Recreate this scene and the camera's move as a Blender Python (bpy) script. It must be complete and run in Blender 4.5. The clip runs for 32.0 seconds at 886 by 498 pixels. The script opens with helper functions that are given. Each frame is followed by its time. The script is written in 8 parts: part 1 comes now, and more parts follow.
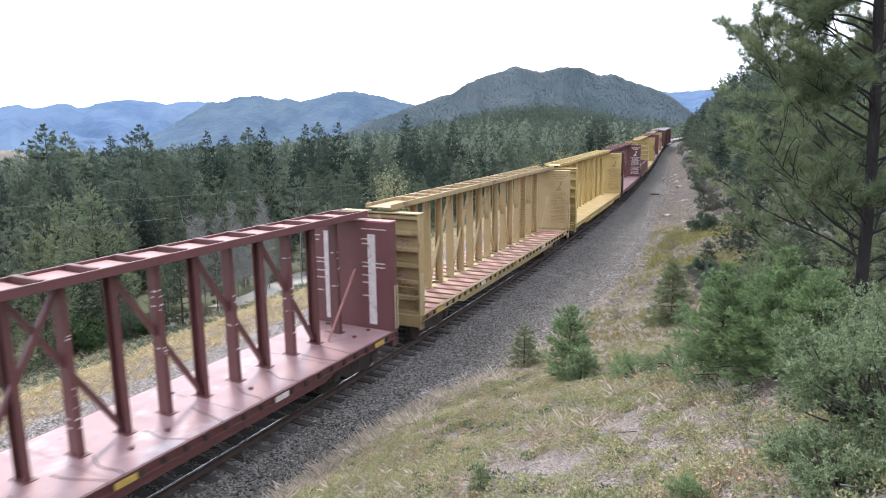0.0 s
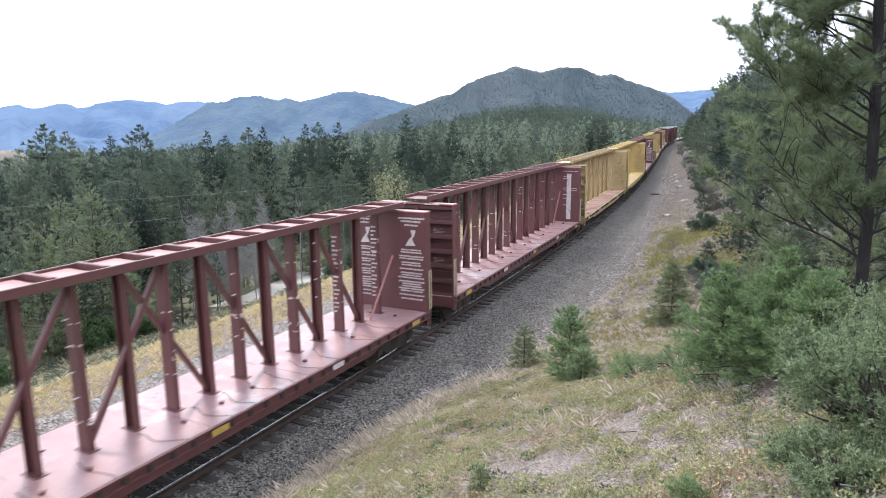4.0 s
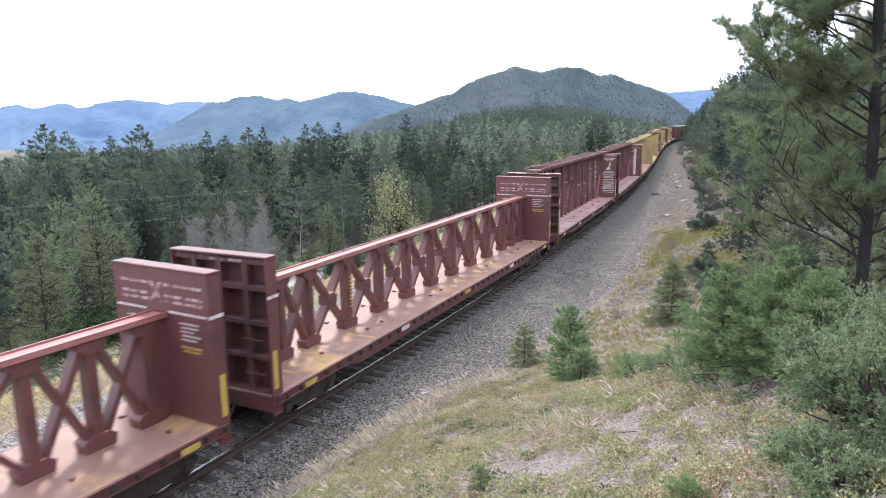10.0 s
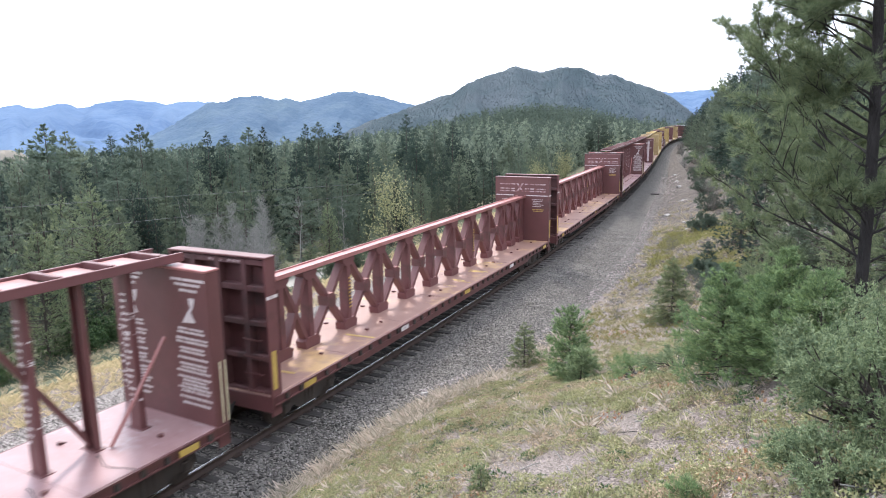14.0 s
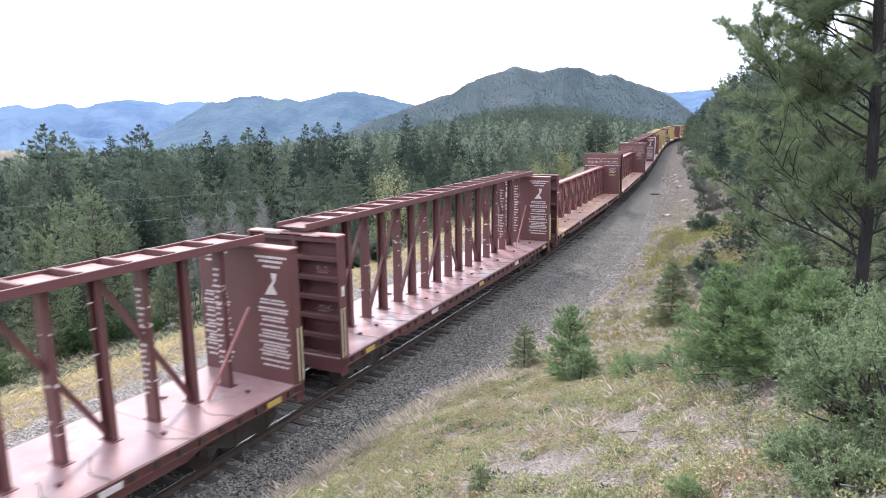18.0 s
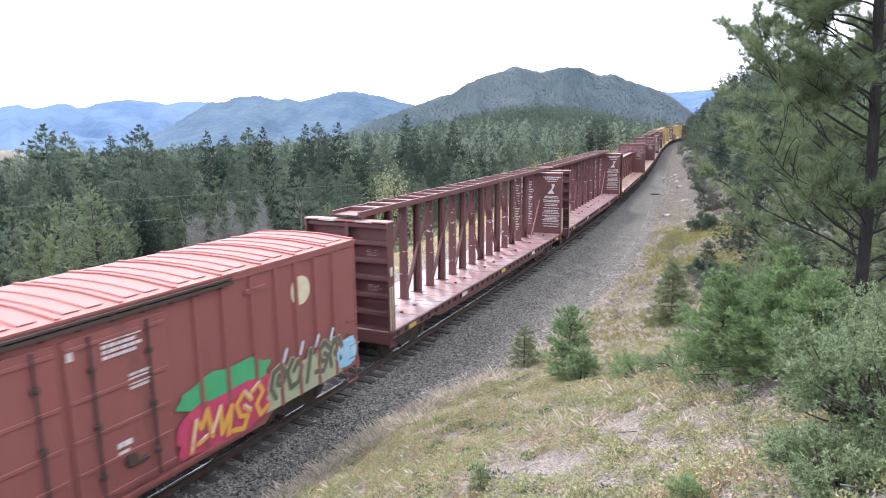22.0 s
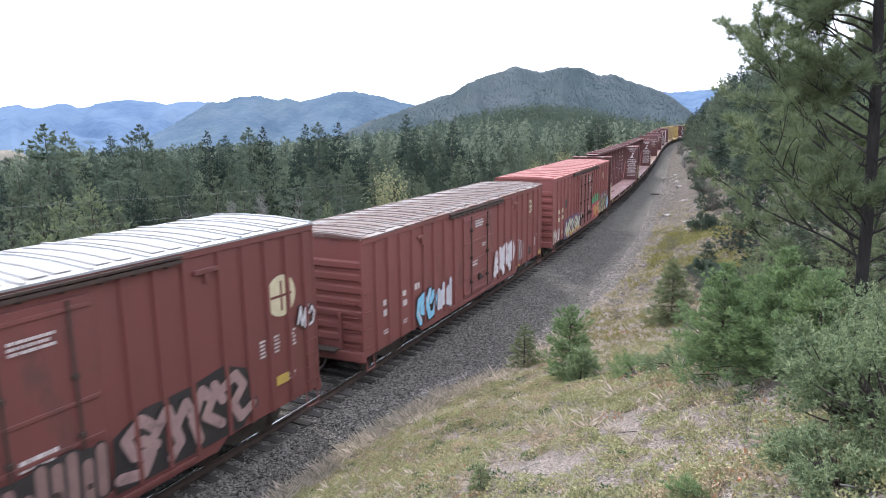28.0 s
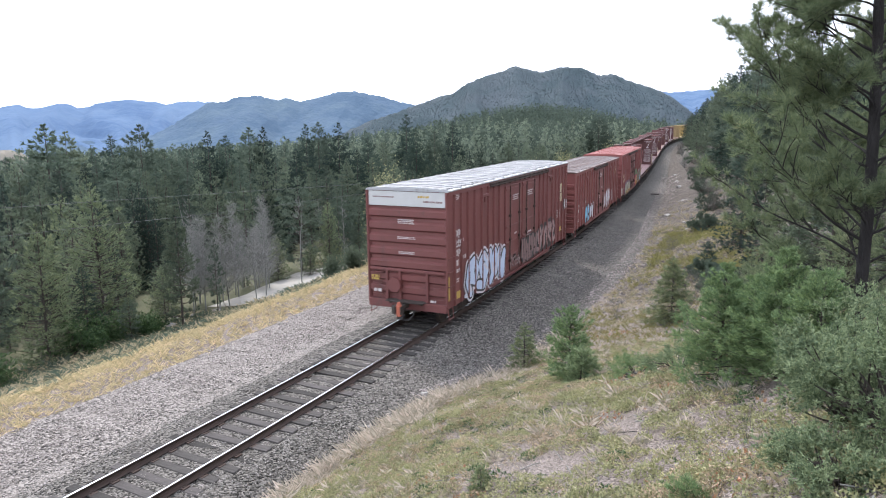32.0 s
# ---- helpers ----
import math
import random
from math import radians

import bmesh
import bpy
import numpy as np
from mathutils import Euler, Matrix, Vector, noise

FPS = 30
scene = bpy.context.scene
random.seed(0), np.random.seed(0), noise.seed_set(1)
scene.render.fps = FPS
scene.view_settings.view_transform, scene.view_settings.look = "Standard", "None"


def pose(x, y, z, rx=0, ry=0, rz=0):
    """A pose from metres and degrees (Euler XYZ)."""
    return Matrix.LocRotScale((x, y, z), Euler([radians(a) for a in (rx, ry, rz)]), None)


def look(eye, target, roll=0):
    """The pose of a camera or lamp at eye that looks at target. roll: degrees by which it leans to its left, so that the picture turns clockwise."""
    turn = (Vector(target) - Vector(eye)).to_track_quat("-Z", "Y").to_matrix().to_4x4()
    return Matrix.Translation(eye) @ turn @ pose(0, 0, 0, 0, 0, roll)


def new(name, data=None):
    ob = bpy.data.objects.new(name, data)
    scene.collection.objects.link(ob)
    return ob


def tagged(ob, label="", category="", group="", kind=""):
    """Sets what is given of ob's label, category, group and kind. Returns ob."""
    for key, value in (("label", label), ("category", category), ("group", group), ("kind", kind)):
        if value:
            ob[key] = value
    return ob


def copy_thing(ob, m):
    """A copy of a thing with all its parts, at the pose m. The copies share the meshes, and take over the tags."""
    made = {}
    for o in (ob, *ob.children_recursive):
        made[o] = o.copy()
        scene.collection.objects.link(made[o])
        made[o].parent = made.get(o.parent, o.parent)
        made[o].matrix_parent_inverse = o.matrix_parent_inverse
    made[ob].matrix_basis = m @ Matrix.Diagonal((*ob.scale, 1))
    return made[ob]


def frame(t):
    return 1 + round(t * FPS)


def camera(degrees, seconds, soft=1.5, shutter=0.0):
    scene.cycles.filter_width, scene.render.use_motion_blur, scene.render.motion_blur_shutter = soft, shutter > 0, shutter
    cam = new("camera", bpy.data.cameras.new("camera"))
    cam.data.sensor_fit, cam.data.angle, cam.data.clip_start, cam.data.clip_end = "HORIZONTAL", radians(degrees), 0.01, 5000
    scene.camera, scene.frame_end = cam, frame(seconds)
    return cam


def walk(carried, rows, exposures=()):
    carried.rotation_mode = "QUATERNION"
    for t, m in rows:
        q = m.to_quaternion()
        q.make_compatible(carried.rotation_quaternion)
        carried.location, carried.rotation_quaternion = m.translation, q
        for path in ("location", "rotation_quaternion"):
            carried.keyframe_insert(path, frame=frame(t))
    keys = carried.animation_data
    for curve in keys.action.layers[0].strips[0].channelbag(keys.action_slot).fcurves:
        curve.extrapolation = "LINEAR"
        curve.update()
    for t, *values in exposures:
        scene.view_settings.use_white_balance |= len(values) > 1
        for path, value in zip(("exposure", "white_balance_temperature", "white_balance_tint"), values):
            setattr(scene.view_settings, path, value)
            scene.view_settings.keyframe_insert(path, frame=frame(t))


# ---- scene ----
SECONDS = 32.0
EYE_Z = 7.185
cam = camera(67.19, SECONDS, soft=0.85, shutter=0.5)
CAM_POSE = pose(0, 0, EYE_Z) @ pose(0, 0, 0, 0, 0, 28.625) @ pose(0, 0, 0, 90 - 10.629) @ pose(0, 0, 0, 0, 0, -0.422)
walk(cam, [(0.0, CAM_POSE), (SECONDS, CAM_POSE)], exposures=[(0.0, 1.2), (6.0, 1.3), (17.0, 1.42), (19.5, 1.5), (23.0, 1.6), (25.5, 1.42), (28.0, 1.3), (32.0, 1.15)])

# ---- the line of the track: plan curve by distance s, offset u to its right, height z over the rails ----
TRACK_X, K1, K2, GRADE, S_END = -11.457, 0.0026307, -1.07505e-5, 0.007154, 235.0
SPEED = 5.654


def heading(s):
    s = np.asarray(s, float)
    c = np.clip(s, 0, S_END)
    return K1 * c + K2 * c * c + np.where(s < 0, K1 * s, 0) + np.where(s > S_END, (K1 + 2 * K2 * S_END) * (s - S_END), 0)


LINE_S = np.arange(-160.0, 620.01, 0.25)
_h = heading(LINE_S)
LINE_X = np.concatenate([[0], np.cumsum(-(np.sin(_h[1:]) + np.sin(_h[:-1])) / 2 * 0.25)])
LINE_Y = np.concatenate([[0], np.cumsum((np.cos(_h[1:]) + np.cos(_h[:-1])) / 2 * 0.25)])
LINE_X += TRACK_X - np.interp(0, LINE_S, LINE_X)
LINE_Y -= np.interp(0, LINE_S, LINE_Y)


def at(s, u, z):
    """World place of a point at distance s along the track, u to its right, z over the rail tops."""
    h = heading(s)
    return np.stack([np.interp(s, LINE_S, LINE_X) + u * np.cos(h), np.interp(s, LINE_S, LINE_Y) + u * np.sin(h), z + GRADE * np.asarray(s, float)], -1)


def track_coords(x, y):
    """Distance along the track and offset from it of places in plan."""
    x, y = np.atleast_1d(np.asarray(x, float)), np.atleast_1d(np.asarray(y, float))
    s = np.empty_like(x)
    u = np.empty_like(x)
    ls, lx, ly = LINE_S[::8], LINE_X[::8], LINE_Y[::8]
    for i in range(0, len(x), 4000):
        d = (x[i:i + 4000, None] - lx) ** 2 + (y[i:i + 4000, None] - ly) ** 2
        s[i:i + 4000] = ls[np.argmin(d, 1)]
    for _ in range(3):
        h = heading(s)
        dx, dy = x - np.interp(s, LINE_S, LINE_X), y - np.interp(s, LINE_S, LINE_Y)
        s = np.clip(s + np.clip(-dx * np.sin(h) + dy * np.cos(h), -2, 2), LINE_S[0], LINE_S[-1])
    h = heading(s)
    dx, dy = x - np.interp(s, LINE_S, LINE_X), y - np.interp(s, LINE_S, LINE_Y)
    side = np.sign(dx * np.cos(h) + dy * np.sin(h))
    return s, side * np.hypot(dx, dy)


# ---- light: a bright, thinly overcast sky with a soft sun ahead and to the left ----
world = bpy.data.worlds.new("sky")
scene.world = world
world.use_nodes = True
SUN_EL, SUN_AZ = 54.0, 310.0
wn, wl = world.node_tree.nodes, world.node_tree.links
wn.clear()
sky = wn.new("ShaderNodeTexSky")
sky.sky_type, sky.sun_disc = "NISHITA", False
sky.sun_elevation, sky.sun_rotation = radians(SUN_EL), radians(SUN_AZ)
sky.dust_density = 2.0
sky_level = wn.new("ShaderNodeMix")
sky_level.data_type, sky_level.blend_type = "RGBA", "MULTIPLY"
sky_level.inputs[0].default_value = 1.0
sky_level.inputs[7].default_value = (0.12, 0.12, 0.12, 1)
wl.new(sky.outputs[0], sky_level.inputs[6])
cloud_co = wn.new("ShaderNodeTexCoord")
cloud_map = wn.new("ShaderNodeMapping")
cloud_map.inputs["Scale"].default_value = (1.0, 1.0, 3.0)
wl.new(cloud_co.outputs["Generated"], cloud_map.inputs[0])
cloud_noise = wn.new("ShaderNodeTexNoise")
cloud_noise.inputs["Scale"].default_value, cloud_noise.inputs["Detail"].default_value = 2.2, 5
wl.new(cloud_map.outputs[0], cloud_noise.inputs["Vector"])
cloud_ramp = wn.new("ShaderNodeValToRGB")
cloud_ramp.color_ramp.elements[0].position, cloud_ramp.color_ramp.elements[0].color = 0.25, (0.72, 0.72, 0.72, 1)
cloud_ramp.color_ramp.elements[1].position, cloud_ramp.color_ramp.elements[1].color = 0.5, (1, 1, 1, 1)
wl.new(cloud_noise.outputs[0], cloud_ramp.inputs[0])
cloud_mix = wn.new("ShaderNodeMix")
cloud_mix.data_type = "RGBA"
cloud_mix.inputs[7].default_value = (0.945, 1.025, 1.21, 1)
wl.new(cloud_ramp.outputs[0], cloud_mix.inputs[0])
wl.new(sky_level.outputs[2], cloud_mix.inputs[6])
background = wn.new("ShaderNodeBackground")
wl.new(cloud_mix.outputs[2], background.inputs[0])
wout = wn.new("ShaderNodeOutputWorld")
wl.new(background.outputs[0], wout.inputs[0])

sun = new("sun", bpy.data.lights.new("sun", "SUN"))
sun.data.energy, sun.data.angle, sun.data.color = 2.0, radians(8), (1.0, 0.965, 0.925)
sun.matrix_world = look((0, 0, 50), Vector((0, 0, 50)) - Vector((math.sin(radians(SUN_AZ)) * math.cos(radians(SUN_EL)), math.cos(radians(SUN_AZ)) * math.cos(radians(SUN_EL)), math.sin(radians(SUN_EL)))))


# ---- materials ----
def material(name, base, other=None, rough=0.6, metal=0.0, scale=3.0, fine=40.0, bump=0.15, grime=None, grime_level=0.62, random=0.0, island=0.0, stretch=None, spec=0.5, bump_dist=0.01, thin=0.0):
    """Two colours mixed by coarse and fine noise, a third as grime patches, relief from the fine noise."""
    m = bpy.data.materials.new(name)
    m.use_nodes = True
    n, l = m.node_tree.nodes, m.node_tree.links
    bsdf = n["Principled BSDF"]
    other = other or tuple(c * 0.7 for c in base)
    co = n.new("ShaderNodeTexCoord")
    vec = co.outputs["Object"]
    if stretch:
        mp = n.new("ShaderNodeMapping")
        mp.inputs["Scale"].default_value = stretch
        l.new(vec, mp.inputs[0])
        vec = mp.outputs[0]
    big = n.new("ShaderNodeTexNoise")
    big.inputs["Scale"].default_value, big.inputs["Detail"].default_value, big.inputs["Roughness"].default_value = scale, 6, 0.62
    l.new(vec, big.inputs["Vector"])
    small = n.new("ShaderNodeTexNoise")
    small.inputs["Scale"].default_value, small.inputs["Detail"].default_value = fine, 4
    l.new(vec, small.inputs["Vector"])
    mix = n.new("ShaderNodeMix")
    mix.data_type = "RGBA"
    mix.inputs[6].default_value, mix.inputs[7].default_value = (*base, 1), (*other, 1)
    both = n.new("ShaderNodeMath")
    both.operation = "MULTIPLY_ADD"
    both.inputs[1].default_value = 0.4
    l.new(small.outputs[0], both.inputs[0])
    half = n.new("ShaderNodeMath")
    half.operation = "MULTIPLY_ADD"
    half.inputs[1].default_value, half.inputs[2].default_value = 1.9, -0.65
    l.new(big.outputs[0], half.inputs[0])
    l.new(half.outputs[0], both.inputs[2])
    l.new(both.outputs[0], mix.inputs[0])
    colour = mix.outputs[2]
    if grime:
        gn = n.new("ShaderNodeTexNoise")
        gn.inputs["Scale"].default_value, gn.inputs["Detail"].default_value, gn.inputs["Roughness"].default_value = scale * 0.7, 8, 0.7
        off = n.new("ShaderNodeVectorMath")
        off.inputs[1].default_value = (7.3, 2.1, 5.7)
        l.new(vec, off.inputs[0])
        l.new(off.outputs[0], gn.inputs["Vector"])
        gr = n.new("ShaderNodeValToRGB")
        gr.color_ramp.elements[0].position, gr.color_ramp.elements[1].position = grime_level - 0.06, grime_level + 0.06
        l.new(gn.outputs[0], gr.inputs[0])
        gm = n.new("ShaderNodeMix")
        gm.data_type = "RGBA"
        gm.inputs[7].default_value = (*grime, 1)
        l.new(gr.outputs[0], gm.inputs[0])
        l.new(colour, gm.inputs[6])
        colour = gm.outputs[2]
    for amount, node, out in ((random, "ShaderNodeObjectInfo", "Random"), (island, "ShaderNodeNewGeometry", "Random Per Island")):
        if amount:
            info = n.new(node)
            hsv = n.new("ShaderNodeHueSaturation")
            rng = n.new("ShaderNodeMapRange")
            rng.inputs["To Min"].default_value, rng.inputs["To Max"].default_value = 1 - amount, 1 + amount
            l.new(info.outputs[out], rng.inputs[0])
            l.new(rng.outputs[0], hsv.inputs["Value"])
            hue = n.new("ShaderNodeMapRange")
            hue.inputs["To Min"].default_value, hue.inputs["To Max"].default_value = 0.5 + amount * 0.05, 0.5 - amount * 0.05
            l.new(info.outputs[out], hue.inputs[0])
            l.new(hue.outputs[0], hsv.inputs["Hue"])
            l.new(colour, hsv.inputs["Color"])
            colour = hsv.outputs[0]
    l.new(colour, bsdf.inputs["Base Color"])
    rr = n.new("ShaderNodeMapRange")
    rr.inputs["To Min"].default_value, rr.inputs["To Max"].default_value = max(rough - 0.12, 0.05), min(rough + 0.12, 1)
    l.new(big.outputs[0], rr.inputs[0])
    l.new(rr.outputs[0], bsdf.inputs["Roughness"])
    bsdf.inputs["Metallic"].default_value = metal
    bsdf.inputs["Specular IOR Level"].default_value = spec
    if bump:
        b = n.new("ShaderNodeBump")
        b.inputs["Strength"].default_value, b.inputs["Distance"].default_value = bump, bump_dist
        l.new(small.outputs[0], b.inputs["Height"])
        l.new(b.outputs[0], bsdf.inputs["Normal"])
    if thin:
        # leaves and needles let some light through
        through_leaf = n.new("ShaderNodeBsdfTranslucent")
        l.new(colour, through_leaf.inputs[0])
        blend = n.new("ShaderNodeMixShader")
        blend.inputs[0].default_value = thin
        l.new(bsdf.outputs[0], blend.inputs[1])
        l.new(through_leaf.outputs[0], blend.inputs[2])
        l.new(blend.outputs[0], n["Material Output"].inputs[0])
    return m


red_paint = material("red_oxide_paint", (0.122, 0.044, 0.044), (0.094, 0.038, 0.037), 0.5, scale=1.3, fine=30, bump=0.05, grime=(0.080, 0.038, 0.034), grime_level=0.62, random=0.08)
# red of upward faces: fading, plus sky light from above put into the colour
pale_red = material("faded_skylit_red_paint", (0.340, 0.150, 0.140), (0.270, 0.105, 0.098), 0.42, scale=1.6, fine=30, bump=0.05, grime=(0.19, 0.075, 0.066), grime_level=0.60)
faint_mark = material("worn_white_paint", (0.50, 0.42, 0.42), (0.26, 0.16, 0.16), 0.6, scale=7, fine=50, bump=0.02, grime=(0.16, 0.06, 0.058), grime_level=0.52)
# deck wear, with the sky's reflection also lightening the base colour
red_deck = material("worn_skylit_red_deck", (0.330, 0.215, 0.215), (0.225, 0.120, 0.120), 0.32, scale=0.9, fine=14, bump=0.10, grime=(0.40, 0.33, 0.335), grime_level=0.60)
tan_deck = material("scuffed_tan_deck", (0.262, 0.150, 0.118), (0.205, 0.110, 0.088), 0.58, scale=0.6, fine=14, bump=0.05, grime=(0.42, 0.26, 0.12), grime_level=0.62)
maroon_paint = material("maroon_paint", (0.130, 0.046, 0.046), (0.100, 0.038, 0.038), 0.5, scale=1.1, fine=30, bump=0.05, grime=(0.07, 0.032, 0.030), grime_level=0.63, random=0.06)
# darker copy of the maroon, with the shade of recessed end walls painted in
shaded_maroon = material("shaded_maroon_paint", (0.112, 0.043, 0.043), (0.078, 0.033, 0.034), 0.6, scale=1.1, fine=30, bump=0.05, grime=(0.048, 0.026, 0.026), grime_level=0.6, random=0.06)
box_red = material("boxcar_red_paint", (0.165, 0.052, 0.048), (0.130, 0.046, 0.042), 0.5, scale=0.8, fine=24, bump=0.05, grime=(0.085, 0.042, 0.038), grime_level=0.64, stretch=(1.6, 1.6, 0.5))
box_mid = material("weathered_boxcar_red", (0.205, 0.066, 0.060), (0.165, 0.058, 0.053), 0.5, scale=0.8, fine=24, bump=0.05, grime=(0.105, 0.048, 0.043), grime_level=0.64, stretch=(1.6, 1.6, 0.5))
box_pink = material("faded_red_paint", (0.235, 0.075, 0.069), (0.190, 0.066, 0.060), 0.5, scale=0.8, fine=24, bump=0.05, grime=(0.12, 0.052, 0.046), grime_level=0.65, stretch=(1.6, 1.6, 0.5))
yellow_paint = material("faded_yellow_paint", (0.380, 0.285, 0.142), (0.275, 0.198, 0.098), 0.55, scale=1.2, fine=30, bump=0.06, grime=(0.15, 0.085, 0.05), grime_level=0.60, random=0.08)
bright_yellow = material("ochre_yellow_paint", (0.44, 0.325, 0.125), (0.34, 0.245, 0.095), 0.5, scale=1.2, fine=30, bump=0.05, grime=(0.20, 0.13, 0.05), grime_level=0.64)
plank_wood = material("weathered_plank", (0.36, 0.215, 0.170), (0.24, 0.135, 0.105), 0.6, scale=2.0, fine=22, bump=0.3, random=0.25, stretch=(0.6, 5, 5))
yellow_deck = material("pale_yellow_deck", (0.50, 0.36, 0.17), (0.40, 0.28, 0.12), 0.4, scale=1.0, fine=20, bump=0.05)
dark_steel = material("sooty_steel", (0.030, 0.026, 0.024), (0.055, 0.040, 0.032), 0.75, scale=4, fine=40, bump=0.2)
wheel_steel = material("wheel_steel", (0.060, 0.046, 0.038), (0.035, 0.028, 0.024), 0.6, 0.3, scale=5, fine=40, bump=0.1)
rust_steel = material("rusty_rail_side", (0.075, 0.052, 0.044), (0.050, 0.038, 0.034), 0.85, 0.1, scale=5, fine=50, bump=0.25, spec=0.2)
rail_top_mat = material("polished_rail_head", (0.72, 0.72, 0.72), (0.6, 0.6, 0.6), 0.16, 1.0, scale=8, fine=90, bump=0.02)
white_mark = material("white_stencil_paint", (0.62, 0.58, 0.57), (0.44, 0.38, 0.37), 0.6, scale=6, fine=50, bump=0.02, grime=(0.28, 0.17, 0.16), grime_level=0.62)
yellow_mark = material("yellow_stencil_paint", (0.50, 0.345, 0.08), (0.36, 0.24, 0.07), 0.5, scale=6, fine=50, bump=0.02)
brown_mark = material("faded_brown_stencil", (0.210, 0.140, 0.065), (0.300, 0.210, 0.095), 0.6, scale=7, fine=50, bump=0.02)
silver_roof = material("galvanised_roof", (0.40, 0.405, 0.415), (0.31, 0.312, 0.320), 0.5, 0.15, scale=0.8, fine=12, bump=0.05, grime=(0.20, 0.19, 0.185), grime_level=0.58, stretch=(2.2, 0.6, 1), spec=0.2)
patchy_roof = material("peeling_roof", (0.270, 0.255, 0.250), (0.190, 0.150, 0.142), 0.6, 0.1, scale=1.1, fine=12, bump=0.06, grime=(0.125, 0.072, 0.064), grime_level=0.50, stretch=(0.8, 1.6, 1), spec=0.15)
pink_roof = material("faded_red_roof", (0.32, 0.112, 0.102), (0.25, 0.090, 0.082), 0.5, scale=0.8, fine=14, bump=0.05, grime=(0.38, 0.22, 0.20), grime_level=0.64, stretch=(0.6, 1.6, 1), spec=0.2)
# bead colours: uneven reflection of the roof's panel bulges painted as dark bands
roof_shade = material("roof_bead_shading", (0.165, 0.162, 0.168), (0.23, 0.226, 0.23), 0.6, 0.1, scale=1.2, fine=14, bump=0.05)
patchy_shade = material("peeling_roof_bead_shading", (0.150, 0.125, 0.120), (0.115, 0.075, 0.068), 0.65, 0.1, scale=1.4, fine=14, bump=0.05, grime=(0.24, 0.23, 0.23), grime_level=0.58, spec=0.15)
white_panel = material("white_end_panel", (0.52, 0.52, 0.515), (0.44, 0.44, 0.43), 0.5, scale=1.5, fine=30, bump=0.03)
cream_mark = material("cream_roundel_paint", (0.58, 0.52, 0.36), (0.44, 0.38, 0.25), 0.55, scale=5, fine=40, bump=0.02)
black_mark = material("black_paint", (0.018, 0.017, 0.018), (0.04, 0.035, 0.035), 0.5, scale=4, fine=40, bump=0.02)
orange_plastic = material("orange_housing", (0.44, 0.125, 0.075), (0.36, 0.10, 0.06), 0.5, scale=5, fine=40, bump=0.03)
spray_blue = material("pale_blue_spray", (0.36, 0.46, 0.62), (0.50, 0.55, 0.64), 0.55, scale=3, fine=20, bump=0.02)
spray_white = material("white_spray", (0.60, 0.58, 0.60), (0.45, 0.42, 0.44), 0.55, scale=3, fine=20, bump=0.02, grime=(0.33, 0.17, 0.16), grime_level=0.62)
spray_grey = material("grey_spray", (0.17, 0.105, 0.10), (0.24, 0.15, 0.14), 0.55, scale=3, fine=20, bump=0.02)
spray_rose = material("rose_grey_spray", (0.330, 0.215, 0.205), (0.225, 0.150, 0.145), 0.55, scale=3, fine=20, bump=0.02, grime=(0.12, 0.08, 0.078), grime_level=0.62)
spray_olive = material("dark_olive_spray", (0.065, 0.075, 0.045), (0.105, 0.110, 0.075), 0.55, scale=3, fine=20, bump=0.02)
spray_purple = material("purple_spray", (0.060, 0.048, 0.130), (0.10, 0.06, 0.15), 0.55, scale=2.5, fine=20, bump=0.02)
spray_lime = material("pale_lime_spray", (0.50, 0.50, 0.26), (0.36, 0.37, 0.34), 0.55, scale=2.5, fine=20, bump=0.02)
spray_green = material("green_spray", (0.04, 0.25, 0.10), (0.06, 0.33, 0.15), 0.55, scale=2.5, fine=20, bump=0.02)
spray_pink = material("crimson_spray", (0.38, 0.035, 0.095), (0.46, 0.07, 0.12), 0.55, scale=2.5, fine=20, bump=0.02)
spray_sand = material("olive_spray", (0.38, 0.38, 0.24), (0.26, 0.28, 0.20), 0.55, scale=2.5, fine=20, bump=0.02)
spray_orange = material("amber_spray", (0.58, 0.33, 0.05), (0.5, 0.27, 0.05), 0.55, scale=2.5, fine=20, bump=0.02)
spray_sky = material("bright_blue_spray", (0.16, 0.42, 0.60), (0.25, 0.50, 0.66), 0.55, scale=2.5, fine=20, bump=0.02)

tie_wood = material("creosoted_tie", (0.082, 0.075, 0.071), (0.040, 0.036, 0.035), 0.9, scale=2.5, fine=30, bump=0.5, random=0.35, stretch=(1, 7, 7), spec=0.15)

stone_mat = material("ballast_stone", (0.262, 0.243, 0.225), (0.125, 0.113, 0.103), 0.85, scale=6, fine=60, bump=0.2, island=0.6, spec=0.2)
pink_stone = material("pinkish_gravel", (0.30, 0.264, 0.247), (0.175, 0.154, 0.145), 0.85, scale=6, fine=60, bump=0.2, island=0.6, spec=0.2)
pale_rock = material("pale_rock", (0.32, 0.30, 0.285), (0.19, 0.175, 0.168), 0.85, scale=4, fine=30, bump=0.4, random=0.1)

forest_floor = material("forest_floor", (0.105, 0.098, 0.062), (0.062, 0.068, 0.040), 0.95, scale=0.3, fine=6, bump=0.6, bump_dist=0.05, spec=0.1)
dry_grass = material("dry_grass", (0.45, 0.392, 0.265), (0.33, 0.285, 0.190), 0.8, scale=1.0, fine=10, bump=0, island=0.4, spec=0.1, thin=0.3)
golden_grass = material("golden_shoulder_grass", (0.60, 0.505, 0.310), (0.44, 0.370, 0.225), 0.8, scale=1.0, fine=10, bump=0, island=0.4, spec=0.1, thin=0.3)
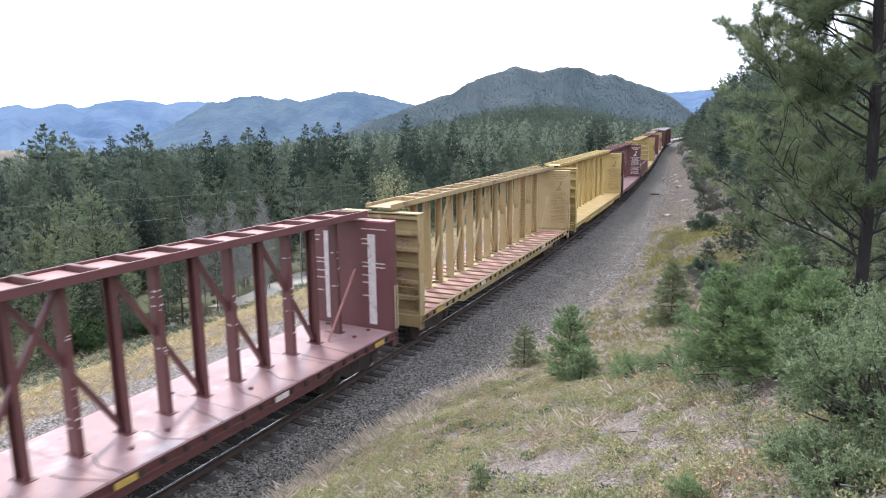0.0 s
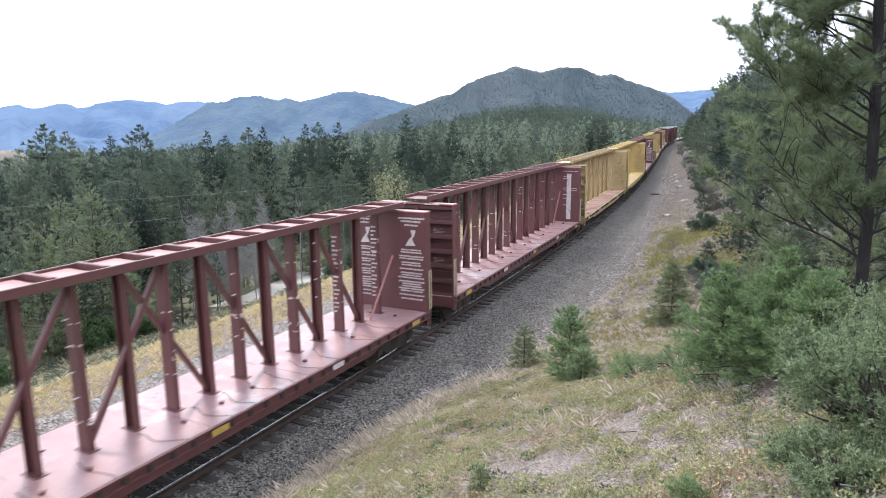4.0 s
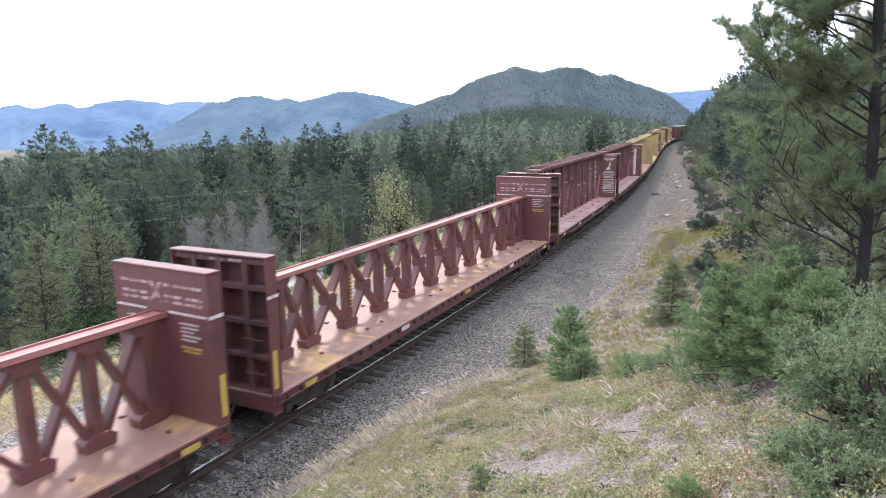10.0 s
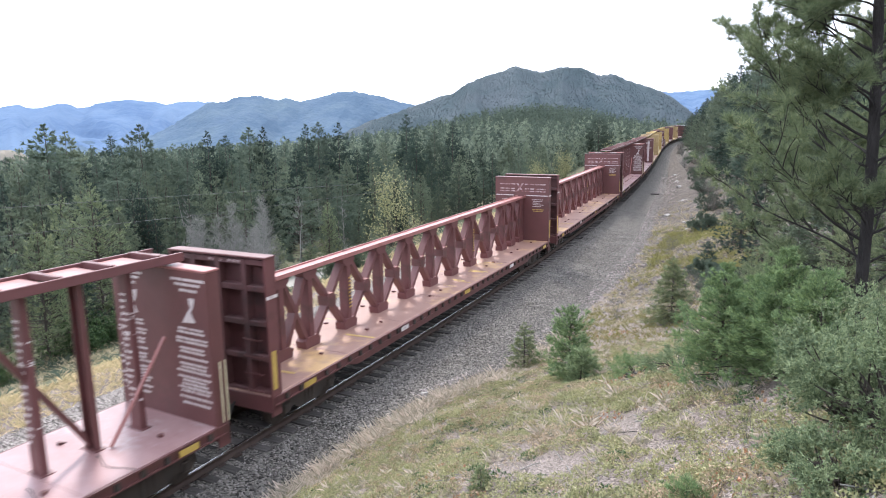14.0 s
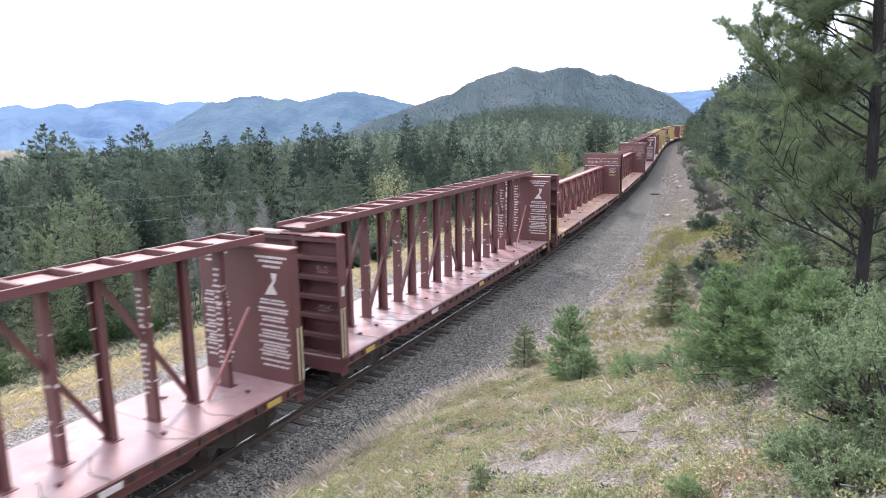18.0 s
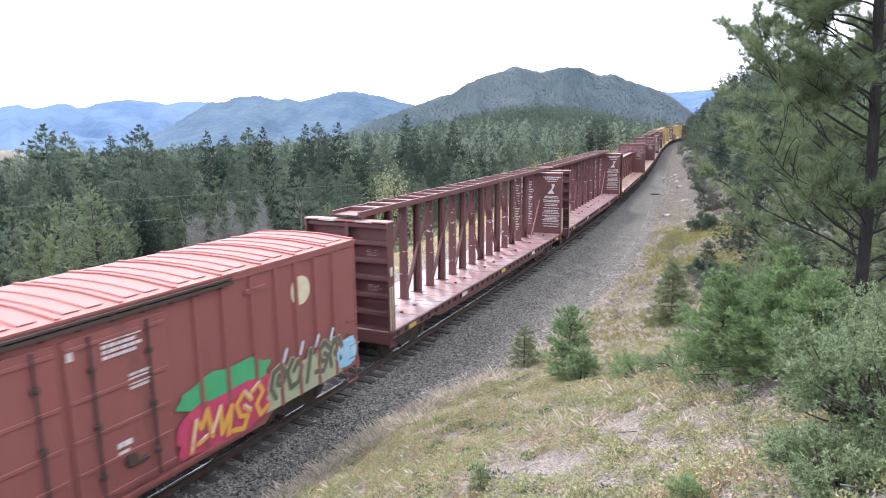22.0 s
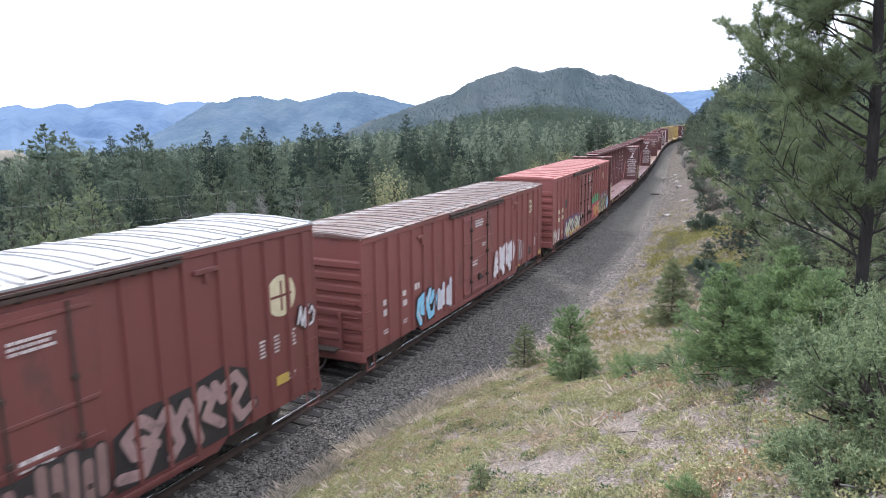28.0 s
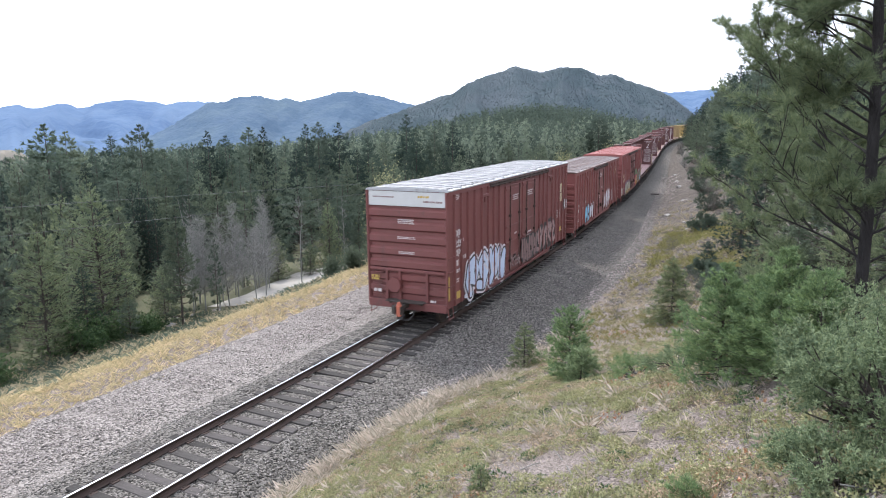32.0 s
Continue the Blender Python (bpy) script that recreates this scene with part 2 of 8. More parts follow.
pale_grass = material("bleached_grass", (0.545, 0.480, 0.395), (0.385, 0.335, 0.275), 0.8, scale=1.0, fine=10, bump=0, island=0.4, spec=0.1, thin=0.3)
green_grass = material("yellow_green_grass", (0.26, 0.255, 0.100), (0.22, 0.20, 0.085), 0.8, scale=1.0, fine=10, bump=0, island=0.35, spec=0.1, thin=0.3)
mat_leaf = material("groundcover_leaf", (0.360, 0.345, 0.175), (0.220, 0.230, 0.125), 0.6, scale=0.9, fine=8, bump=0, island=0.45, spec=0.25, thin=0.3)
olive_leaf = material("olive_groundcover_leaf", (0.420, 0.335, 0.225), (0.290, 0.235, 0.160), 0.6, scale=0.9, fine=8, bump=0, island=0.5, spec=0.2, thin=0.3)
rust_leaf = material("russet_leaf", (0.340, 0.150, 0.085), (0.320, 0.205, 0.110), 0.7, scale=1.0, fine=8, bump=0, island=0.4, thin=0.3)
needle_dark = material("dark_fir_needles", (0.050, 0.072, 0.059), (0.036, 0.056, 0.047), 0.7, scale=0.35, fine=6, bump=0, island=0.12, random=0.25, spec=0.15, thin=0.6)
needle_mid = material("pine_needles", (0.102, 0.132, 0.098), (0.072, 0.098, 0.078), 0.7, scale=0.35, fine=6, bump=0, island=0.12, random=0.3, spec=0.15, thin=0.6)
needle_light = material("young_pine_needles", (0.144, 0.172, 0.119), (0.100, 0.129, 0.093), 0.7, scale=0.35, fine=6, bump=0, island=0.12, random=0.25, spec=0.15, thin=0.6)
needle_front = material("fresh_pine_needles", (0.215, 0.250, 0.142), (0.130, 0.165, 0.104), 0.7, scale=0.5, fine=6, bump=0, island=0.3, random=0.15, spec=0.15, thin=0.45)
needle_near = material("long_pine_needles", (0.190, 0.232, 0.122), (0.118, 0.158, 0.092), 0.6, scale=1.6, fine=10, bump=0, island=0.5, spec=0.2, thin=0.38, grime=(0.26, 0.175, 0.085), grime_level=0.70)
fir_near = material("fir_sapling_needles", (0.215, 0.296, 0.138), (0.140, 0.215, 0.108), 0.65, scale=2, fine=10, bump=0, island=0.45, spec=0.2, thin=0.4)
fir_dull = material("dull_fir_needles", (0.215, 0.250, 0.130), (0.150, 0.185, 0.105), 0.65, scale=2, fine=10, bump=0, island=0.5, spec=0.15, thin=0.35)
fir_blue = material("blue_green_fir_needles", (0.240, 0.305, 0.165), (0.165, 0.225, 0.125), 0.65, scale=2, fine=10, bump=0, island=0.5, spec=0.2, thin=0.4)
juniper_near = material("juniper_needles", (0.255, 0.312, 0.176), (0.132, 0.182, 0.108), 0.7, scale=3.5, fine=14, bump=0, island=0.5, spec=0.15, thin=0.35)
aspen_leaf = material("turning_aspen_leaf", (0.34, 0.34, 0.19), (0.25, 0.265, 0.15), 0.65, scale=1, fine=8, bump=0, island=0.4, spec=0.15, thin=0.4)
bush_leaf = material("dark_bush_leaf", (0.075, 0.125, 0.052), (0.052, 0.092, 0.042), 0.6, scale=1, fine=8, bump=0, island=0.45, spec=0.2, thin=0.3)
bark = material("grey_brown_bark", (0.070, 0.056, 0.048), (0.040, 0.033, 0.030), 0.9, scale=3, fine=18, bump=0.9, stretch=(3, 3, 0.7), bump_dist=0.03)
dark_bark = material("dark_grey_bark", (0.050, 0.046, 0.045), (0.024, 0.022, 0.022), 0.9, scale=5, fine=26, bump=1.0, stretch=(3, 3, 0.8), bump_dist=0.04, spec=0.2)
dead_wood = material("bleached_dead_wood", (0.228, 0.228, 0.216), (0.148, 0.148, 0.138), 0.85, scale=3, fine=20, bump=0.3, spec=0.15)
twig_wood = material("grey_brown_twigs", (0.150, 0.138, 0.120), (0.100, 0.092, 0.082), 0.9, scale=3, fine=20, bump=0.2, spec=0.15, random=0.2)
far_woods = material("far_woods", (0.167, 0.195, 0.141), (0.109, 0.139, 0.107), 0.9, scale=0.07, fine=0.8, bump=0, island=0.22, spec=0.1, thin=0.5)
dark_woods = material("dark_far_woods", (0.085, 0.109, 0.084), (0.060, 0.081, 0.067), 0.9, scale=0.07, fine=0.8, bump=0, island=0.22, spec=0.1, thin=0.5)
# distance haze is mixed into the next four colours as a blue tint
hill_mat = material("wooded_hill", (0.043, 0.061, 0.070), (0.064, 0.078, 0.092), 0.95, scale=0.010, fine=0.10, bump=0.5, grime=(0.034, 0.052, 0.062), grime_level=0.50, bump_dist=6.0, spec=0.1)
range_mat = material("haze_blue_range", (0.080, 0.128, 0.215), (0.100, 0.148, 0.225), 0.95, scale=0.003, fine=0.02, bump=0.35, grime=(0.066, 0.110, 0.192), grime_level=0.52, bump_dist=25.0, spec=0.05)
range_near_mat = material("haze_blue_hills", (0.062, 0.097, 0.152), (0.086, 0.122, 0.154), 0.95, scale=0.006, fine=0.04, bump=0.45, grime=(0.056, 0.090, 0.136), grime_level=0.50, bump_dist=22.0, spec=0.05)
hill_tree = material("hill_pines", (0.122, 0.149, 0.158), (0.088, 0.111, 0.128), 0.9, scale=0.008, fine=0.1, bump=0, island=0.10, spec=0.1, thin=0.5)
sandy_rock = material("sandy_rock", (0.215, 0.185, 0.155), (0.125, 0.125, 0.105), 0.9, scale=0.3, fine=2.0, bump=0.6, bump_dist=0.3, spec=0.15)
dirt_road = material("pale_dirt_road", (0.30, 0.28, 0.255), (0.20, 0.188, 0.165), 0.95, scale=0.8, fine=12, bump=0.4)
wire_mat = material("aged_wire", (0.130, 0.135, 0.135), (0.100, 0.105, 0.105), 0.7, 0.2, scale=2, fine=20, bump=0)


def pebbles(name, dark, light, cells, patch, patch_scale, bump=0.9, stretch=None, distance=0.05, cover=0.45):
    """Broken stones or litter: every cell of a Voronoi pattern a piece with its own tone, with larger stained patches over it."""
    m = bpy.data.materials.new(name)
    m.use_nodes = True
    n, l = m.node_tree.nodes, m.node_tree.links
    bsdf = n["Principled BSDF"]
    co = n.new("ShaderNodeTexCoord")
    vec = co.outputs["Object"]
    if stretch:
        mp = n.new("ShaderNodeMapping")
        mp.inputs["Scale"].default_value = stretch
        l.new(vec, mp.inputs[0])
        vec = mp.outputs[0]
    warp = n.new("ShaderNodeTexNoise")
    warp.inputs["Scale"].default_value = cells * 0.6
    l.new(vec, warp.inputs["Vector"])
    add = n.new("ShaderNodeVectorMath")
    add.operation = "MULTIPLY_ADD"
    add.inputs[1].default_value = (0.6 / cells,) * 3
    l.new(warp.outputs["Color"], add.inputs[0])
    l.new(vec, add.inputs[2])
    vor = n.new("ShaderNodeTexVoronoi")
    vor.inputs["Scale"].default_value = cells
    l.new(add.outputs[0], vor.inputs["Vector"])
    tone = n.new("ShaderNodeSeparateColor")
    l.new(vor.outputs["Color"], tone.inputs[0])
    ramp = n.new("ShaderNodeValToRGB")
    ramp.color_ramp.elements[0].position, ramp.color_ramp.elements[0].color = 0.1, (*dark, 1)
    ramp.color_ramp.elements[1].position, ramp.color_ramp.elements[1].color = 0.95, (*light, 1)
    l.new(tone.outputs[0], ramp.inputs[0])
    big = n.new("ShaderNodeTexNoise")
    big.inputs["Scale"].default_value, big.inputs["Detail"].default_value, big.inputs["Roughness"].default_value = patch_scale, 7, 0.65
    l.new(co.outputs["Object"], big.inputs["Vector"])
    pr = n.new("ShaderNodeValToRGB")
    pr.color_ramp.elements[0].position, pr.color_ramp.elements[0].color = 0.40, (0, 0, 0, 1)
    pr.color_ramp.elements[1].position, pr.color_ramp.elements[1].color = 0.68, (cover, cover, cover, 1)
    l.new(big.outputs[0], pr.inputs[0])
    mix = n.new("ShaderNodeMix")
    mix.data_type = "RGBA"
    mix.inputs[7].default_value = (*patch, 1)
    l.new(pr.outputs[0], mix.inputs[0])
    l.new(ramp.outputs[0], mix.inputs[6])
    l.new(mix.outputs[2], bsdf.inputs["Base Color"])
    bsdf.inputs["Roughness"].default_value = 0.92
    bsdf.inputs["Specular IOR Level"].default_value = 0.15
    inv = n.new("ShaderNodeMath")
    inv.operation = "SUBTRACT"
    inv.inputs[0].default_value = 1.0
    l.new(vor.outputs["Distance"], inv.inputs[1])
    b = n.new("ShaderNodeBump")
    b.inputs["Strength"].default_value, b.inputs["Distance"].default_value = bump, distance
    l.new(inv.outputs[0], b.inputs["Height"])
    l.new(b.outputs[0], bsdf.inputs["Normal"])
    return m


ballast_mat = pebbles("grey_ballast", (0.026, 0.024, 0.022), (0.250, 0.230, 0.210), 23, (0.070, 0.062, 0.055), 0.9, bump=1.0, distance=0.06)
bench_mat = pebbles("pinkish_gravel_bench", (0.075, 0.067, 0.062), (0.345, 0.310, 0.288), 22, (0.185, 0.162, 0.148), 0.7)
cut_soil = pebbles("stony_cut_soil", (0.034, 0.029, 0.026), (0.165, 0.140, 0.126), 9, (0.072, 0.060, 0.046), 0.35, distance=0.08, cover=0.6)
bank_soil = pebbles("needle_litter_soil", (0.058, 0.048, 0.044), (0.335, 0.285, 0.262), 52, (0.140, 0.113, 0.098), 1.3, bump=0.6, stretch=(1, 1.8, 1), distance=0.025, cover=0.7)


# ---- mesh helpers ----
def part(name, bm, mat, parent=None, label="", smooth=False):
    """Link a bmesh as one mesh object, under a thing or a part."""
    me = bpy.data.meshes.new(name)
    bmesh.ops.recalc_face_normals(bm, faces=bm.faces)
    bm.to_mesh(me)
    bm.free()
    me.materials.append(mat)
    if smooth:
        me.shade_smooth()
    ob = new(name, me)
    ob.parent = parent
    if label:
        ob["label"] = label
    return ob


def mesh_of(name, verts, faces, mats, which=None):
    """A mesh from arrays of vertices and triangles."""
    me = bpy.data.meshes.new(name)
    verts, faces = np.asarray(verts, np.float32), np.asarray(faces, np.int32)
    me.vertices.add(len(verts))
    me.vertices.foreach_set("co", verts.ravel())
    k = faces.shape[1]
    me.loops.add(len(faces) * k)
    me.loops.foreach_set("vertex_index", faces.ravel())
    me.polygons.add(len(faces))
    me.polygons.foreach_set("loop_start", np.arange(len(faces), dtype=np.int32) * k)
    for m in mats if isinstance(mats, (list, tuple)) else [mats]:
        me.materials.append(m)
    if which is not None:
        me.polygons.foreach_set("material_index", np.asarray(which, np.int32))
    me.update(calc_edges=True)
    me.validate()
    return me


def box(bm, x0, x1, y0, y1, z0, z1, bevel=0.0):
    made = bmesh.ops.create_cube(bm, size=1.0, matrix=Matrix.Translation(((x0 + x1) / 2, (y0 + y1) / 2, (z0 + z1) / 2)) @ Matrix.Diagonal((abs(x1 - x0), abs(y1 - y0), abs(z1 - z0), 1)))
    if bevel:
        edges = {e for v in made["verts"] for e in v.link_edges}
        bmesh.ops.bevel(bm, geom=list(edges), offset=bevel, segments=1, affect="EDGES")
    return bm


def beam(bm, a, b, w, h, side=(1, 0, 0)):
    """A bar from a to b, w wide along side and h thick across it."""
    a, b = Vector(a), Vector(b)
    d = (b - a).normalized()
    sx = Vector(side)
    sx = (sx - d * sx.dot(d)).normalized()
    sy = d.cross(sx)
    vs = [bm.verts.new(p + sx * i * w / 2 + sy * j * h / 2) for p in (a, b) for i, j in ((-1, -1), (1, -1), (1, 1), (-1, 1))]
    for q in ((0, 1, 2, 3), (7, 6, 5, 4), (0, 4, 5, 1), (1, 5, 6, 2), (2, 6, 7, 3), (3, 7, 4, 0)):
        bm.faces.new([vs[i] for i in q])
    return bm


def rod(bm, a, b, r0, r1=None, sides=6):
    a, b = Vector(a), Vector(b)
    r1 = r0 if r1 is None else r1
    q = (b - a).to_track_quat("Z", "Y").to_matrix()
    rings = []
    for p, r in ((a, r0), (b, r1)):
        rings.append([bm.verts.new(p + q @ Vector((math.cos(2 * math.pi * i / sides) * r, math.sin(2 * math.pi * i / sides) * r, 0))) for i in range(sides)])
    for i in range(sides):
        j = (i + 1) % sides
        bm.faces.new((rings[0][i], rings[0][j], rings[1][j], rings[1][i]))
    bm.faces.new(rings[0][::-1])
    bm.faces.new(rings[1])
    return bm


def prism(bm, outline, axis, lo, hi):
    """An outline of (a, b) pairs pushed from lo to hi along an axis (x: a, b are y, z; y: x, z; z: x, y)."""
    put = {"x": lambda a, b, c: (c, a, b), "y": lambda a, b, c: (a, c, b), "z": lambda a, b, c: (a, b, c)}[axis]
    low = [bm.verts.new(put(a, b, lo)) for a, b in outline]
    high = [bm.verts.new(put(a, b, hi)) for a, b in outline]
    bm.faces.new(low)
    bm.faces.new(high[::-1])
    for i in range(len(outline)):
        j = (i + 1) % len(outline)
        bm.faces.new((low[i], high[i], high[j], low[j]))
    return bm


def empty(name):
    ob = new(name)
    ob.empty_display_size = 0.5
    return ob


# ---- the ground: bank, track bench, valley and hills in one sheet ----
FOOT_S = [-40, 6, 11, 13, 15, 17, 18.6, 26, 31, 43, 57, 105, 170, 400]
FOOT_U = [2.2, 2.2, 2.3, 2.5, 2.9, 3.5, 4.2, 4.7, 4.9, 4.7, 4.1, 3.1, 2.9, 2.9]
SLOPE_S = [-40, 0, 8, 14, 20, 30, 45, 70, 120, 400]
SLOPE_M = [0.60, 0.60, 0.52, 0.40, 0.30, 0.24, 0.24, 0.38, 0.55, 0.60]


def wave(x, y, k):
    return np.sin(x * k + 1.3 * np.sin(y * k * 0.7)) * np.cos(y * k * 1.1 + 1.7 * np.sin(x * k * 0.6))


def ground_z(x, y):
    """Height of the ground in the world."""
    x, y = np.atleast_1d(np.asarray(x, float)), np.atleast_1d(np.asarray(y, float))
    s, u = track_coords(x, y)
    foot = np.interp(s, FOOT_S, FOOT_U)
    d = u - foot
    rise = np.interp(s, SLOPE_S, SLOPE_M)
    # right: a bank that eases off higher up the hill
    right = -0.62 + rise * np.minimum(d, 11) + 0.30 * np.clip(d - 11, 0, 60) + 0.12 * wave(x, y, 0.9) * np.clip(d, 0, 1) + 0.05 * wave(x, y, 2.7) * np.clip(d, 0, 1)
    # left: a grassy shoulder, then down to the valley floor
    e = -u
    left = np.interp(e, [0, 5.4, 7.5, 9.0, 14, 22, 40, 90, 250, 700, 1500, 3000], [-0.75, -0.72, -0.62, -0.95, -2.6, -3.6, -6.0, -9.0, -15.0, -42.0, -110.0, -180.0])
    left = left + 0.06 * wave(x, y, 1.1) * np.clip(e - 5, 0, 1) + 0.5 * wave(x, y, 0.11) * np.clip((e - 12) / 20, 0, 1)
    z = np.where(u > foot, right, np.where(u < -0.5, left, -0.75)) + GRADE * np.clip(s, -50, 300)
    # a wooded knoll beyond the valley
    z = z + 19 * np.exp(-(((x + 150) / 58) ** 2 + ((y - 405) / 120) ** 2)) * np.clip((e - 20) / 60, 0, 1)
    return z


def spaced(edges):
    """Grid coordinates from (from, to, step) stretches."""
    return np.unique(np.round(np.concatenate([np.arange(a, b, c) for a, b, c in edges]), 3))


GX = spaced([(-4500, -1000, 350), (-1000, -200, 40), (-200, -60, 5), (-60, -24, 1.2), (-24, 8, 0.35), (8, 40, 2.5), (40, 300, 20), (300, 2501, 300)])
GY = spaced([(-1500, -100, 200), (-100, -6, 6), (-6, 45, 0.4), (45, 110, 1.0), (110, 300, 4), (300, 900, 30), (900, 4801, 300)])
gx, gy = np.meshgrid(GX, GY, indexing="ij")
gz = ground_z(gx.ravel(), gy.ravel())
nx, ny = gx.shape
cell = (np.arange(nx - 1)[:, None] * ny + np.arange(ny - 1)[None, :]).ravel()
gfaces = np.stack([cell, cell + ny, cell + ny + 1, cell + 1], -1)
gs, gu = track_coords((gx[:-1, :-1] + 0.1).ravel(), (gy[:-1, :-1] + 0.1).ravel())
ground = new("ground", mesh_of("ground", np.stack([gx.ravel(), gy.ravel(), gz], -1), gfaces, [bank_soil, forest_floor, cut_soil], np.where(gu > -8.6, np.where((gu > 2) & (gs > 27 + 2.5 * np.sin(gu * 1.7) + 1.5 * np.sin(gu * 4.1)), 2, 0), 1)))
ground.data.shade_smooth()
tagged(ground, "dry grassy bank falling to a railway bench and a wooded valley", "ground", kind="structure")


def on_ground(x, y):
    return float(ground_z(x, y)[0])


# gravel bed: shoulder, ballast under the ties and the service bench on the far side
S_BED = np.concatenate([np.arange(-30, 60, 0.3), np.arange(60, 330, 1.5)])
PROFILE_U = [-6.4, -5.8, -5.0, -4.0, -3.2, -2.7, -2.2, -1.75, -1.3, -0.7, 0.0, 0.7, 1.3, 1.75, 2.2, 2.7, 3.3, 4.0, 4.8, 5.6]
PROFILE_Z = [-0.80, -0.56, -0.53, -0.54, -0.56, -0.50, -0.36, -0.22, -0.20, -0.198, -0.198, -0.198, -0.20, -0.22, -0.34, -0.46, -0.52, -0.55, -0.60, -0.80]
bu, bs = np.meshgrid(PROFILE_U, S_BED, indexing="ij")
bz = np.repeat(np.array(PROFILE_Z)[:, None], len(S_BED), 1) + np.random.normal(0, 0.012, bu.shape)
bxyz = at(bs.ravel(), (bu + np.random.normal(0, 0.04, bu.shape) * (np.abs(bu) > 1.5)).ravel(), bz.ravel())
n_bed = len(S_BED)
cell = (np.arange(len(PROFILE_U) - 1)[:, None] * n_bed + np.arange(n_bed - 1)[None, :]).ravel()
bed = new("ballast_bed", mesh_of("ballast_bed", bxyz, np.stack([cell, cell + n_bed, cell + n_bed + 1, cell + 1], -1), [ballast_mat, bench_mat], np.repeat((np.array(PROFILE_U[:-1]) < -2.6).astype(int), n_bed - 1)))
bed.data.shade_smooth()
tagged(bed, "grey crushed-stone ballast bed with a pinkish gravel bench", "ballast", kind="structure")

# ---- far hills and ranges ----
def ridge(name, mat, dist, crest, depth, label, seed, rough=1.0, trees=0, tree_mat=None, folds=1.0):
    """A range of hills at a distance; crest: (bearing in degrees left of the track's line, height over the eye)."""
    rng = np.random.RandomState(seed)
    crest = sorted(crest)
    az = np.linspace(crest[0][0], crest[-1][0], 260)
    top = np.interp(az, [c[0] for c in crest], [c[1] for c in crest])
    for k, amp in ((1.3, 0.010), (3.1, 0.006), (7.7, 0.004), (17.0, 0.0022)):
        top = top + rough * amp * dist * 0.12 * np.sin(az * k + rng.rand() * 6)
    rows = 44
    verts = []
    a = np.radians(az)
    for j in range(rows):
        f = j / (rows - 1)
        d = dist - depth * (1 - f) * (1 + 0.12 * np.sin(az * 0.9 + seed))
        # spurs and gullies that run down from the crest and swing sideways
        w = az + 2.2 * np.sin(f * 2.6 + seed) + 0.9 * np.sin(az * 0.8 + f * 5)
        fold = 0.30 * np.sin(w * 0.75 + seed) + 0.22 * np.sin(w * 1.7 + 2 * seed) + 0.13 * np.sin(w * 3.9 + f * 3) + 0.07 * np.sin(w * 8.3 - f * 7)
        fold = fold * folds
        h = -150 + (top + 150) * np.clip(f * (1 + fold * (1 - f) * 1.1), 0, 1.0) + rng.normal(0, dist * 0.0004, len(az)) * (0.2 + f)
        verts.append(np.stack([-np.sin(a) * d, np.cos(a) * d, EYE_Z + h], -1))
    grid = np.stack(verts)
    back = verts[-1].copy()
    back[:, :2] *= 1.05
    back[:, 2] = -200
    verts.append(back)
    v = np.concatenate(verts)
    n = len(az)
    c = (np.arange(rows)[:, None] * n + np.arange(n - 1)[None, :]).ravel()
    ob = new(name, mesh_of(name, v, np.stack([c, c + 1, c + n + 1, c + n], -1), mat))
    ob.data.shade_smooth()
    tagged(ob, label, "mountain", kind="structure")
    if trees:
        # trees on the slopes, each a few leaves of dark green
        i = rng.randint(0, rows - 1, trees)
        j = rng.randint(0, n - 1, trees)
        fi, fj = rng.rand(trees, 1), rng.rand(trees, 1)
        p = (grid[i, j] * (1 - fi) + grid[i + 1, j] * fi) * (1 - fj) + (grid[i, j + 1] * (1 - fi) + grid[i + 1, j + 1] * fi) * fj
        hh = dist * 0.0018 * rng.uniform(0.4, 1.2, (trees, 1))
        out = []
        for q in range(2):
            t = rng.uniform(0, 6.28, (trees, 1))
            side = np.concatenate([np.cos(t), np.sin(t), 0 * t], 1) * hh * 0.26
            out.append(np.stack([p - side, p + side, p + np.concatenate([0 * hh, 0 * hh, hh], 1)], 1))
        v = np.concatenate(out).reshape(-1, 3)
        ob = new("hill_trees", mesh_of("hill_trees", v, np.arange(len(v)).reshape(-1, 3), tree_mat))
        tagged(ob, "scattered pines over the hillside", "woods", kind="stuff")
    return ob


def skyline(dist, points):
    """Crest heights from bearing (degrees left) and elevation (degrees)."""
    return [(b, math.tan(radians(e)) * dist) for b, e in points]


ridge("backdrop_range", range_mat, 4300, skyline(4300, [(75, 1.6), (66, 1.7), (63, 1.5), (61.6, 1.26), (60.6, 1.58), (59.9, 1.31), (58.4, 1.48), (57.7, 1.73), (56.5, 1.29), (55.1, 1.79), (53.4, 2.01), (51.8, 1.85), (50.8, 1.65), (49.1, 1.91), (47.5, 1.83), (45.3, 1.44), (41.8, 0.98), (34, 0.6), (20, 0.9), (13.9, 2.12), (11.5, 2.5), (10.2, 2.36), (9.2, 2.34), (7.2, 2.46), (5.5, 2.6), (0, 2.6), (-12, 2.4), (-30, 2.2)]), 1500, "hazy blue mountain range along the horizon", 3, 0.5)
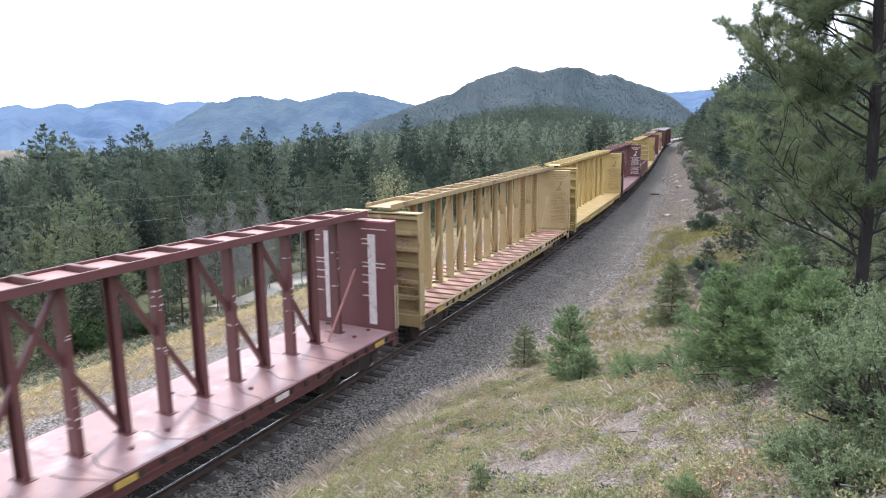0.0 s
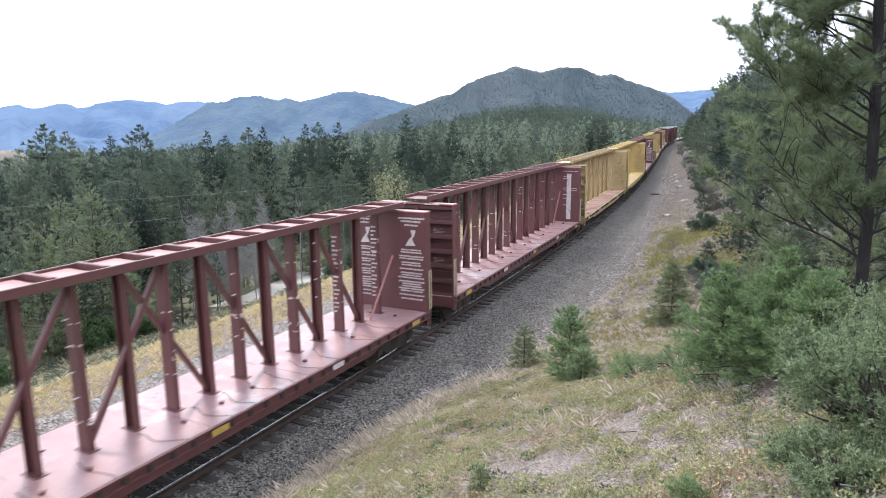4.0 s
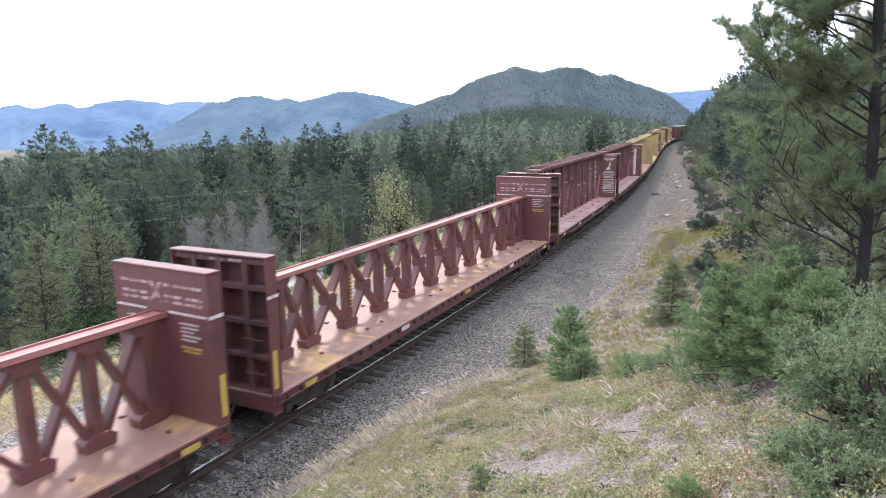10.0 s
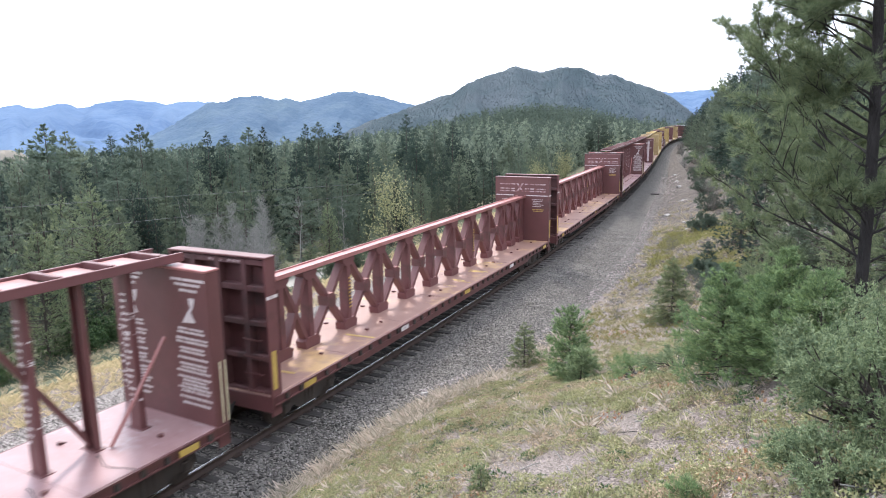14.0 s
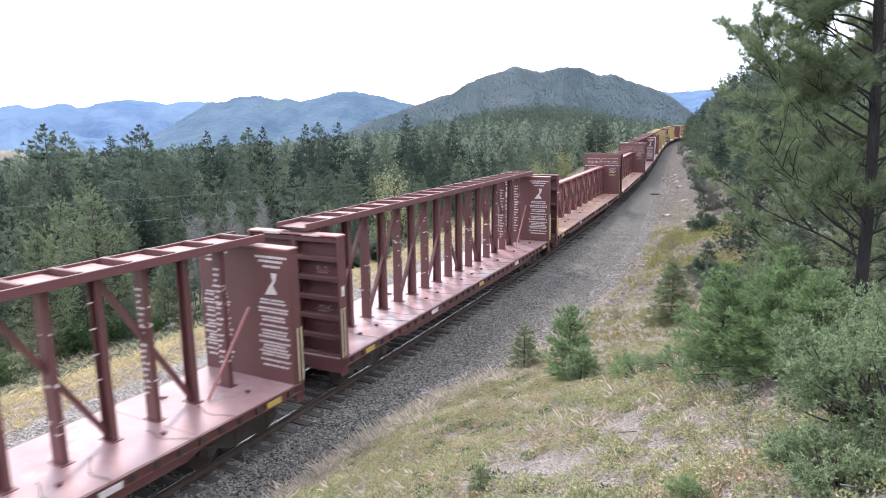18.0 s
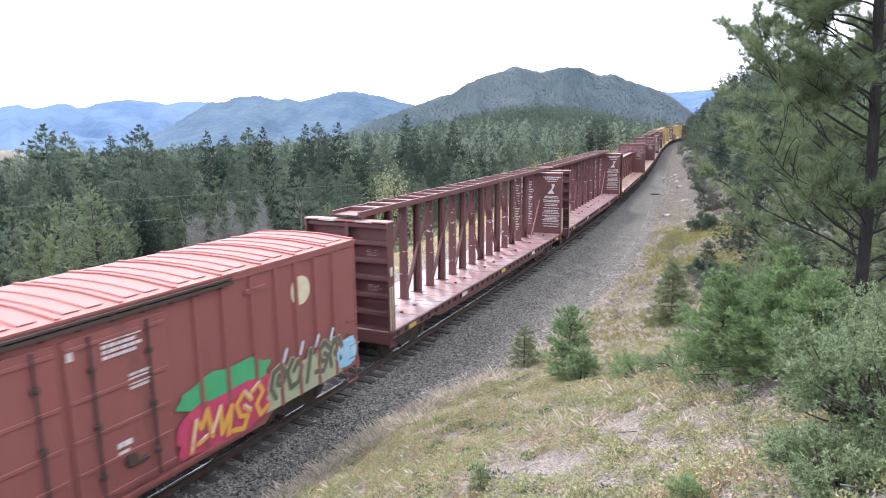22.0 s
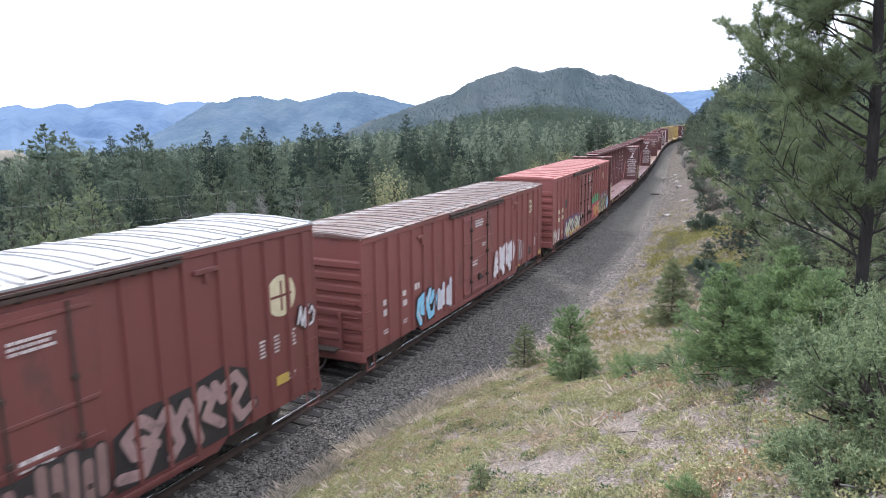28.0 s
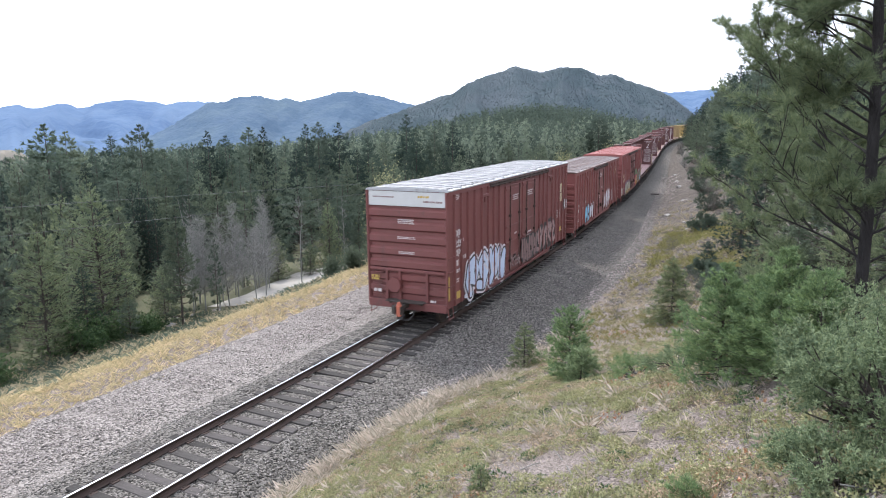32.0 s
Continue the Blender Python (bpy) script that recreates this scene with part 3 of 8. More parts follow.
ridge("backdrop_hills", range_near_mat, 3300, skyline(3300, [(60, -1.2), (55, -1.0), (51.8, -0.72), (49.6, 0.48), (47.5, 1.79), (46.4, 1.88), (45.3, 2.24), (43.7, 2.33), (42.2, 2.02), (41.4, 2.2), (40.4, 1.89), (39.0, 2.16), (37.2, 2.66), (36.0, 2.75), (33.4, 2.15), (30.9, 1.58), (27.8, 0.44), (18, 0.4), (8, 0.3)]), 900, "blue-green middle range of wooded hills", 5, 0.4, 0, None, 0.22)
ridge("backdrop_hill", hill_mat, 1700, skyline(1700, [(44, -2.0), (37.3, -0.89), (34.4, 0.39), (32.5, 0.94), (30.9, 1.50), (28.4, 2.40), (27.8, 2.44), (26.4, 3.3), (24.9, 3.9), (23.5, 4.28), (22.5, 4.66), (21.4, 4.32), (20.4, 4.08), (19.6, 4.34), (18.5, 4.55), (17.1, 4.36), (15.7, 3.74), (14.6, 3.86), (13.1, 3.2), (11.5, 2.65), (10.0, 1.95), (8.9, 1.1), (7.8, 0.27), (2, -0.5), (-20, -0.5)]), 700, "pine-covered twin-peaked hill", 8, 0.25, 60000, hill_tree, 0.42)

# a bare sandy outcrop that shows over the wood
ox, oy = -math.sin(radians(61.6)) * 210, math.cos(radians(61.6)) * 210
base_z = float(ground_z(np.array([ox]), np.array([oy]))[0]) - 1
rg = np.random.RandomState(9)
ang, rad = np.meshgrid(np.arange(40) * math.tau / 40, np.linspace(0.02, 1, 12) ** 0.9, indexing="ij")
swell = (1 - rad ** 2.4) * (1 + rad * (0.10 * np.sin(ang * 3 + 1) + 0.06 * np.sin(ang * 7 + rad * 9))) + rg.normal(0, 0.008, rad.shape) * np.minimum(rad * 4, 1) * (1 - rad)
mound = np.stack([ox + np.cos(ang) * rad * 12, oy + np.sin(ang) * rad * 12, base_z + (EYE_Z - 6.0 - base_z) * swell], -1).reshape(-1, 3)
cell = (np.arange(40)[:, None] * 12 + np.arange(11)[None, :]).ravel()
ob = new("rock_outcrop", mesh_of("rock_outcrop", mound, np.stack([cell, (cell + 12) % 480, (cell + 13) % 480, cell + 1], -1), sandy_rock))
tagged(ob, "bare pale sandy outcrop above the wood", "outcrop", kind="structure")

# ---- the train; every car in its own space: x to its right, y forwards, z over the rails ----
CARS = []  # (car, place of its middle along the track at 20 s, half the distance between its trucks)


def truck(car, y):
    """A two-axle truck under a car."""
    bm = bmesh.new()
    box(bm, -1.05, 1.05, -0.2, 0.2, 0.45, 0.72, 0.03)
    box(bm, -0.4, 0.4, -0.4, 0.4, 0.72, 0.80)
    tr = part("truck", bm, dark_steel, car)
    tr.location = (0, y, 0)
    for side in (-1, 1):
        bm = bmesh.new()
        prism(bm, [(-1.15, 0.42), (-0.95, 0.34), (-0.62, 0.40), (-0.35, 0.24), (0.35, 0.24), (0.62, 0.40), (0.95, 0.34), (1.15, 0.42), (1.12, 0.58), (0.70, 0.64), (0.35, 0.78), (-0.35, 0.78), (-0.70, 0.64), (-1.12, 0.58)], "x", side * 0.93, side * 1.07)
        for k in (-0.14, 0.0, 0.14):
            rod(bm, (side * 1.05, k, 0.30), (side * 1.05, k, 0.62), 0.05, sides=8)
        for k in (-0.89, 0.89):
            box(bm, side * 1.0, side * 1.13, k - 0.13, k + 0.13, 0.32, 0.55, 0.03)
        part("side_frame", bm, dark_steel, tr)
    for k in (-0.89, 0.89):
        bm = bmesh.new()
        rod(bm, (-1.0, 0, 0), (1.0, 0, 0), 0.075, sides=10)
        for side in (-1, 1):
            x0, x1 = sorted((side * 0.70, side * 0.83))
            rod(bm, (x0, 0, 0), (x1, 0, 0), 0.42, sides=28)
            rod(bm, (side * 0.685, 0, 0), (side * 0.70, 0, 0), 0.445, sides=28)
            for i in range(5):
                a = i * math.tau / 5
                rod(bm, (side * 0.83, 0.25 * math.cos(a), 0.25 * math.sin(a)), (side * 0.838, 0.25 * math.cos(a), 0.25 * math.sin(a)), 0.05, sides=8)
        ws = part("wheelset", bm, wheel_steel, tr)
        ws.location = (0, k, 0.42)
    return tr


def coupler(car, y, way):
    bm = bmesh.new()
    box(bm, -0.09, 0.09, min(y, y + way * 0.62), max(y, y + way * 0.62), 0.78, 0.95, 0.02)
    k = y + way * 0.60
    prism(bm, [(-0.16, k), (0.05, k), (0.20, k + way * 0.10), (0.17, k + way * 0.26), (0.02, k + way * 0.20), (-0.05, k + way * 0.30), (-0.2, k + way * 0.22)], "z", 0.72, 1.0)
    part("coupler", bm, dark_steel, car, "sooty cast knuckle coupler")
    bm = bmesh.new()
    pts = [(0.28, y, 0.80), (0.30, y + way * 0.20, 0.55), (0.24, y + way * 0.45, 0.42), (0.10, y + way * 0.66, 0.50)]
    for a, b in zip(pts, pts[1:]):
        rod(bm, a, b, 0.025, sides=6)
    part("air_hose", bm, black_mark, car)


def ladder(car, x, y, z0, z1, mat, along="y", width=0.42, rungs=5, label=""):
    """Grab irons and side bars standing off a wall."""
    off = 0.06 if x >= 0 else -0.06
    for i in range(rungs):
        bm = bmesh.new()
        z = z0 + (z1 - z0) * i / (rungs - 1)
        if along == "y":
            beam(bm, (x + off, y - width / 2, z), (x + off, y + width / 2, z), 0.025, 0.025, (0, 0, 1))
            for k in (-1, 1):
                beam(bm, (x, y + k * width / 2, z), (x + off, y + k * width / 2, z), 0.025, 0.025, (0, 0, 1))
        else:
            oy = 0.06 if y > 0 else -0.06
            beam(bm, (x - width / 2, y + oy, z), (x + width / 2, y + oy, z), 0.025, 0.025, (0, 0, 1))
            for k in (-1, 1):
                beam(bm, (x + k * width / 2, y, z), (x + k * width / 2, y + oy, z), 0.025, 0.025, (0, 0, 1))
        part("grab_iron", bm, mat, car, label)


def bars(car, mat, plane, where, rows, name="lettering", label="", seed=0):
    """Lines of plain bars for writing. plane 'x': on a side at x, running along y; 'y': on an end at y, running along x.
    rows: (start, height, length, thickness)."""
    rng = random.Random(seed)
    bm = bmesh.new()
    for a, z, length, th in rows:
        p = 0.0
        while p < abs(length) - 0.02:
            w = min(rng.uniform(0.7, 2.2) * th, abs(length) - p)
            a0 = a + math.copysign(p, length)
            a1 = a + math.copysign(p + w, length)
            lo, hi = min(a0, a1), max(a0, a1)
            if plane == "x":
                box(bm, where, where + math.copysign(0.005, where), lo, hi, z - th / 2, z + th / 2)
            else:
                box(bm, lo, hi, where[0], where[0] + where[1] * 0.005, z - th / 2, z + th / 2)
            p += w + th * rng.uniform(0.25, 0.5)
    return tagged(part(name, bm, mat, car, label), kind="stuff")


def disc(car, mat, x, y, z, ry, rz, name, label):
    bm = bmesh.new()
    prism(bm, [(y + ry * math.cos(i * math.tau / 32), z + rz * math.sin(i * math.tau / 32)) for i in range(32)], "x", x, x + 0.005)
    return part(name, bm, mat, car, label)


def blob(car, mat, x, outline, name="paint_patch", label=""):
    """A flat patch of sprayed paint on a side."""
    bm = bmesh.new()
    prism(bm, outline, "x", x, x + 0.003)
    return part(name, bm, mat, car, label)


def strokes(car, mat, x, lines, width, name="painted_stroke", label="", step=0.0004):
    """Rounded brush strokes on a side; each line a list of (y, z)."""
    bm = bmesh.new()
    k = 0
    for line in lines:
        w = width
        for (a, b), (c, d) in zip(line, line[1:]):
            n = Vector((-(d - b), c - a))
            if n.length < 1e-5:
                continue
            base = math.atan2(n.y, n.x)
            pts = [(a + w / 2 * math.cos(base + math.pi * i / 6), b + w / 2 * math.sin(base + math.pi * i / 6)) for i in range(7)]
            pts += [(c + w / 2 * math.cos(base + math.pi + math.pi * i / 6), d + w / 2 * math.sin(base + math.pi + math.pi * i / 6)) for i in range(7)]
            prism(bm, pts, "x", x, x + 0.002 + step * (k % 9))
            k += 1
    return tagged(part(name, bm, mat, car, label), kind="stuff")


def arc(cy, cz, ry, rz, a0, a1, n=10):
    return [(cy + ry * math.cos(radians(a0 + (a1 - a0) * i / n)), cz + rz * math.sin(radians(a0 + (a1 - a0) * i / n))) for i in range(n + 1)]


def channel(bm, x, y, z0, z1, wide0, wide1, deep, opening):
    """A tapered upright channel: a web across the car and two flanges; opening: +1 open forwards, -1 backwards."""
    t = 0.02
    web = y - opening * deep / 2
    def slab(xa0, xb0, xa1, xb1, ya, yb):
        vs = [bm.verts.new(p) for p in ((xa0, ya, z0), (xb0, ya, z0), (xb0, yb, z0), (xa0, yb, z0), (xa1, ya, z1), (xb1, ya, z1), (xb1, yb, z1), (xa1, yb, z1))]
        for q in ((3, 2, 1, 0), (4, 5, 6, 7), (0, 1, 5, 4), (1, 2, 6, 5), (2, 3, 7, 6), (3, 0, 4, 7)):
            bm.faces.new([vs[i] for i in q])
    slab(x - wide0 / 2, x + wide0 / 2, x - wide1 / 2, x + wide1 / 2, min(web, web + opening * t), max(web, web + opening * t))
    ya, yb = min(web + opening * t, web + opening * deep), max(web + opening * t, web + opening * deep)
    slab(x + wide0 / 2 - t, x + wide0 / 2, x + wide1 / 2 - t, x + wide1 / 2, ya, yb)
    slab(x - wide0 / 2, x - wide0 / 2 + t, x - wide1 / 2, x - wide1 / 2 + t, ya, yb)


def flat_base(name, L, deck_mat, sill_mat, planks=False, far=False):
    """The flat car under a centre-beam: deck, sills, trucks, couplers, reflectors, deck cleats."""
    car = empty(name)
    h = L / 2
    bm = bmesh.new()
    if planks:
        box(bm, -1.30, 1.30, -h + 0.02, h - 0.02, 0.98, 1.04)
        part("deck", bm, sill_mat, car)
        n = int((L - 0.8) / 0.62)
        bm = bmesh.new()
        box(bm, 0.20, 1.40, -0.21, 0.21, 0, 0.055, 0.008)
        me = part("deck_board", bm, plank_wood, car)
        me.location = (0, -h + 0.62, 1.045)
        for i in range(n):
            for side in (0, 1):
                if i == 0 and side == 0:
                    continue
                ob = new("deck_board", me.data)
                ob.parent = car
                ob.location = (0, -h + 0.62 + i * 0.62, 1.045)
                ob.rotation_euler = (0, 0, math.pi * side)
    else:
        box(bm, -1.40, 1.40, -h + 0.02, h - 0.02, 1.02, 1.10, 0.012)
        part("deck", bm, deck_mat, car, "worn deck plate with a wet-looking sheen")
        if not far:
            bm = bmesh.new()
            rng = random.Random(int(L * 10))
            for i in range(int(L / 1.03)):
                y = -h + 0.9 + i * 1.03 + rng.uniform(-0.2, 0.2)
                for side in (-1, 1):
                    if rng.random() < 0.55:
                        continue
                    box(bm, side * 0.74 - 0.05, side * 0.74 + 0.05, y - 0.03, y + 0.03, 1.10, 1.15)
                    box(bm, side * 0.70 - 0.02, side * 0.70 + 0.02, y + 0.05, y + 0.09, 1.10, 1.13)
            tagged(part("cleat_row", bm, maroon_paint, car, "small maroon tie-down cleats"), kind="stuff")
            bm = bmesh.new()
            for i in range(1, int(L / 3.1)):
                y = -h + i * 3.1
                for side in (-1, 1):
                    box(bm, min(side * 0.26, side * 1.38), max(side * 0.26, side * 1.38), y - 0.005, y + 0.005, 1.098, 1.103)
            tagged(part("deck_joint", bm, sill_mat, car), kind="stuff")
    for side in (-1, 1):
        bm = bmesh.new()
        prism(bm, [(-h, 0.86), (-h + 2.9, 0.86), (-h + 3.5, 0.68), (h - 3.5, 0.68), (h - 2.9, 0.86), (h, 0.86), (h, 1.085), (-h, 1.085)], "x", side * 1.34, side * 1.40)
        box(bm, side * 1.40, side * 1.46, -h + 0.1, h - 0.1, 1.045, 1.085)
        box(bm, side * 1.40, side * 1.46, -h + 0.1, h - 0.1, 0.86, 0.89)
        part("side_sill", bm, sill_mat, car)
        if not far:
            bm = bmesh.new()
            for i in range(int(L / 0.52)):
                y = -h + 0.5 + i * 0.52
                box(bm, side * 1.40, side * 1.45, y - 0.05, y + 0.05, 0.89, 1.045)
            tagged(part("winch_rail", bm, dark_steel, car), kind="stuff")
            for i in range(5):
                bm = bmesh.new()
                y = -h + 1.1 + i * (L - 2.4) / 4
                box(bm, side * 1.452, side * 1.466, y, y + 0.46, 0.90, 1.03)
                part("reflector", bm, yellow_mark if i % 2 == 0 else white_mark, car, "yellow reflector strip" if i % 2 == 0 else "dirty white stencil plate")
    bm = bmesh.new()
    box(bm, -0.35, 0.35, -h + 0.3, h - 0.3, 0.62, 1.0)
    for i in range(5):
        y = -h + 4 + i * (L - 8) / 4
        box(bm, -1.33, 1.33, y - 0.08, y + 0.08, 0.75, 1.0)
    part("centre_sill", bm, dark_steel, car)
    for way in (-1, 1):
        truck(car, way * (h - 1.75))
        coupler(car, way * h, way)
    return car


def bulkhead(car, y, way, top, width, mat, grid=False, thick=0.34, cap_mat=None):
    """An end wall: flat inner face, ribbed outer face between side flanges and a cap."""
    inner, outer = y - way * thick, y
    a, b = sorted((inner, inner + way * 0.05))
    bm = bmesh.new()
    box(bm, -width, width, a, b, 1.10, top, 0.006)
    for side in (-1, 1):
        lo, hi = sorted((b if way > 0 else a, outer))
        box(bm, side * width - (0.05 if side > 0 else 0), side * width + (0.05 if side < 0 else 0), lo, hi, 0.62, top)
    bh = part("bulkhead", bm, mat, car)
    lo, hi = sorted((inner, outer))
    bm = bmesh.new()
    box(bm, -width - 0.02, width + 0.02, lo - 0.01, hi + 0.01, top, top + 0.05, 0.012)
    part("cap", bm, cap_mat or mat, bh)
    base = inner + way * 0.05
    # red and maroon cars: shade of the outer side put in as darker paint
    outer_mat = shaded_maroon if mat in (maroon_paint, red_paint) else mat
    bm = bmesh.new()
    lo, hi = sorted((base + way * 0.003, base + way * 0.008))
    box(bm, -width + 0.052, width - 0.052, lo, hi, 1.105, top - 0.005)
    part("outer_plate", bm, outer_mat, bh)
    zs = [1.10, 1.62, 2.14, 2.66, 3.18, 3.70, top - 0.10] if not grid else [1.10, 1.95, 2.75, 3.55, top - 0.10]
    for z in zs:
        bm = bmesh.new()
        lo, hi = sorted((base, base + way * (thick - 0.12)))
        box(bm, -width + 0.05, width - 0.05, lo, hi, z - 0.07, z + 0.07, 0.015)
        part("rib", bm, outer_mat, bh)
    for x in ((-0.75, 0, 0.75) if grid else (0,)):
        bm = bmesh.new()
        lo, hi = sorted((base, base + way * (thick - 0.10)))
        box(bm, x - 0.07, x + 0.07, lo, hi, 1.0, top - 0.02, 0.012)
        part("stiffener", bm, outer_mat, bh)
    bm = bmesh.new()
    lo, hi = sorted((outer - way * 0.25, outer))
    box(bm, -width, width, lo, hi, 0.70, 1.08, 0.01)
    part("end_sill", bm, mat, bh)
    ladder(car, 0.95, outer - way * 0.02, 1.2, 2.4, mat, "x", 0.5, 4)
    bm = bmesh.new()
    rod(bm, (width + 0.03, outer - way * 0.03, 1.15), (width + 0.03, outer - way * 0.03, 2.45), 0.018)
    rod(bm, (width + 0.03, outer - way * 0.16, 1.15), (width + 0.03, outer - way * 0.16, 2.45), 0.018)
    if grid:
        bm.free()
        bm = bmesh.new()
        lo, hi = sorted((outer - way * 0.20, outer - way * 0.05))
        box(bm, width + 0.001, width + 0.008, lo, hi, 1.25, 2.15)
        part("edge_plate", bm, yellow_mark, car, "yellow reflective plate on the bulkhead edge")
        bm = bmesh.new()
        lo, hi = sorted((inner - way * 0.01, outer + way * 0.01))
        box(bm, width + 0.001, width + 0.012, lo, hi, 3.35, 3.42)
        part("edge_stripe", bm, white_mark, car, "white stripe end")
    else:
        part("grab_iron", bm, cream_mark, car, "pale vertical grab irons")
    # small stencils on the darkened outer panels
    plate = base + way * 0.008
    rows = [(0.55, z - 0.05 * k, 0.42 - 0.08 * (k % 2), 0.028) for z in (3.45, 2.40) for k in range(4)] if not grid else [(-0.25, top - 0.10, 0.42, 0.06), (0.30, top - 0.10, 0.5, 0.06)]
    face = plate if not grid else base + way * (thick - 0.12)
    bars(car, faint_mark, "y", (face, way), rows, label="small worn stencil bars", seed=41)
    return bh


def centre_beam(name, L, paint, deck, planks=False, far=False, worn=None):
    """A tall centre-beam lumber car with upright channel posts, diagonals and a ladder-like top chord."""
    car = flat_base(name, L, deck, paint, planks, far)
    h = L / 2
    # worn: faded red that also holds painted sky light for top faces
    worn = worn or paint
    if not far and not planks:
        # slack tie-down straps lying across the deck
        rng = random.Random(int(L * 100))
        y = -h + 2.0
        while y < h - 1.5:
            bm = bmesh.new()
            bend, drift = rng.uniform(-0.25, 0.25), rng.uniform(-0.35, 0.35)
            pts = [(0.30 + 1.10 * k / 7, y + drift * k / 7 + bend * math.sin(k * 0.9 + bend * 9) * 0.5, 1.106) for k in range(8)] + [(1.425, y + drift, 1.06)]
            low = [bm.verts.new((p[0], p[1] - 0.012, p[2])) for p in pts]
            high = [bm.verts.new((p[0], p[1] + 0.012, p[2] + 0.004)) for p in pts]
            for k in range(len(pts) - 1):
                bm.faces.new((low[k], low[k + 1], high[k + 1], high[k]))
            part("strap", bm, dark_steel, car, "slack dark tie-down strap")
            y += rng.uniform(0.7, 1.5)
    for way in (-1, 1):
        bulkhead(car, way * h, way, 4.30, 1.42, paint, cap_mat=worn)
        bm = bmesh.new()
        rod(bm, (0.30, way * (h - 1.90), 1.12), (0.30, way * (h - 0.50), 2.9), 0.038)
        part("stay_rod", bm, worn, car, "worn diagonal stay")
    n = 2 * int((h - 1.2) / 1.01)
    step = 1.01
    first = -n / 2 * step + 0.22
    zt = 4.46
    meshes = {}
    for i in range(n + 1):
        opening = 1 if (i - n // 2) % 2 == 0 else -1
        if opening not in meshes:
            bm = bmesh.new()
            channel(bm, 0, 0, 1.10, zt, 0.29, 0.24, 0.13, opening)
            box(bm, -0.22, 0.22, -0.12, 0.12, 1.10, 1.115)
            ob = part("post", bm, paint, car)
            meshes[opening] = ob.data
        else:
            ob = new("post", meshes[opening])
            ob.parent = car
        ob.location = (0, first + i * step, 0)
    # chipped white paint on every other post
    if not far and not planks:
        rng = random.Random(int(L * 70))
        for i in range(n + 1):
            if (i - n // 2) % 2:
                continue
            bm = bmesh.new()
            y = first + i * step
            for q in range(rng.randint(4, 7)):
                z = rng.uniform(1.6, 3.9)
                wx = 0.145 - 0.025 * (z - 1.1) / 3.36
                a = rng.uniform(-0.065, 0.0)
                b = min(a + rng.uniform(0.04, 0.12), 0.065)
                prism(bm, [(y + a, z), (y + b, z + rng.uniform(-0.02, 0.02)), (y + b - 0.01, z + rng.uniform(0.02, 0.05)), (y + a + 0.02, z + rng.uniform(0.02, 0.045))], "x", wx, wx + 0.004)
                if rng.random() < 0.6:
                    x0 = rng.uniform(-wx, wx - 0.12)
                    box(bm, x0, x0 + rng.uniform(0.06, 0.14), y - 0.071, y - 0.066, z - 0.01, z + rng.uniform(0.012, 0.03))
            tagged(part("paint_chip", bm, white_mark, car, "chipped white paint scuffs"), kind="stuff")
    # diagonals fall from the middle to both ends and cross there
    meshes = {}
    m = n // 2
    for c in list(range(m - 1, -1, -2)) + list(range(m, n, 2)):
        slope = 1 if c < m else -1
        if slope not in meshes:
            bm = bmesh.new()
            beam(bm, (0.03 * slope, -step * slope, 1.16), (0.03 * slope, step * slope, zt - 0.05), 0.10, 0.10)
            ob = part("diagonal", bm, paint, car)
            meshes[slope] = ob.data
        else:
            ob = new("diagonal", meshes[slope])
            ob.parent = car
        ob.location = (0, first + c * step, 0)
    bm = bmesh.new()
    for way in (-1, 1):
        lo, hi = sorted((way * (h - 0.02), way * (h - 2.0)))
        box(bm, -0.43, 0.43, lo, hi, zt, zt + 0.03)
    for side in (-1, 1):
        box(bm, side * 0.46 - 0.03, side * 0.46 + 0.03, -h + 0.02, h - 0.02, zt - 0.05, zt + 0.13, 0.01)
    part("top_chord", bm, paint, car)
    # worn plates, paled with painted-in sky light, between the rungs, open beside them
    bm = bmesh.new()
    box(bm, -0.425, 0.425, 0.05, 0.80, zt + 0.05, zt + 0.075, 0.004)
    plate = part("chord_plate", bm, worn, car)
    plate.location = (0, first - step / 2, 0)
    for i in range(1, n + 1):
        ob = new("chord_plate", plate.data)
        ob.parent = car
        ob.location = (0, first - step / 2 + i * step, 0)
    bm = bmesh.new()
    box(bm, -0.43, 0.43, -0.05, 0.05, zt + 0.03, zt + 0.155, 0.008)
    rung = None
    for i in range(n + 2):
        y = first - step / 2 + i * step
        if rung is None:
            rung = part("chord_rung", bm, paint, car)
            ob = rung
        else:
            ob = new("chord_rung", rung.data)
            ob.parent = car
        ob.location = (0, y, 0)
    return car


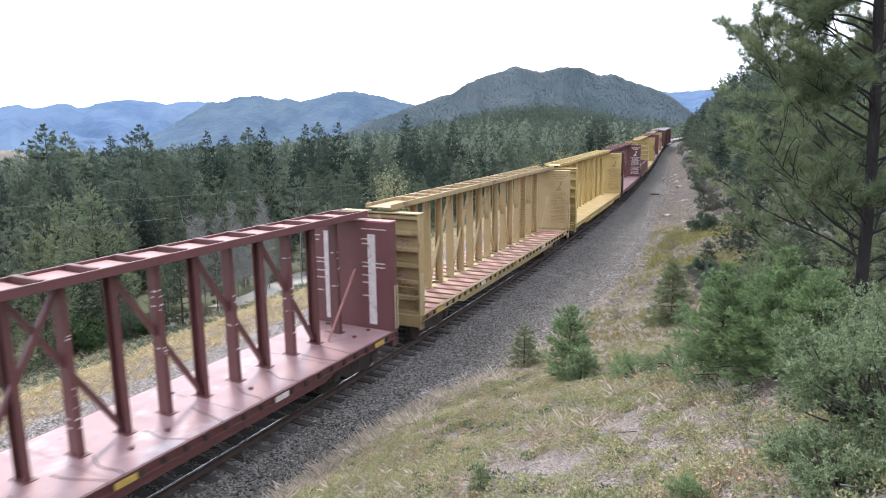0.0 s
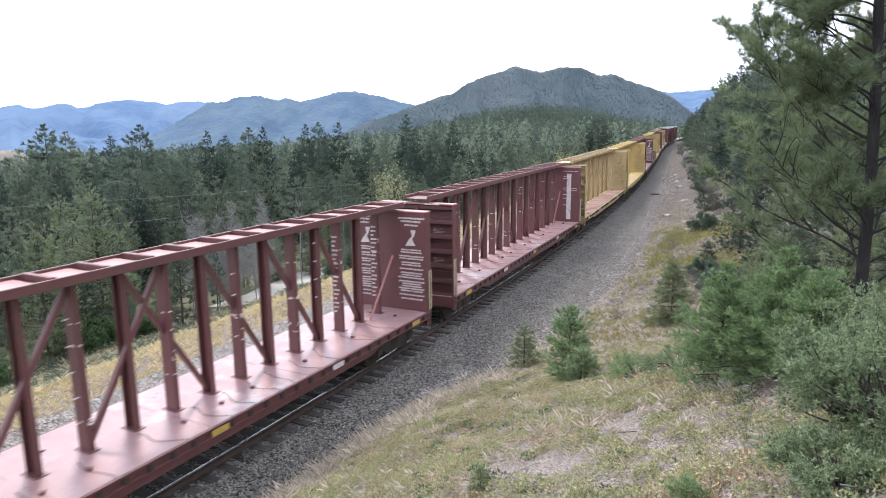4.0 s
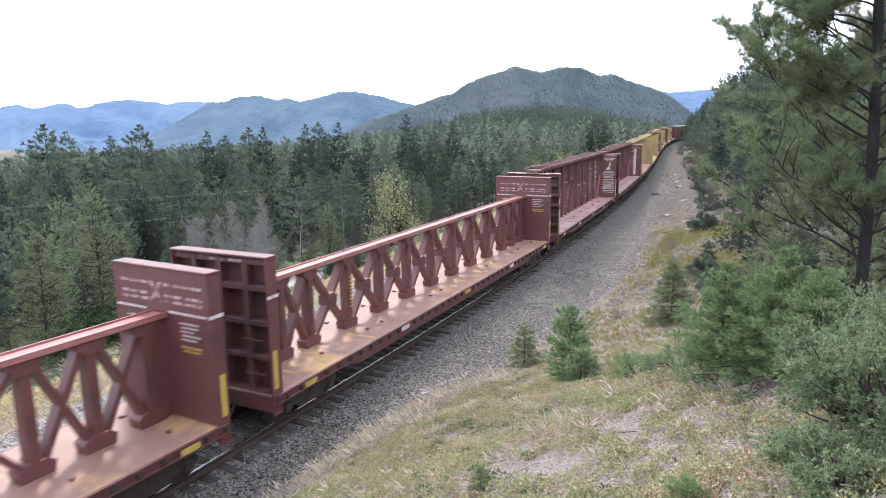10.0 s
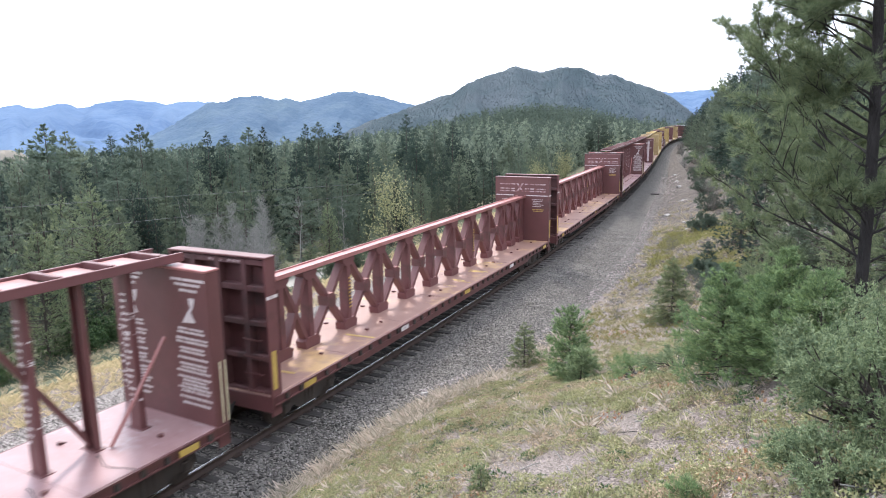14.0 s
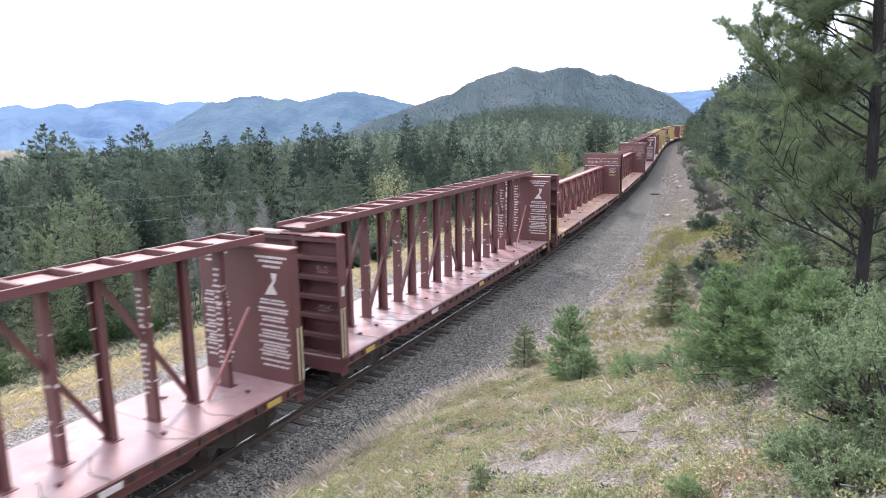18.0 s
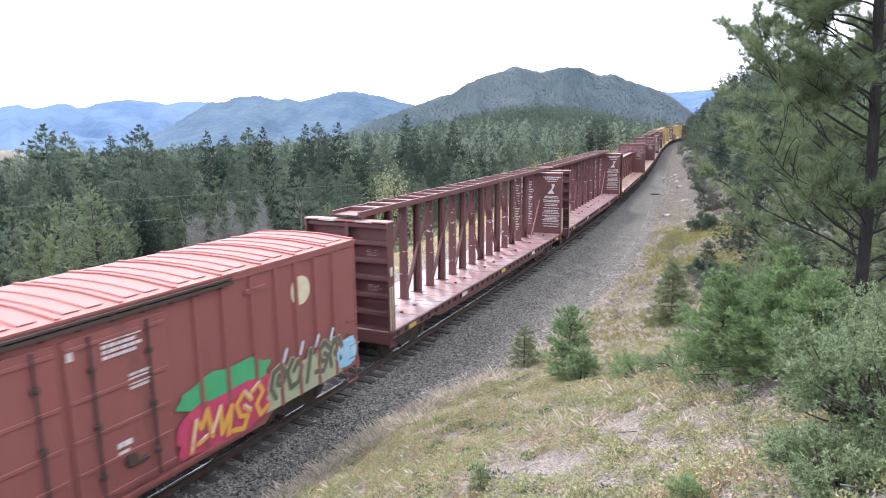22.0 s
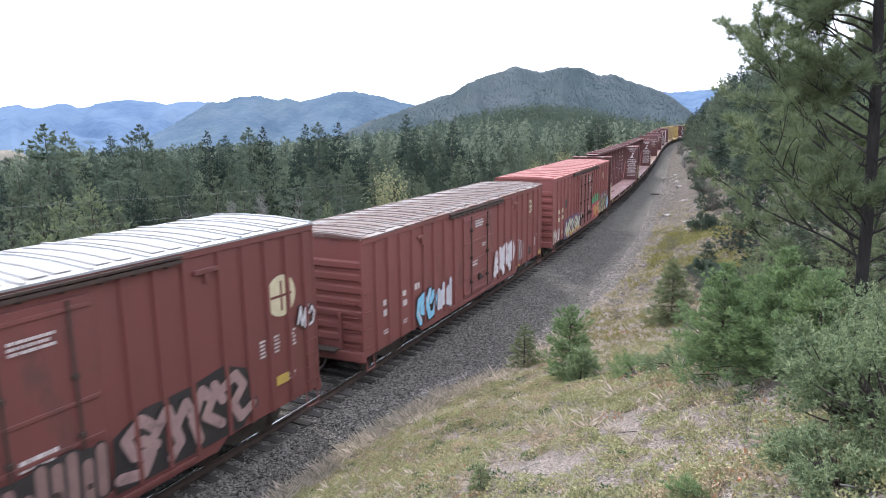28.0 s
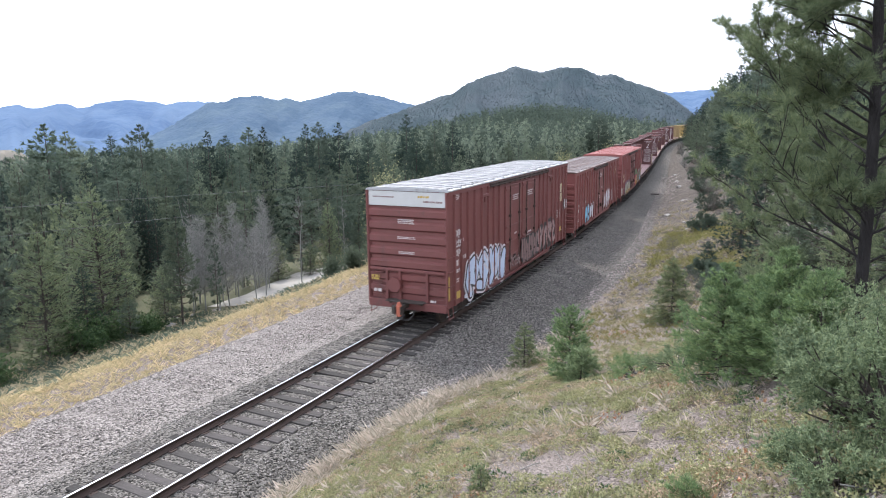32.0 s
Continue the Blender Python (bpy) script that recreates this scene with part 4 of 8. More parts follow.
def letter_bulkhead(car, L, way, mat, stripe=False, seed=0):
    """Stencilled lines on the inner face of a bulkhead (plain bars)."""
    y = way * (L / 2 - 0.34)
    face = (y, -way)
    if stripe:
        bm = bmesh.new()
        a, b = sorted((y, y - way * 0.006))
        box(bm, 0.66, 0.92, a, b, 1.25, 3.95)
        box(bm, -0.92, -0.66, a, b, 1.25, 3.95)
        part("white_stripe", bm, white_mark, car, "broad faded white vertical stripe")
        rows = []
        for z, ln in ((4.10, 0.85), (3.80, 0.25), (3.66, 0.2), (3.10, 0.8), (2.98, 0.8), (2.72, 0.5), (2.50, 0.35), (2.1, 0.3)):
            rows += [(0.45, z, ln, 0.035), (-1.3, z, ln, 0.035)]
        bars(car, mat, "y", face, rows, label="rows of worn white stencil bars", seed=seed)
        return
    rows = []
    for z, ln in ((4.12, 0.95), (4.02, 0.75), (3.90, 0.5)):
        rows += [(0.92 - ln / 2, z, ln, 0.055), (-0.92 - ln / 2, z, ln, 0.055)]
    z = 3.10
    rng = random.Random(seed)
    while z > 1.38:
        ln = rng.uniform(0.62, 1.05)
        rows += [(0.90 - ln / 2, z, ln, 0.045), (-0.90 - ln / 2, z, ln, 0.045)]
        z -= rng.choice((0.078, 0.078, 0.078, 0.13))
    bars(car, mat, "y", face, rows, label="dense block of worn white stencil bars", seed=seed)
    a, b = sorted((y, y - way * 0.007))
    for x in (0.92, -0.80):
        bm = bmesh.new()
        prism(bm, [(x - 0.02, 3.75), (x + 0.16, 3.75), (x + 0.10, 3.55), (x + 0.02, 3.45), (x + 0.14, 3.25), (x - 0.24, 3.22), (x - 0.10, 3.42), (x + 0.02, 3.55)], "y", a, b)
        part("emblem", bm, mat, car, "worn white angular emblem" if mat is white_mark else "worn brown angular emblem")
    last = int((L / 2 - 1.2) / 1.01) * 1.01 + 0.22
    for k in (0, 2):
        bars(car, mat, "y", (way * (last - 1.01 * k) - way * 0.069, -way), [(-0.10, 1.7 + i * 0.13, 0.20 * (0.6 + 0.4 * ((i * 7) % 3) / 2), 0.05) for i in range(18)], seed=seed + k)


def number_outer(car, L, way, mat):
    """Stencils on the outer face of a bulkhead and marks on the posts."""
    bars(car, mat, "y", (way * (L / 2 + 0.012), way), [(0.35, 4.32, 0.55, 0.05), (-0.9, 4.32, 0.55, 0.05)], seed=2)


def flex_beam(name, L):
    """A low centre-beam car: box-section posts, crossed braces with gussets, tall end walls."""
    car = flat_base(name, L, tan_deck, maroon_paint)
    h = L / 2
    top = 3.32
    for way in (-1, 1):
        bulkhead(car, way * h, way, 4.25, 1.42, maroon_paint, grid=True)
        y = way * (h - 0.34)
        rows = []
        bm = bmesh.new()
        # a worn emblem band, kept as plain shapes
        a, b = sorted((y, y - way * 0.006))
        for x0, x1 in ((-1.17, -0.93), (-0.87, -0.63), (-0.57, -0.35), (0.16, 0.38), (0.43, 0.65), (0.70, 0.92), (0.97, 1.24)):
            box(bm, x0, x1, a, b, 3.56, 3.62)
            box(bm, x0, x1, a, b, 3.68, 3.74)
            box(bm, x0, x1, a, b, 3.91, 3.97)
        prism(bm, [(-0.30, 3.55), (-0.20, 3.55), (0.10, 3.98), (0.0, 3.98)], "y", a, b)
        prism(bm, [(-0.30, 3.98), (-0.20, 3.98), (0.10, 3.55), (0.0, 3.55)], "y", a + 0.0009, b + 0.0009)
        tagged(part("emblem_band", bm, faint_mark, car, "worn white block shapes across the end wall"), kind="stuff")
        rows = [(-1.36, 3.38, 0.95, 0.05), (0.25, 3.38, 1.1, 0.05)]
        for i in range(5):
            rows += [(0.55 + 0.05 * (i % 2), 3.18 - i * 0.085, 0.55 - 0.08 * (i % 3), 0.03), (-1.05, 3.18 - i * 0.085, 0.5, 0.03)]
        bars(car, white_mark, "y", (y, -way), rows, label="white warning stencil bars", seed=5)
        bars(car, yellow_mark, "y", (y, -way), [(0.55, 2.68, 0.6, 0.04), (0.6, 2.60, 0.5, 0.04), (-1.05, 2.68, 0.5, 0.04)], label="yellow stencil bars", seed=6)
        bm = bmesh.new()
        lo, hi = sorted((way * (h - 0.34), way * (h - 0.85)))
        box(bm, -0.10, 0.10, lo, hi, 1.10, top - 0.08)
        part("web_panel", bm, maroon_paint, car)
    step = 1.87
    posts = [-9.85, -8.68] + [i * step for i in range(-4, 5)] + [8.68, 9.85]
    bays = [(i + 0.5) * step for i in range(-4, 4)]
    post = None
    for y in posts:
        bm = bmesh.new()
        if post is None:
            box(bm, -0.15, 0.15, -0.10, 0.10, 1.10, top - 0.05, 0.012)
            post = part("post", bm, maroon_paint, car)
            ob = post
        else:
            bm.free()
            ob = new("post", post.data)
            ob.parent = car
        ob.location = (0, y, 0)
    def shared(name, build, places):
        bm = bmesh.new()
        build(bm)
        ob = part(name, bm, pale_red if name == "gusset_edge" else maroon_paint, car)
        me = ob.data
        for k, y in enumerate(places):
            if k:
                ob = new(name, me)
                ob.parent = car
            ob.location = (0, y, 0)
    zm = (1.10 + top) / 2 - 0.03
    hw = step / 2
    shared("foot_gusset", lambda bm: prism(bm, [(-0.30, 1.10), (0.30, 1.10), (0.34, 1.30), (0.20, 1.40), (-0.20, 1.40), (-0.34, 1.30)], "x", -0.17, 0.17), posts)
    shared("head_gusset", lambda bm: prism(bm, [(-0.30, top - 0.04), (0.30, top - 0.04), (0.30, top - 0.17), (0.16, top - 0.32), (-0.16, top - 0.32), (-0.30, top - 0.17)], "x", -0.165, 0.165), posts)
    shared("gusset_edge", lambda bm: box(bm, -0.175, 0.175, -0.10, 0.10, zm + 0.19, zm + 0.205), bays)
    shared("mid_gusset", lambda bm: prism(bm, [(-0.19, zm - 0.13), (-0.08, zm - 0.19), (0.08, zm - 0.19), (0.19, zm - 0.13), (0.19, zm + 0.13), (0.08, zm + 0.19), (-0.08, zm + 0.19), (-0.19, zm + 0.13)], "x", -0.18, 0.18), bays)
    for a, b in (((-hw + 0.2, 1.30), (-0.12, zm - 0.15)), ((0.12, zm + 0.15), (hw - 0.2, top - 0.22)), ((-hw + 0.2, top - 0.22), (-0.12, zm + 0.15)), ((0.12, zm - 0.15), (hw - 0.2, 1.30))):
        shared("brace", lambda bm, a=a, b=b: beam(bm, (0, *a), (0, *b), 0.25, 0.125), bays)
    for way in (-1, 1):
        for a, b in ((7.66, 8.50), (8.86, 9.70)):
            for z0, z1 in ((top - 0.24, 1.34), (1.34, top - 0.24)):
                bm = bmesh.new()
                beam(bm, (0, way * a, z0), (0, way * b, z1), 0.25 if z0 > z1 else 0.24, 0.12)
                part("brace", bm, maroon_paint, car)
    bm = bmesh.new()
    box(bm, -0.22, 0.22, -h + 0.36, h - 0.36, top - 0.06, top + 0.02, 0.01)
    box(bm, -0.22, -0.19, -h + 0.36, h - 0.36, top + 0.02, top + 0.06)
    box(bm, 0.19, 0.22, -h + 0.36, h - 0.36, top + 0.02, top + 0.06)
    part("top_chord", bm, pale_red, car, "worn flat top chord, paled by painted-in sky light")
    for k in (3, 8):
        bars(car, yellow_mark, "x", 0.172, [(posts[k] - 0.06, 1.75 + i * 0.11, 0.12, 0.05) for i in range(9)], label="yellow post stencil bars", seed=9)
    # yellow drag marks on the deck
    rng = random.Random(4)
    bm = bmesh.new()
    for i in range(16):
        y = rng.uniform(-h + 1, h - 1)
        x0 = rng.choice((-1, 1)) * rng.uniform(0.35, 0.6)
        x1 = math.copysign(rng.uniform(0.9, 1.35), x0)
        beam(bm, (x0, y, 1.102), (x1, y + rng.uniform(-0.1, 0.1), 1.102), rng.uniform(0.03, 0.09), 0.004, (0, 1, 0))
    tagged(part("scuff_paint", bm, yellow_mark, car, "yellow paint scuffs across the deck"), kind="stuff")
    return car


def boxcar(name, L, eave, paint, roof_mat, doors, pockets, ribs_near, ribs_far, drop=0.62):
    """A ribbed steel boxcar with plug doors, corrugated ends and a panelled roof. Places along it are counted from its near end."""
    car = empty(name)
    h = L / 2
    car["half"] = h
    w = 1.52
    Y = lambda y: y - h
    for side in (-1, 1):
        bm = bmesh.new()
        prism(bm, [(-h, 0.82), (Y(3.1), 0.82), (Y(3.4), drop), (Y(12.2), drop), (Y(12.5), 0.82), (h, 0.82), (h, eave - 0.08), (-h, eave - 0.08)], "x", side * (w - 0.06), side * w)
        part("side_wall", bm, paint, car)
        bm = bmesh.new()
        box(bm, side * w, side * (w + 0.035), -h, h, eave - 0.16, eave - 0.02, 0.008)
        part("eave_rail", bm, paint, car)
        bm = bmesh.new()
        prism(bm, [(-0.060, 0), (0.060, 0), (0.040, side * 0.070), (-0.040, side * 0.070)], "z", 0.84, eave - 0.16)
        first = None
        for y in ribs_near + ribs_far:
            if first is None:
                first = part("rib", bm, paint, car)
                ob = first
                for v in ob.data.vertices:
                    v.co.x, v.co.y = v.co.y, v.co.x
            else:
                ob = new("rib", first.data)
                ob.parent = car
            ob.location = (side * w, Y(y), 0)
        # doors
        for d0, d1 in doors:
            bm = bmesh.new()
            x0, x1 = sorted((side * w, side * (w + 0.05)))
            box(bm, x0, x1, Y(d0) + 0.02, Y(d1) - 0.02, 0.86, eave - 0.34, 0.012)
            door = part("plug_door", bm, paint, car)
            xo = side * (w + 0.05)
            for z in (0.98, 1.55, 2.12, 2.80, eave - 0.50):
                bm = bmesh.new()
                x0, x1 = sorted((xo, xo + side * 0.03))
                box(bm, x0, x1, Y(d0) + 0.05, Y(d1) - 0.05, z - 0.035, z + 0.035, 0.006)
                part("door_rail", bm, paint, door)
            for k in (0.22, 0.78):
                bm = bmesh.new()
                yy = Y(d0 + (d1 - d0) * k)
                rod(bm, (xo + side * 0.05, yy, 0.9), (xo + side * 0.05, yy, eave - 0.36), 0.022)
                for z in (1.3, 2.2, 3.2):
                    box(bm, min(xo, xo + side * 0.09), max(xo, xo + side * 0.09), yy - 0.05, yy + 0.05, z, z + 0.1, 0.01)
                part("lock_rod", bm, rust_steel, door, "rusty vertical locking rod")
            bm = bmesh.new()
            yy = Y((d0 + d1) / 2)
            box(bm, min(xo, xo + side * 0.07), max(xo, xo + side * 0.07), yy - 0.06, yy + 0.34, 1.28, 1.36, 0.01)
            rod(bm, (xo, yy, 1.42), (xo + side * 0.08, yy, 1.42), 0.12, sides=12)
            part("door_crank", bm, rust_steel, door)
        d0, d1 = doors[0][0], doors[-1][1]
        run0, run1 = d0 - (d1 - d0) * 0.42, d1 + (d1 - d0) * 0.42
        bm = bmesh.new()
        x0, x1 = sorted((side * (w + 0.03), side * (w + 0.12)))
        box(bm, x0, x1, Y(run0), Y(run1), eave - 0.20, eave - 0.13)
        box(bm, x0, x1, Y(run0), Y(run1), eave - 0.10, eave - 0.06)
        for i in range(12):
            y = Y(run0 + (run1 - run0) * (i + 0.5) / 12)
            box(bm, min(side * w, side * (w + 0.10)), max(side * w, side * (w + 0.10)), y - 0.03, y + 0.03, eave - 0.24, eave - 0.05)
        part("door_track", bm, rust_steel, car, "rusty overhead door track")
        bm = bmesh.new()
        box(bm, x0, x1 - 0.03, Y(run0), Y(run1), 0.74, 0.80)
        part("door_track", bm, paint, car)
        for p in pockets:
            bm = bmesh.new()
            x0, x1 = sorted((side * w, side * (w + 0.07)))
            box(bm, x0, x1, Y(p) - 0.30, Y(p) + 0.30, eave - 0.52, eave - 0.42, 0.01)
            box(bm, x0, x1, Y(p) - 0.06, Y(p) + 0.06, eave - 0.72, eave - 0.42, 0.01)
            part("door_stop", bm, paint, car)
        for way in (-1, 1):
            ladder(car, side * w, way * (h - 0.24), 1.1, 2.1 if way > 0 else 2.6, paint, "y", 0.40, 4)
            bm = bmesh.new()
            for k in (-0.19, 0.19):
                rod(bm, (side * (w - 0.02), way * (h - 0.26) + k, 0.86), (side * (w + 0.02), way * (h - 0.26) + k, 0.45), 0.018)
            rod(bm, (side * (w + 0.02), way * (h - 0.26) - 0.2, 0.45), (side * (w + 0.02), way * (h - 0.26) + 0.2, 0.45), 0.02)
            part("stirrup", bm, paint, car)
    bm = bmesh.new()
    box(bm, -w + 0.06, w - 0.06, -h + 0.05, h - 0.05, 0.80, 0.90)
    box(bm, -0.35, 0.35, -h + 0.2, h - 0.2, 0.55, 0.80)
    part("underframe", bm, dark_steel, car)
    # corrugated ends
    for way in (-1, 1):
        prof = []
        z = 0.86
        end_wall = way * (h - 0.05)
        out = [(end_wall - way * 0.06, 0.86), (end_wall, 0.86)]
        count = 7
        pitch = (eave - 0.52 - 1.2) / count
        for i in range(count):
            z0 = 1.2 + i * pitch
            out += [(end_wall, z0), (end_wall + way * 0.08, z0 + pitch * 0.16), (end_wall + way * 0.08, z0 + pitch * 0.58), (end_wall, z0 + pitch * 0.72)]
        out += [(end_wall, eave - 0.02), (end_wall - way * 0.06, eave - 0.02)]
        bm = bmesh.new()
        prism(bm, [(a, b) for a, b in out], "x", -w + 0.04, w - 0.04)
        end = part("end_wall", bm, paint, car, "pressed steel end with horizontal corrugations")
        for side in (-1, 1):
            bm = bmesh.new()
            box(bm, side * w - 0.05, side * w + 0.02, way * h - 0.05, way * h + 0.03, 0.82, eave - 0.03, 0.012)
            part("corner_post", bm, paint, end)
        bm = bmesh.new()
        lo, hi = sorted((way * h, way * (h + 0.32)))
        box(bm, -0.72, 0.72, lo, hi, 0.98, 1.02)
        for k in (-0.6, 0.6):
            beam(bm, (k, way * h, 0.85), (k, way * (h + 0.3), 0.98), 0.03, 0.03)
        part("crossover_platform", bm, dark_steel, end)
        bm = bmesh.new()
        lo, hi = sorted((way * (h - 0.05), way * (h + 0.10)))
        box(bm, -w, w, lo, hi, 0.70, 0.98, 0.012)
        part("end_sill", bm, paint, end)
        ladder(end, 1.15, way * (h + 0.03), 1.15, 2.35, paint, "x", 0.42, 4)
        ladder(end, -1.15, way * (h + 0.03), 1.15, 2.35, paint, "x", 0.42, 4)
        bm = bmesh.new()
        for k in (-0.78, -0.28, 0.78):
            box(bm, k - 0.05, k + 0.05, min(way * (h + 0.02), way * (h + 0.09)), max(way * (h + 0.02), way * (h + 0.09)), 1.0, 2.05, 0.01)
        box(bm, -1.45, 1.45, min(way * (h + 0.02), way * (h + 0.07)), max(way * (h + 0.02), way * (h + 0.07)), 2.02, 2.12, 0.01)
        rod(bm, (-0.45, way * (h + 0.05), 1.55), (-0.45, way * (h + 0.20), 1.55), 0.26, sides=16)
        part("brake_gear", bm, paint, end)
        truck(car, way * (h - 2.05))
        coupler(car, way * h, way)
    # roof: shallow pitch with pressed cross panels
    roof_parts = int(round(L / 1.1))
    bm = bmesh.new()
    ridge_z = eave + 0.075
    prism(bm, [(-w - 0.05, eave - 0.03), (w + 0.05, eave - 0.03), (w + 0.05, eave + 0.01), (0.5, ridge_z), (-0.5, ridge_z), (-w - 0.05, eave + 0.01)], "y", -h - 0.02, h + 0.02)
    roof = part("roof", bm, roof_mat, car)
    seam = None
    for i in range(roof_parts + 1):
        y = -h + 0.06 + i * (L - 0.12) / roof_parts
        if seam is None:
            bm = bmesh.new()
            for a, b in (((-w - 0.02, eave + 0.022), (-0.5, ridge_z + 0.01)), ((-0.5, ridge_z + 0.01), (0.5, ridge_z + 0.01)), ((0.5, ridge_z + 0.01), (w + 0.02, eave + 0.022))):
                beam(bm, (a[0], 0, a[1]), (b[0], 0, b[1]), 0.07, 0.05, (0, 1, 0))
            seam = part("roof_seam", bm, roof_mat, roof)
            ob = seam
        else:
            ob = new("roof_seam", seam.data)
            ob.parent = roof
        ob.location = (0, y, 0)
    bead = None
    for i in range(roof_parts):
        for k in (0.30, 0.66):
            y = -h + 0.06 + (i + k) * (L - 0.12) / roof_parts
            if bead is None:
                bm = bmesh.new()
                for a, b in (((-w + 0.15, eave + 0.03), (-0.5, ridge_z + 0.004)), ((-0.5, ridge_z + 0.004), (0.5, ridge_z + 0.004)), ((0.5, ridge_z + 0.004), (w - 0.15, eave + 0.03))):
                    beam(bm, (a[0], 0, a[1]), (b[0], 0, b[1]), 0.28, 0.034, (0, 1, 0))
                # darker beads paint in the shading of the pressed panels
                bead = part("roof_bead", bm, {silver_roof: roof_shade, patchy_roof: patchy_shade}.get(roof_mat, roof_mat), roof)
                ob = bead
            else:
                ob = new("roof_bead", bead.data)
                ob.parent = roof
            ob.location = (0, y, 0)
    return car


def scrawl(car, x, y0, y1, z0, z1, fill, line, back=None, seed=0, count=5, label="sprayed graffiti in loose tangled shapes", fat=0.30, accent=None, halo=None, hatch=False):
    """Loose sprayed shapes that spell nothing: a backing cloud, a tangle of fat hooked strokes in a dark edge, thin lines over them.
    Places along the car are counted from its near end."""
    rng = random.Random(seed)
    half = car["half"]
    y0, y1 = y0 - half, y1 - half
    hh = z1 - z0
    if back:
        n = 60
        pts = []
        for i in range(n):
            a = i * math.tau / n
            r = 1 + 0.05 * math.sin(7 * a + seed) + 0.04 * math.sin(13 * a + 2) + rng.uniform(-0.02, 0.02)
            ca, sa = math.cos(a), math.sin(a)
            pts.append(((y0 + y1) / 2 + (y1 - y0) / 2 * math.copysign(abs(ca) ** 0.45, ca) * r, max((z0 + z1) / 2 + hh / 2 * math.copysign(abs(sa) ** 0.6, sa) * r, z0 - 0.02)))
        blob(car, back, x, pts, "graffiti_cloud")
    # swollen shapes that overlap and hook into one another
    lines, inner = [], []
    if hatch:
        # faded upright dabs, all of different height
        n = count * 3
        wd = (y1 - y0) / n
        for i in range(n):
            c, lo = y0 + (i + 0.5) * wd, z0 + hh * rng.uniform(0.05, 0.35)
            hi = z0 + hh * rng.uniform(0.6, 0.95)
            lines.append([(c, lo), (c + 0.06 * wd, (lo + hi) / 2), (c + 0.12 * wd, hi)])
        count = 0
    n = max(int(count * 1.5), 1)
    wd = (y1 - y0) / n
    for i in range(n if count else 0):
        c, m = y0 + (i + 0.5) * wd, (z0 + z1) / 2
        turn = rng.choice((-1, 1)) * rng.uniform(25, 75)
        rx, rz = wd * rng.uniform(0.42, 0.66), hh * rng.uniform(0.26, 0.34)
        a0 = rng.uniform(0, 360)
        ring = arc(0, 0, 1, 1, a0, a0 + rng.choice((-1, 1)) * rng.uniform(210, 300), 9)
        ct, st = math.cos(radians(turn)), math.sin(radians(turn))
        lines.append([(c + rx * (p * ct - q * st), m + rz * (p * st + q * ct) * 1.15) for p, q in ring])
        k = rng.uniform(-0.3, 0.3) * wd
        lines.append([(c + k - wd * 0.4, m - hh * rng.uniform(0.22, 0.36)), (c + k, m + hh * rng.uniform(-0.1, 0.1)), (c + k + wd * rng.uniform(0.2, 0.5), m + hh * rng.uniform(0.24, 0.36))])
        inner.append([(c + wd * rng.uniform(-0.5, 0.5), m + hh * rng.uniform(-0.38, 0.38)) for _ in range(4)])
        inner.append(arc(c + k, m, wd * 0.22, hh * 0.16, rng.uniform(0, 360), rng.uniform(360, 560), 8))
    w = min(fat * hh * 0.75, wd * 0.34) if count else min(fat * hh * 0.6, (y1 - y0) / max(len(lines), 1) * 0.74)
    if halo:
        strokes(car, halo, x - 0.004, lines, w * 1.9, "graffiti_halo")
    strokes(car, line, x + 0.004, lines, w * 1.45, "graffiti_edge")
    strokes(car, fill, x + 0.010, lines, w, "graffiti_fill", label)
    if inner:
        strokes(car, line, x + 0.016, inner, w * 0.16, "graffiti_line")
    if accent:
        spots = []
        for i in range(max(count, 2) * 2):
            a, b = rng.uniform(y0, y1), rng.uniform(z0 + 0.1 * hh, z1 - 0.15 * hh)
            spots.append([(a, b), (a + rng.uniform(-0.12, 0.12), b + rng.uniform(-0.12, 0.12))])
        strokes(car, accent, x + 0.021, spots, w * 0.5, "graffiti_accent")


# bold sprayed forms in a unit cell: swirls, wedges and hooked arrows that spell nothing
FORMS = {
    "bowl": [[(0.30, 0.02), (-0.05, 0.40), (0.10, 0.86), (0.60, 0.98), (0.92, 0.66), (0.70, 0.34), (0.38, 0.42), (0.44, 0.70)]],
    "hook": [[(1.05, 0.70), (0.62, 0.98), (0.20, 0.74), (0.42, 0.40), (0.86, 0.30), (0.64, 0.02), (0.02, 0.12)], [(0.64, 0.60), (1.0, 0.42)]],
    "fork": [[(-0.06, 0.62), (0.30, 0.96), (0.52, 0.52), (0.86, 0.92), (1.08, 0.58)], [(0.52, 0.52), (0.66, 0.22), (0.40, 0.02)]],
    "zag": [[(-0.05, 0.28), (0.36, 0.92), (0.48, 0.16), (0.98, 0.80), (0.82, 0.04)]],
    "kick": [[(0.22, 0.06), (0.02, 0.50), (0.34, 0.98), (0.66, 0.72), (0.44, 0.46), (0.96, 0.16)], [(0.74, 0.98), (1.02, 0.62)]],
    "snake": [[(0.02, 0.84), (0.44, 0.98), (0.72, 0.72), (0.34, 0.44), (0.60, 0.12), (1.06, 0.26)]],
    "gate": [[(-0.02, 0.10), (0.18, 0.82), (0.46, 0.58), (0.74, 0.96), (1.02, 0.24)], [(0.30, 0.22), (0.70, 0.30)]],
    "ring": [[(0.30, 0.98), (-0.02, 0.62), (0.28, 0.08), (0.80, 0.16), (1.02, 0.60), (0.72, 0.86), (0.42, 0.60)]],
    "post": [[(0.40, 0.02), (0.60, 0.98)]],
}


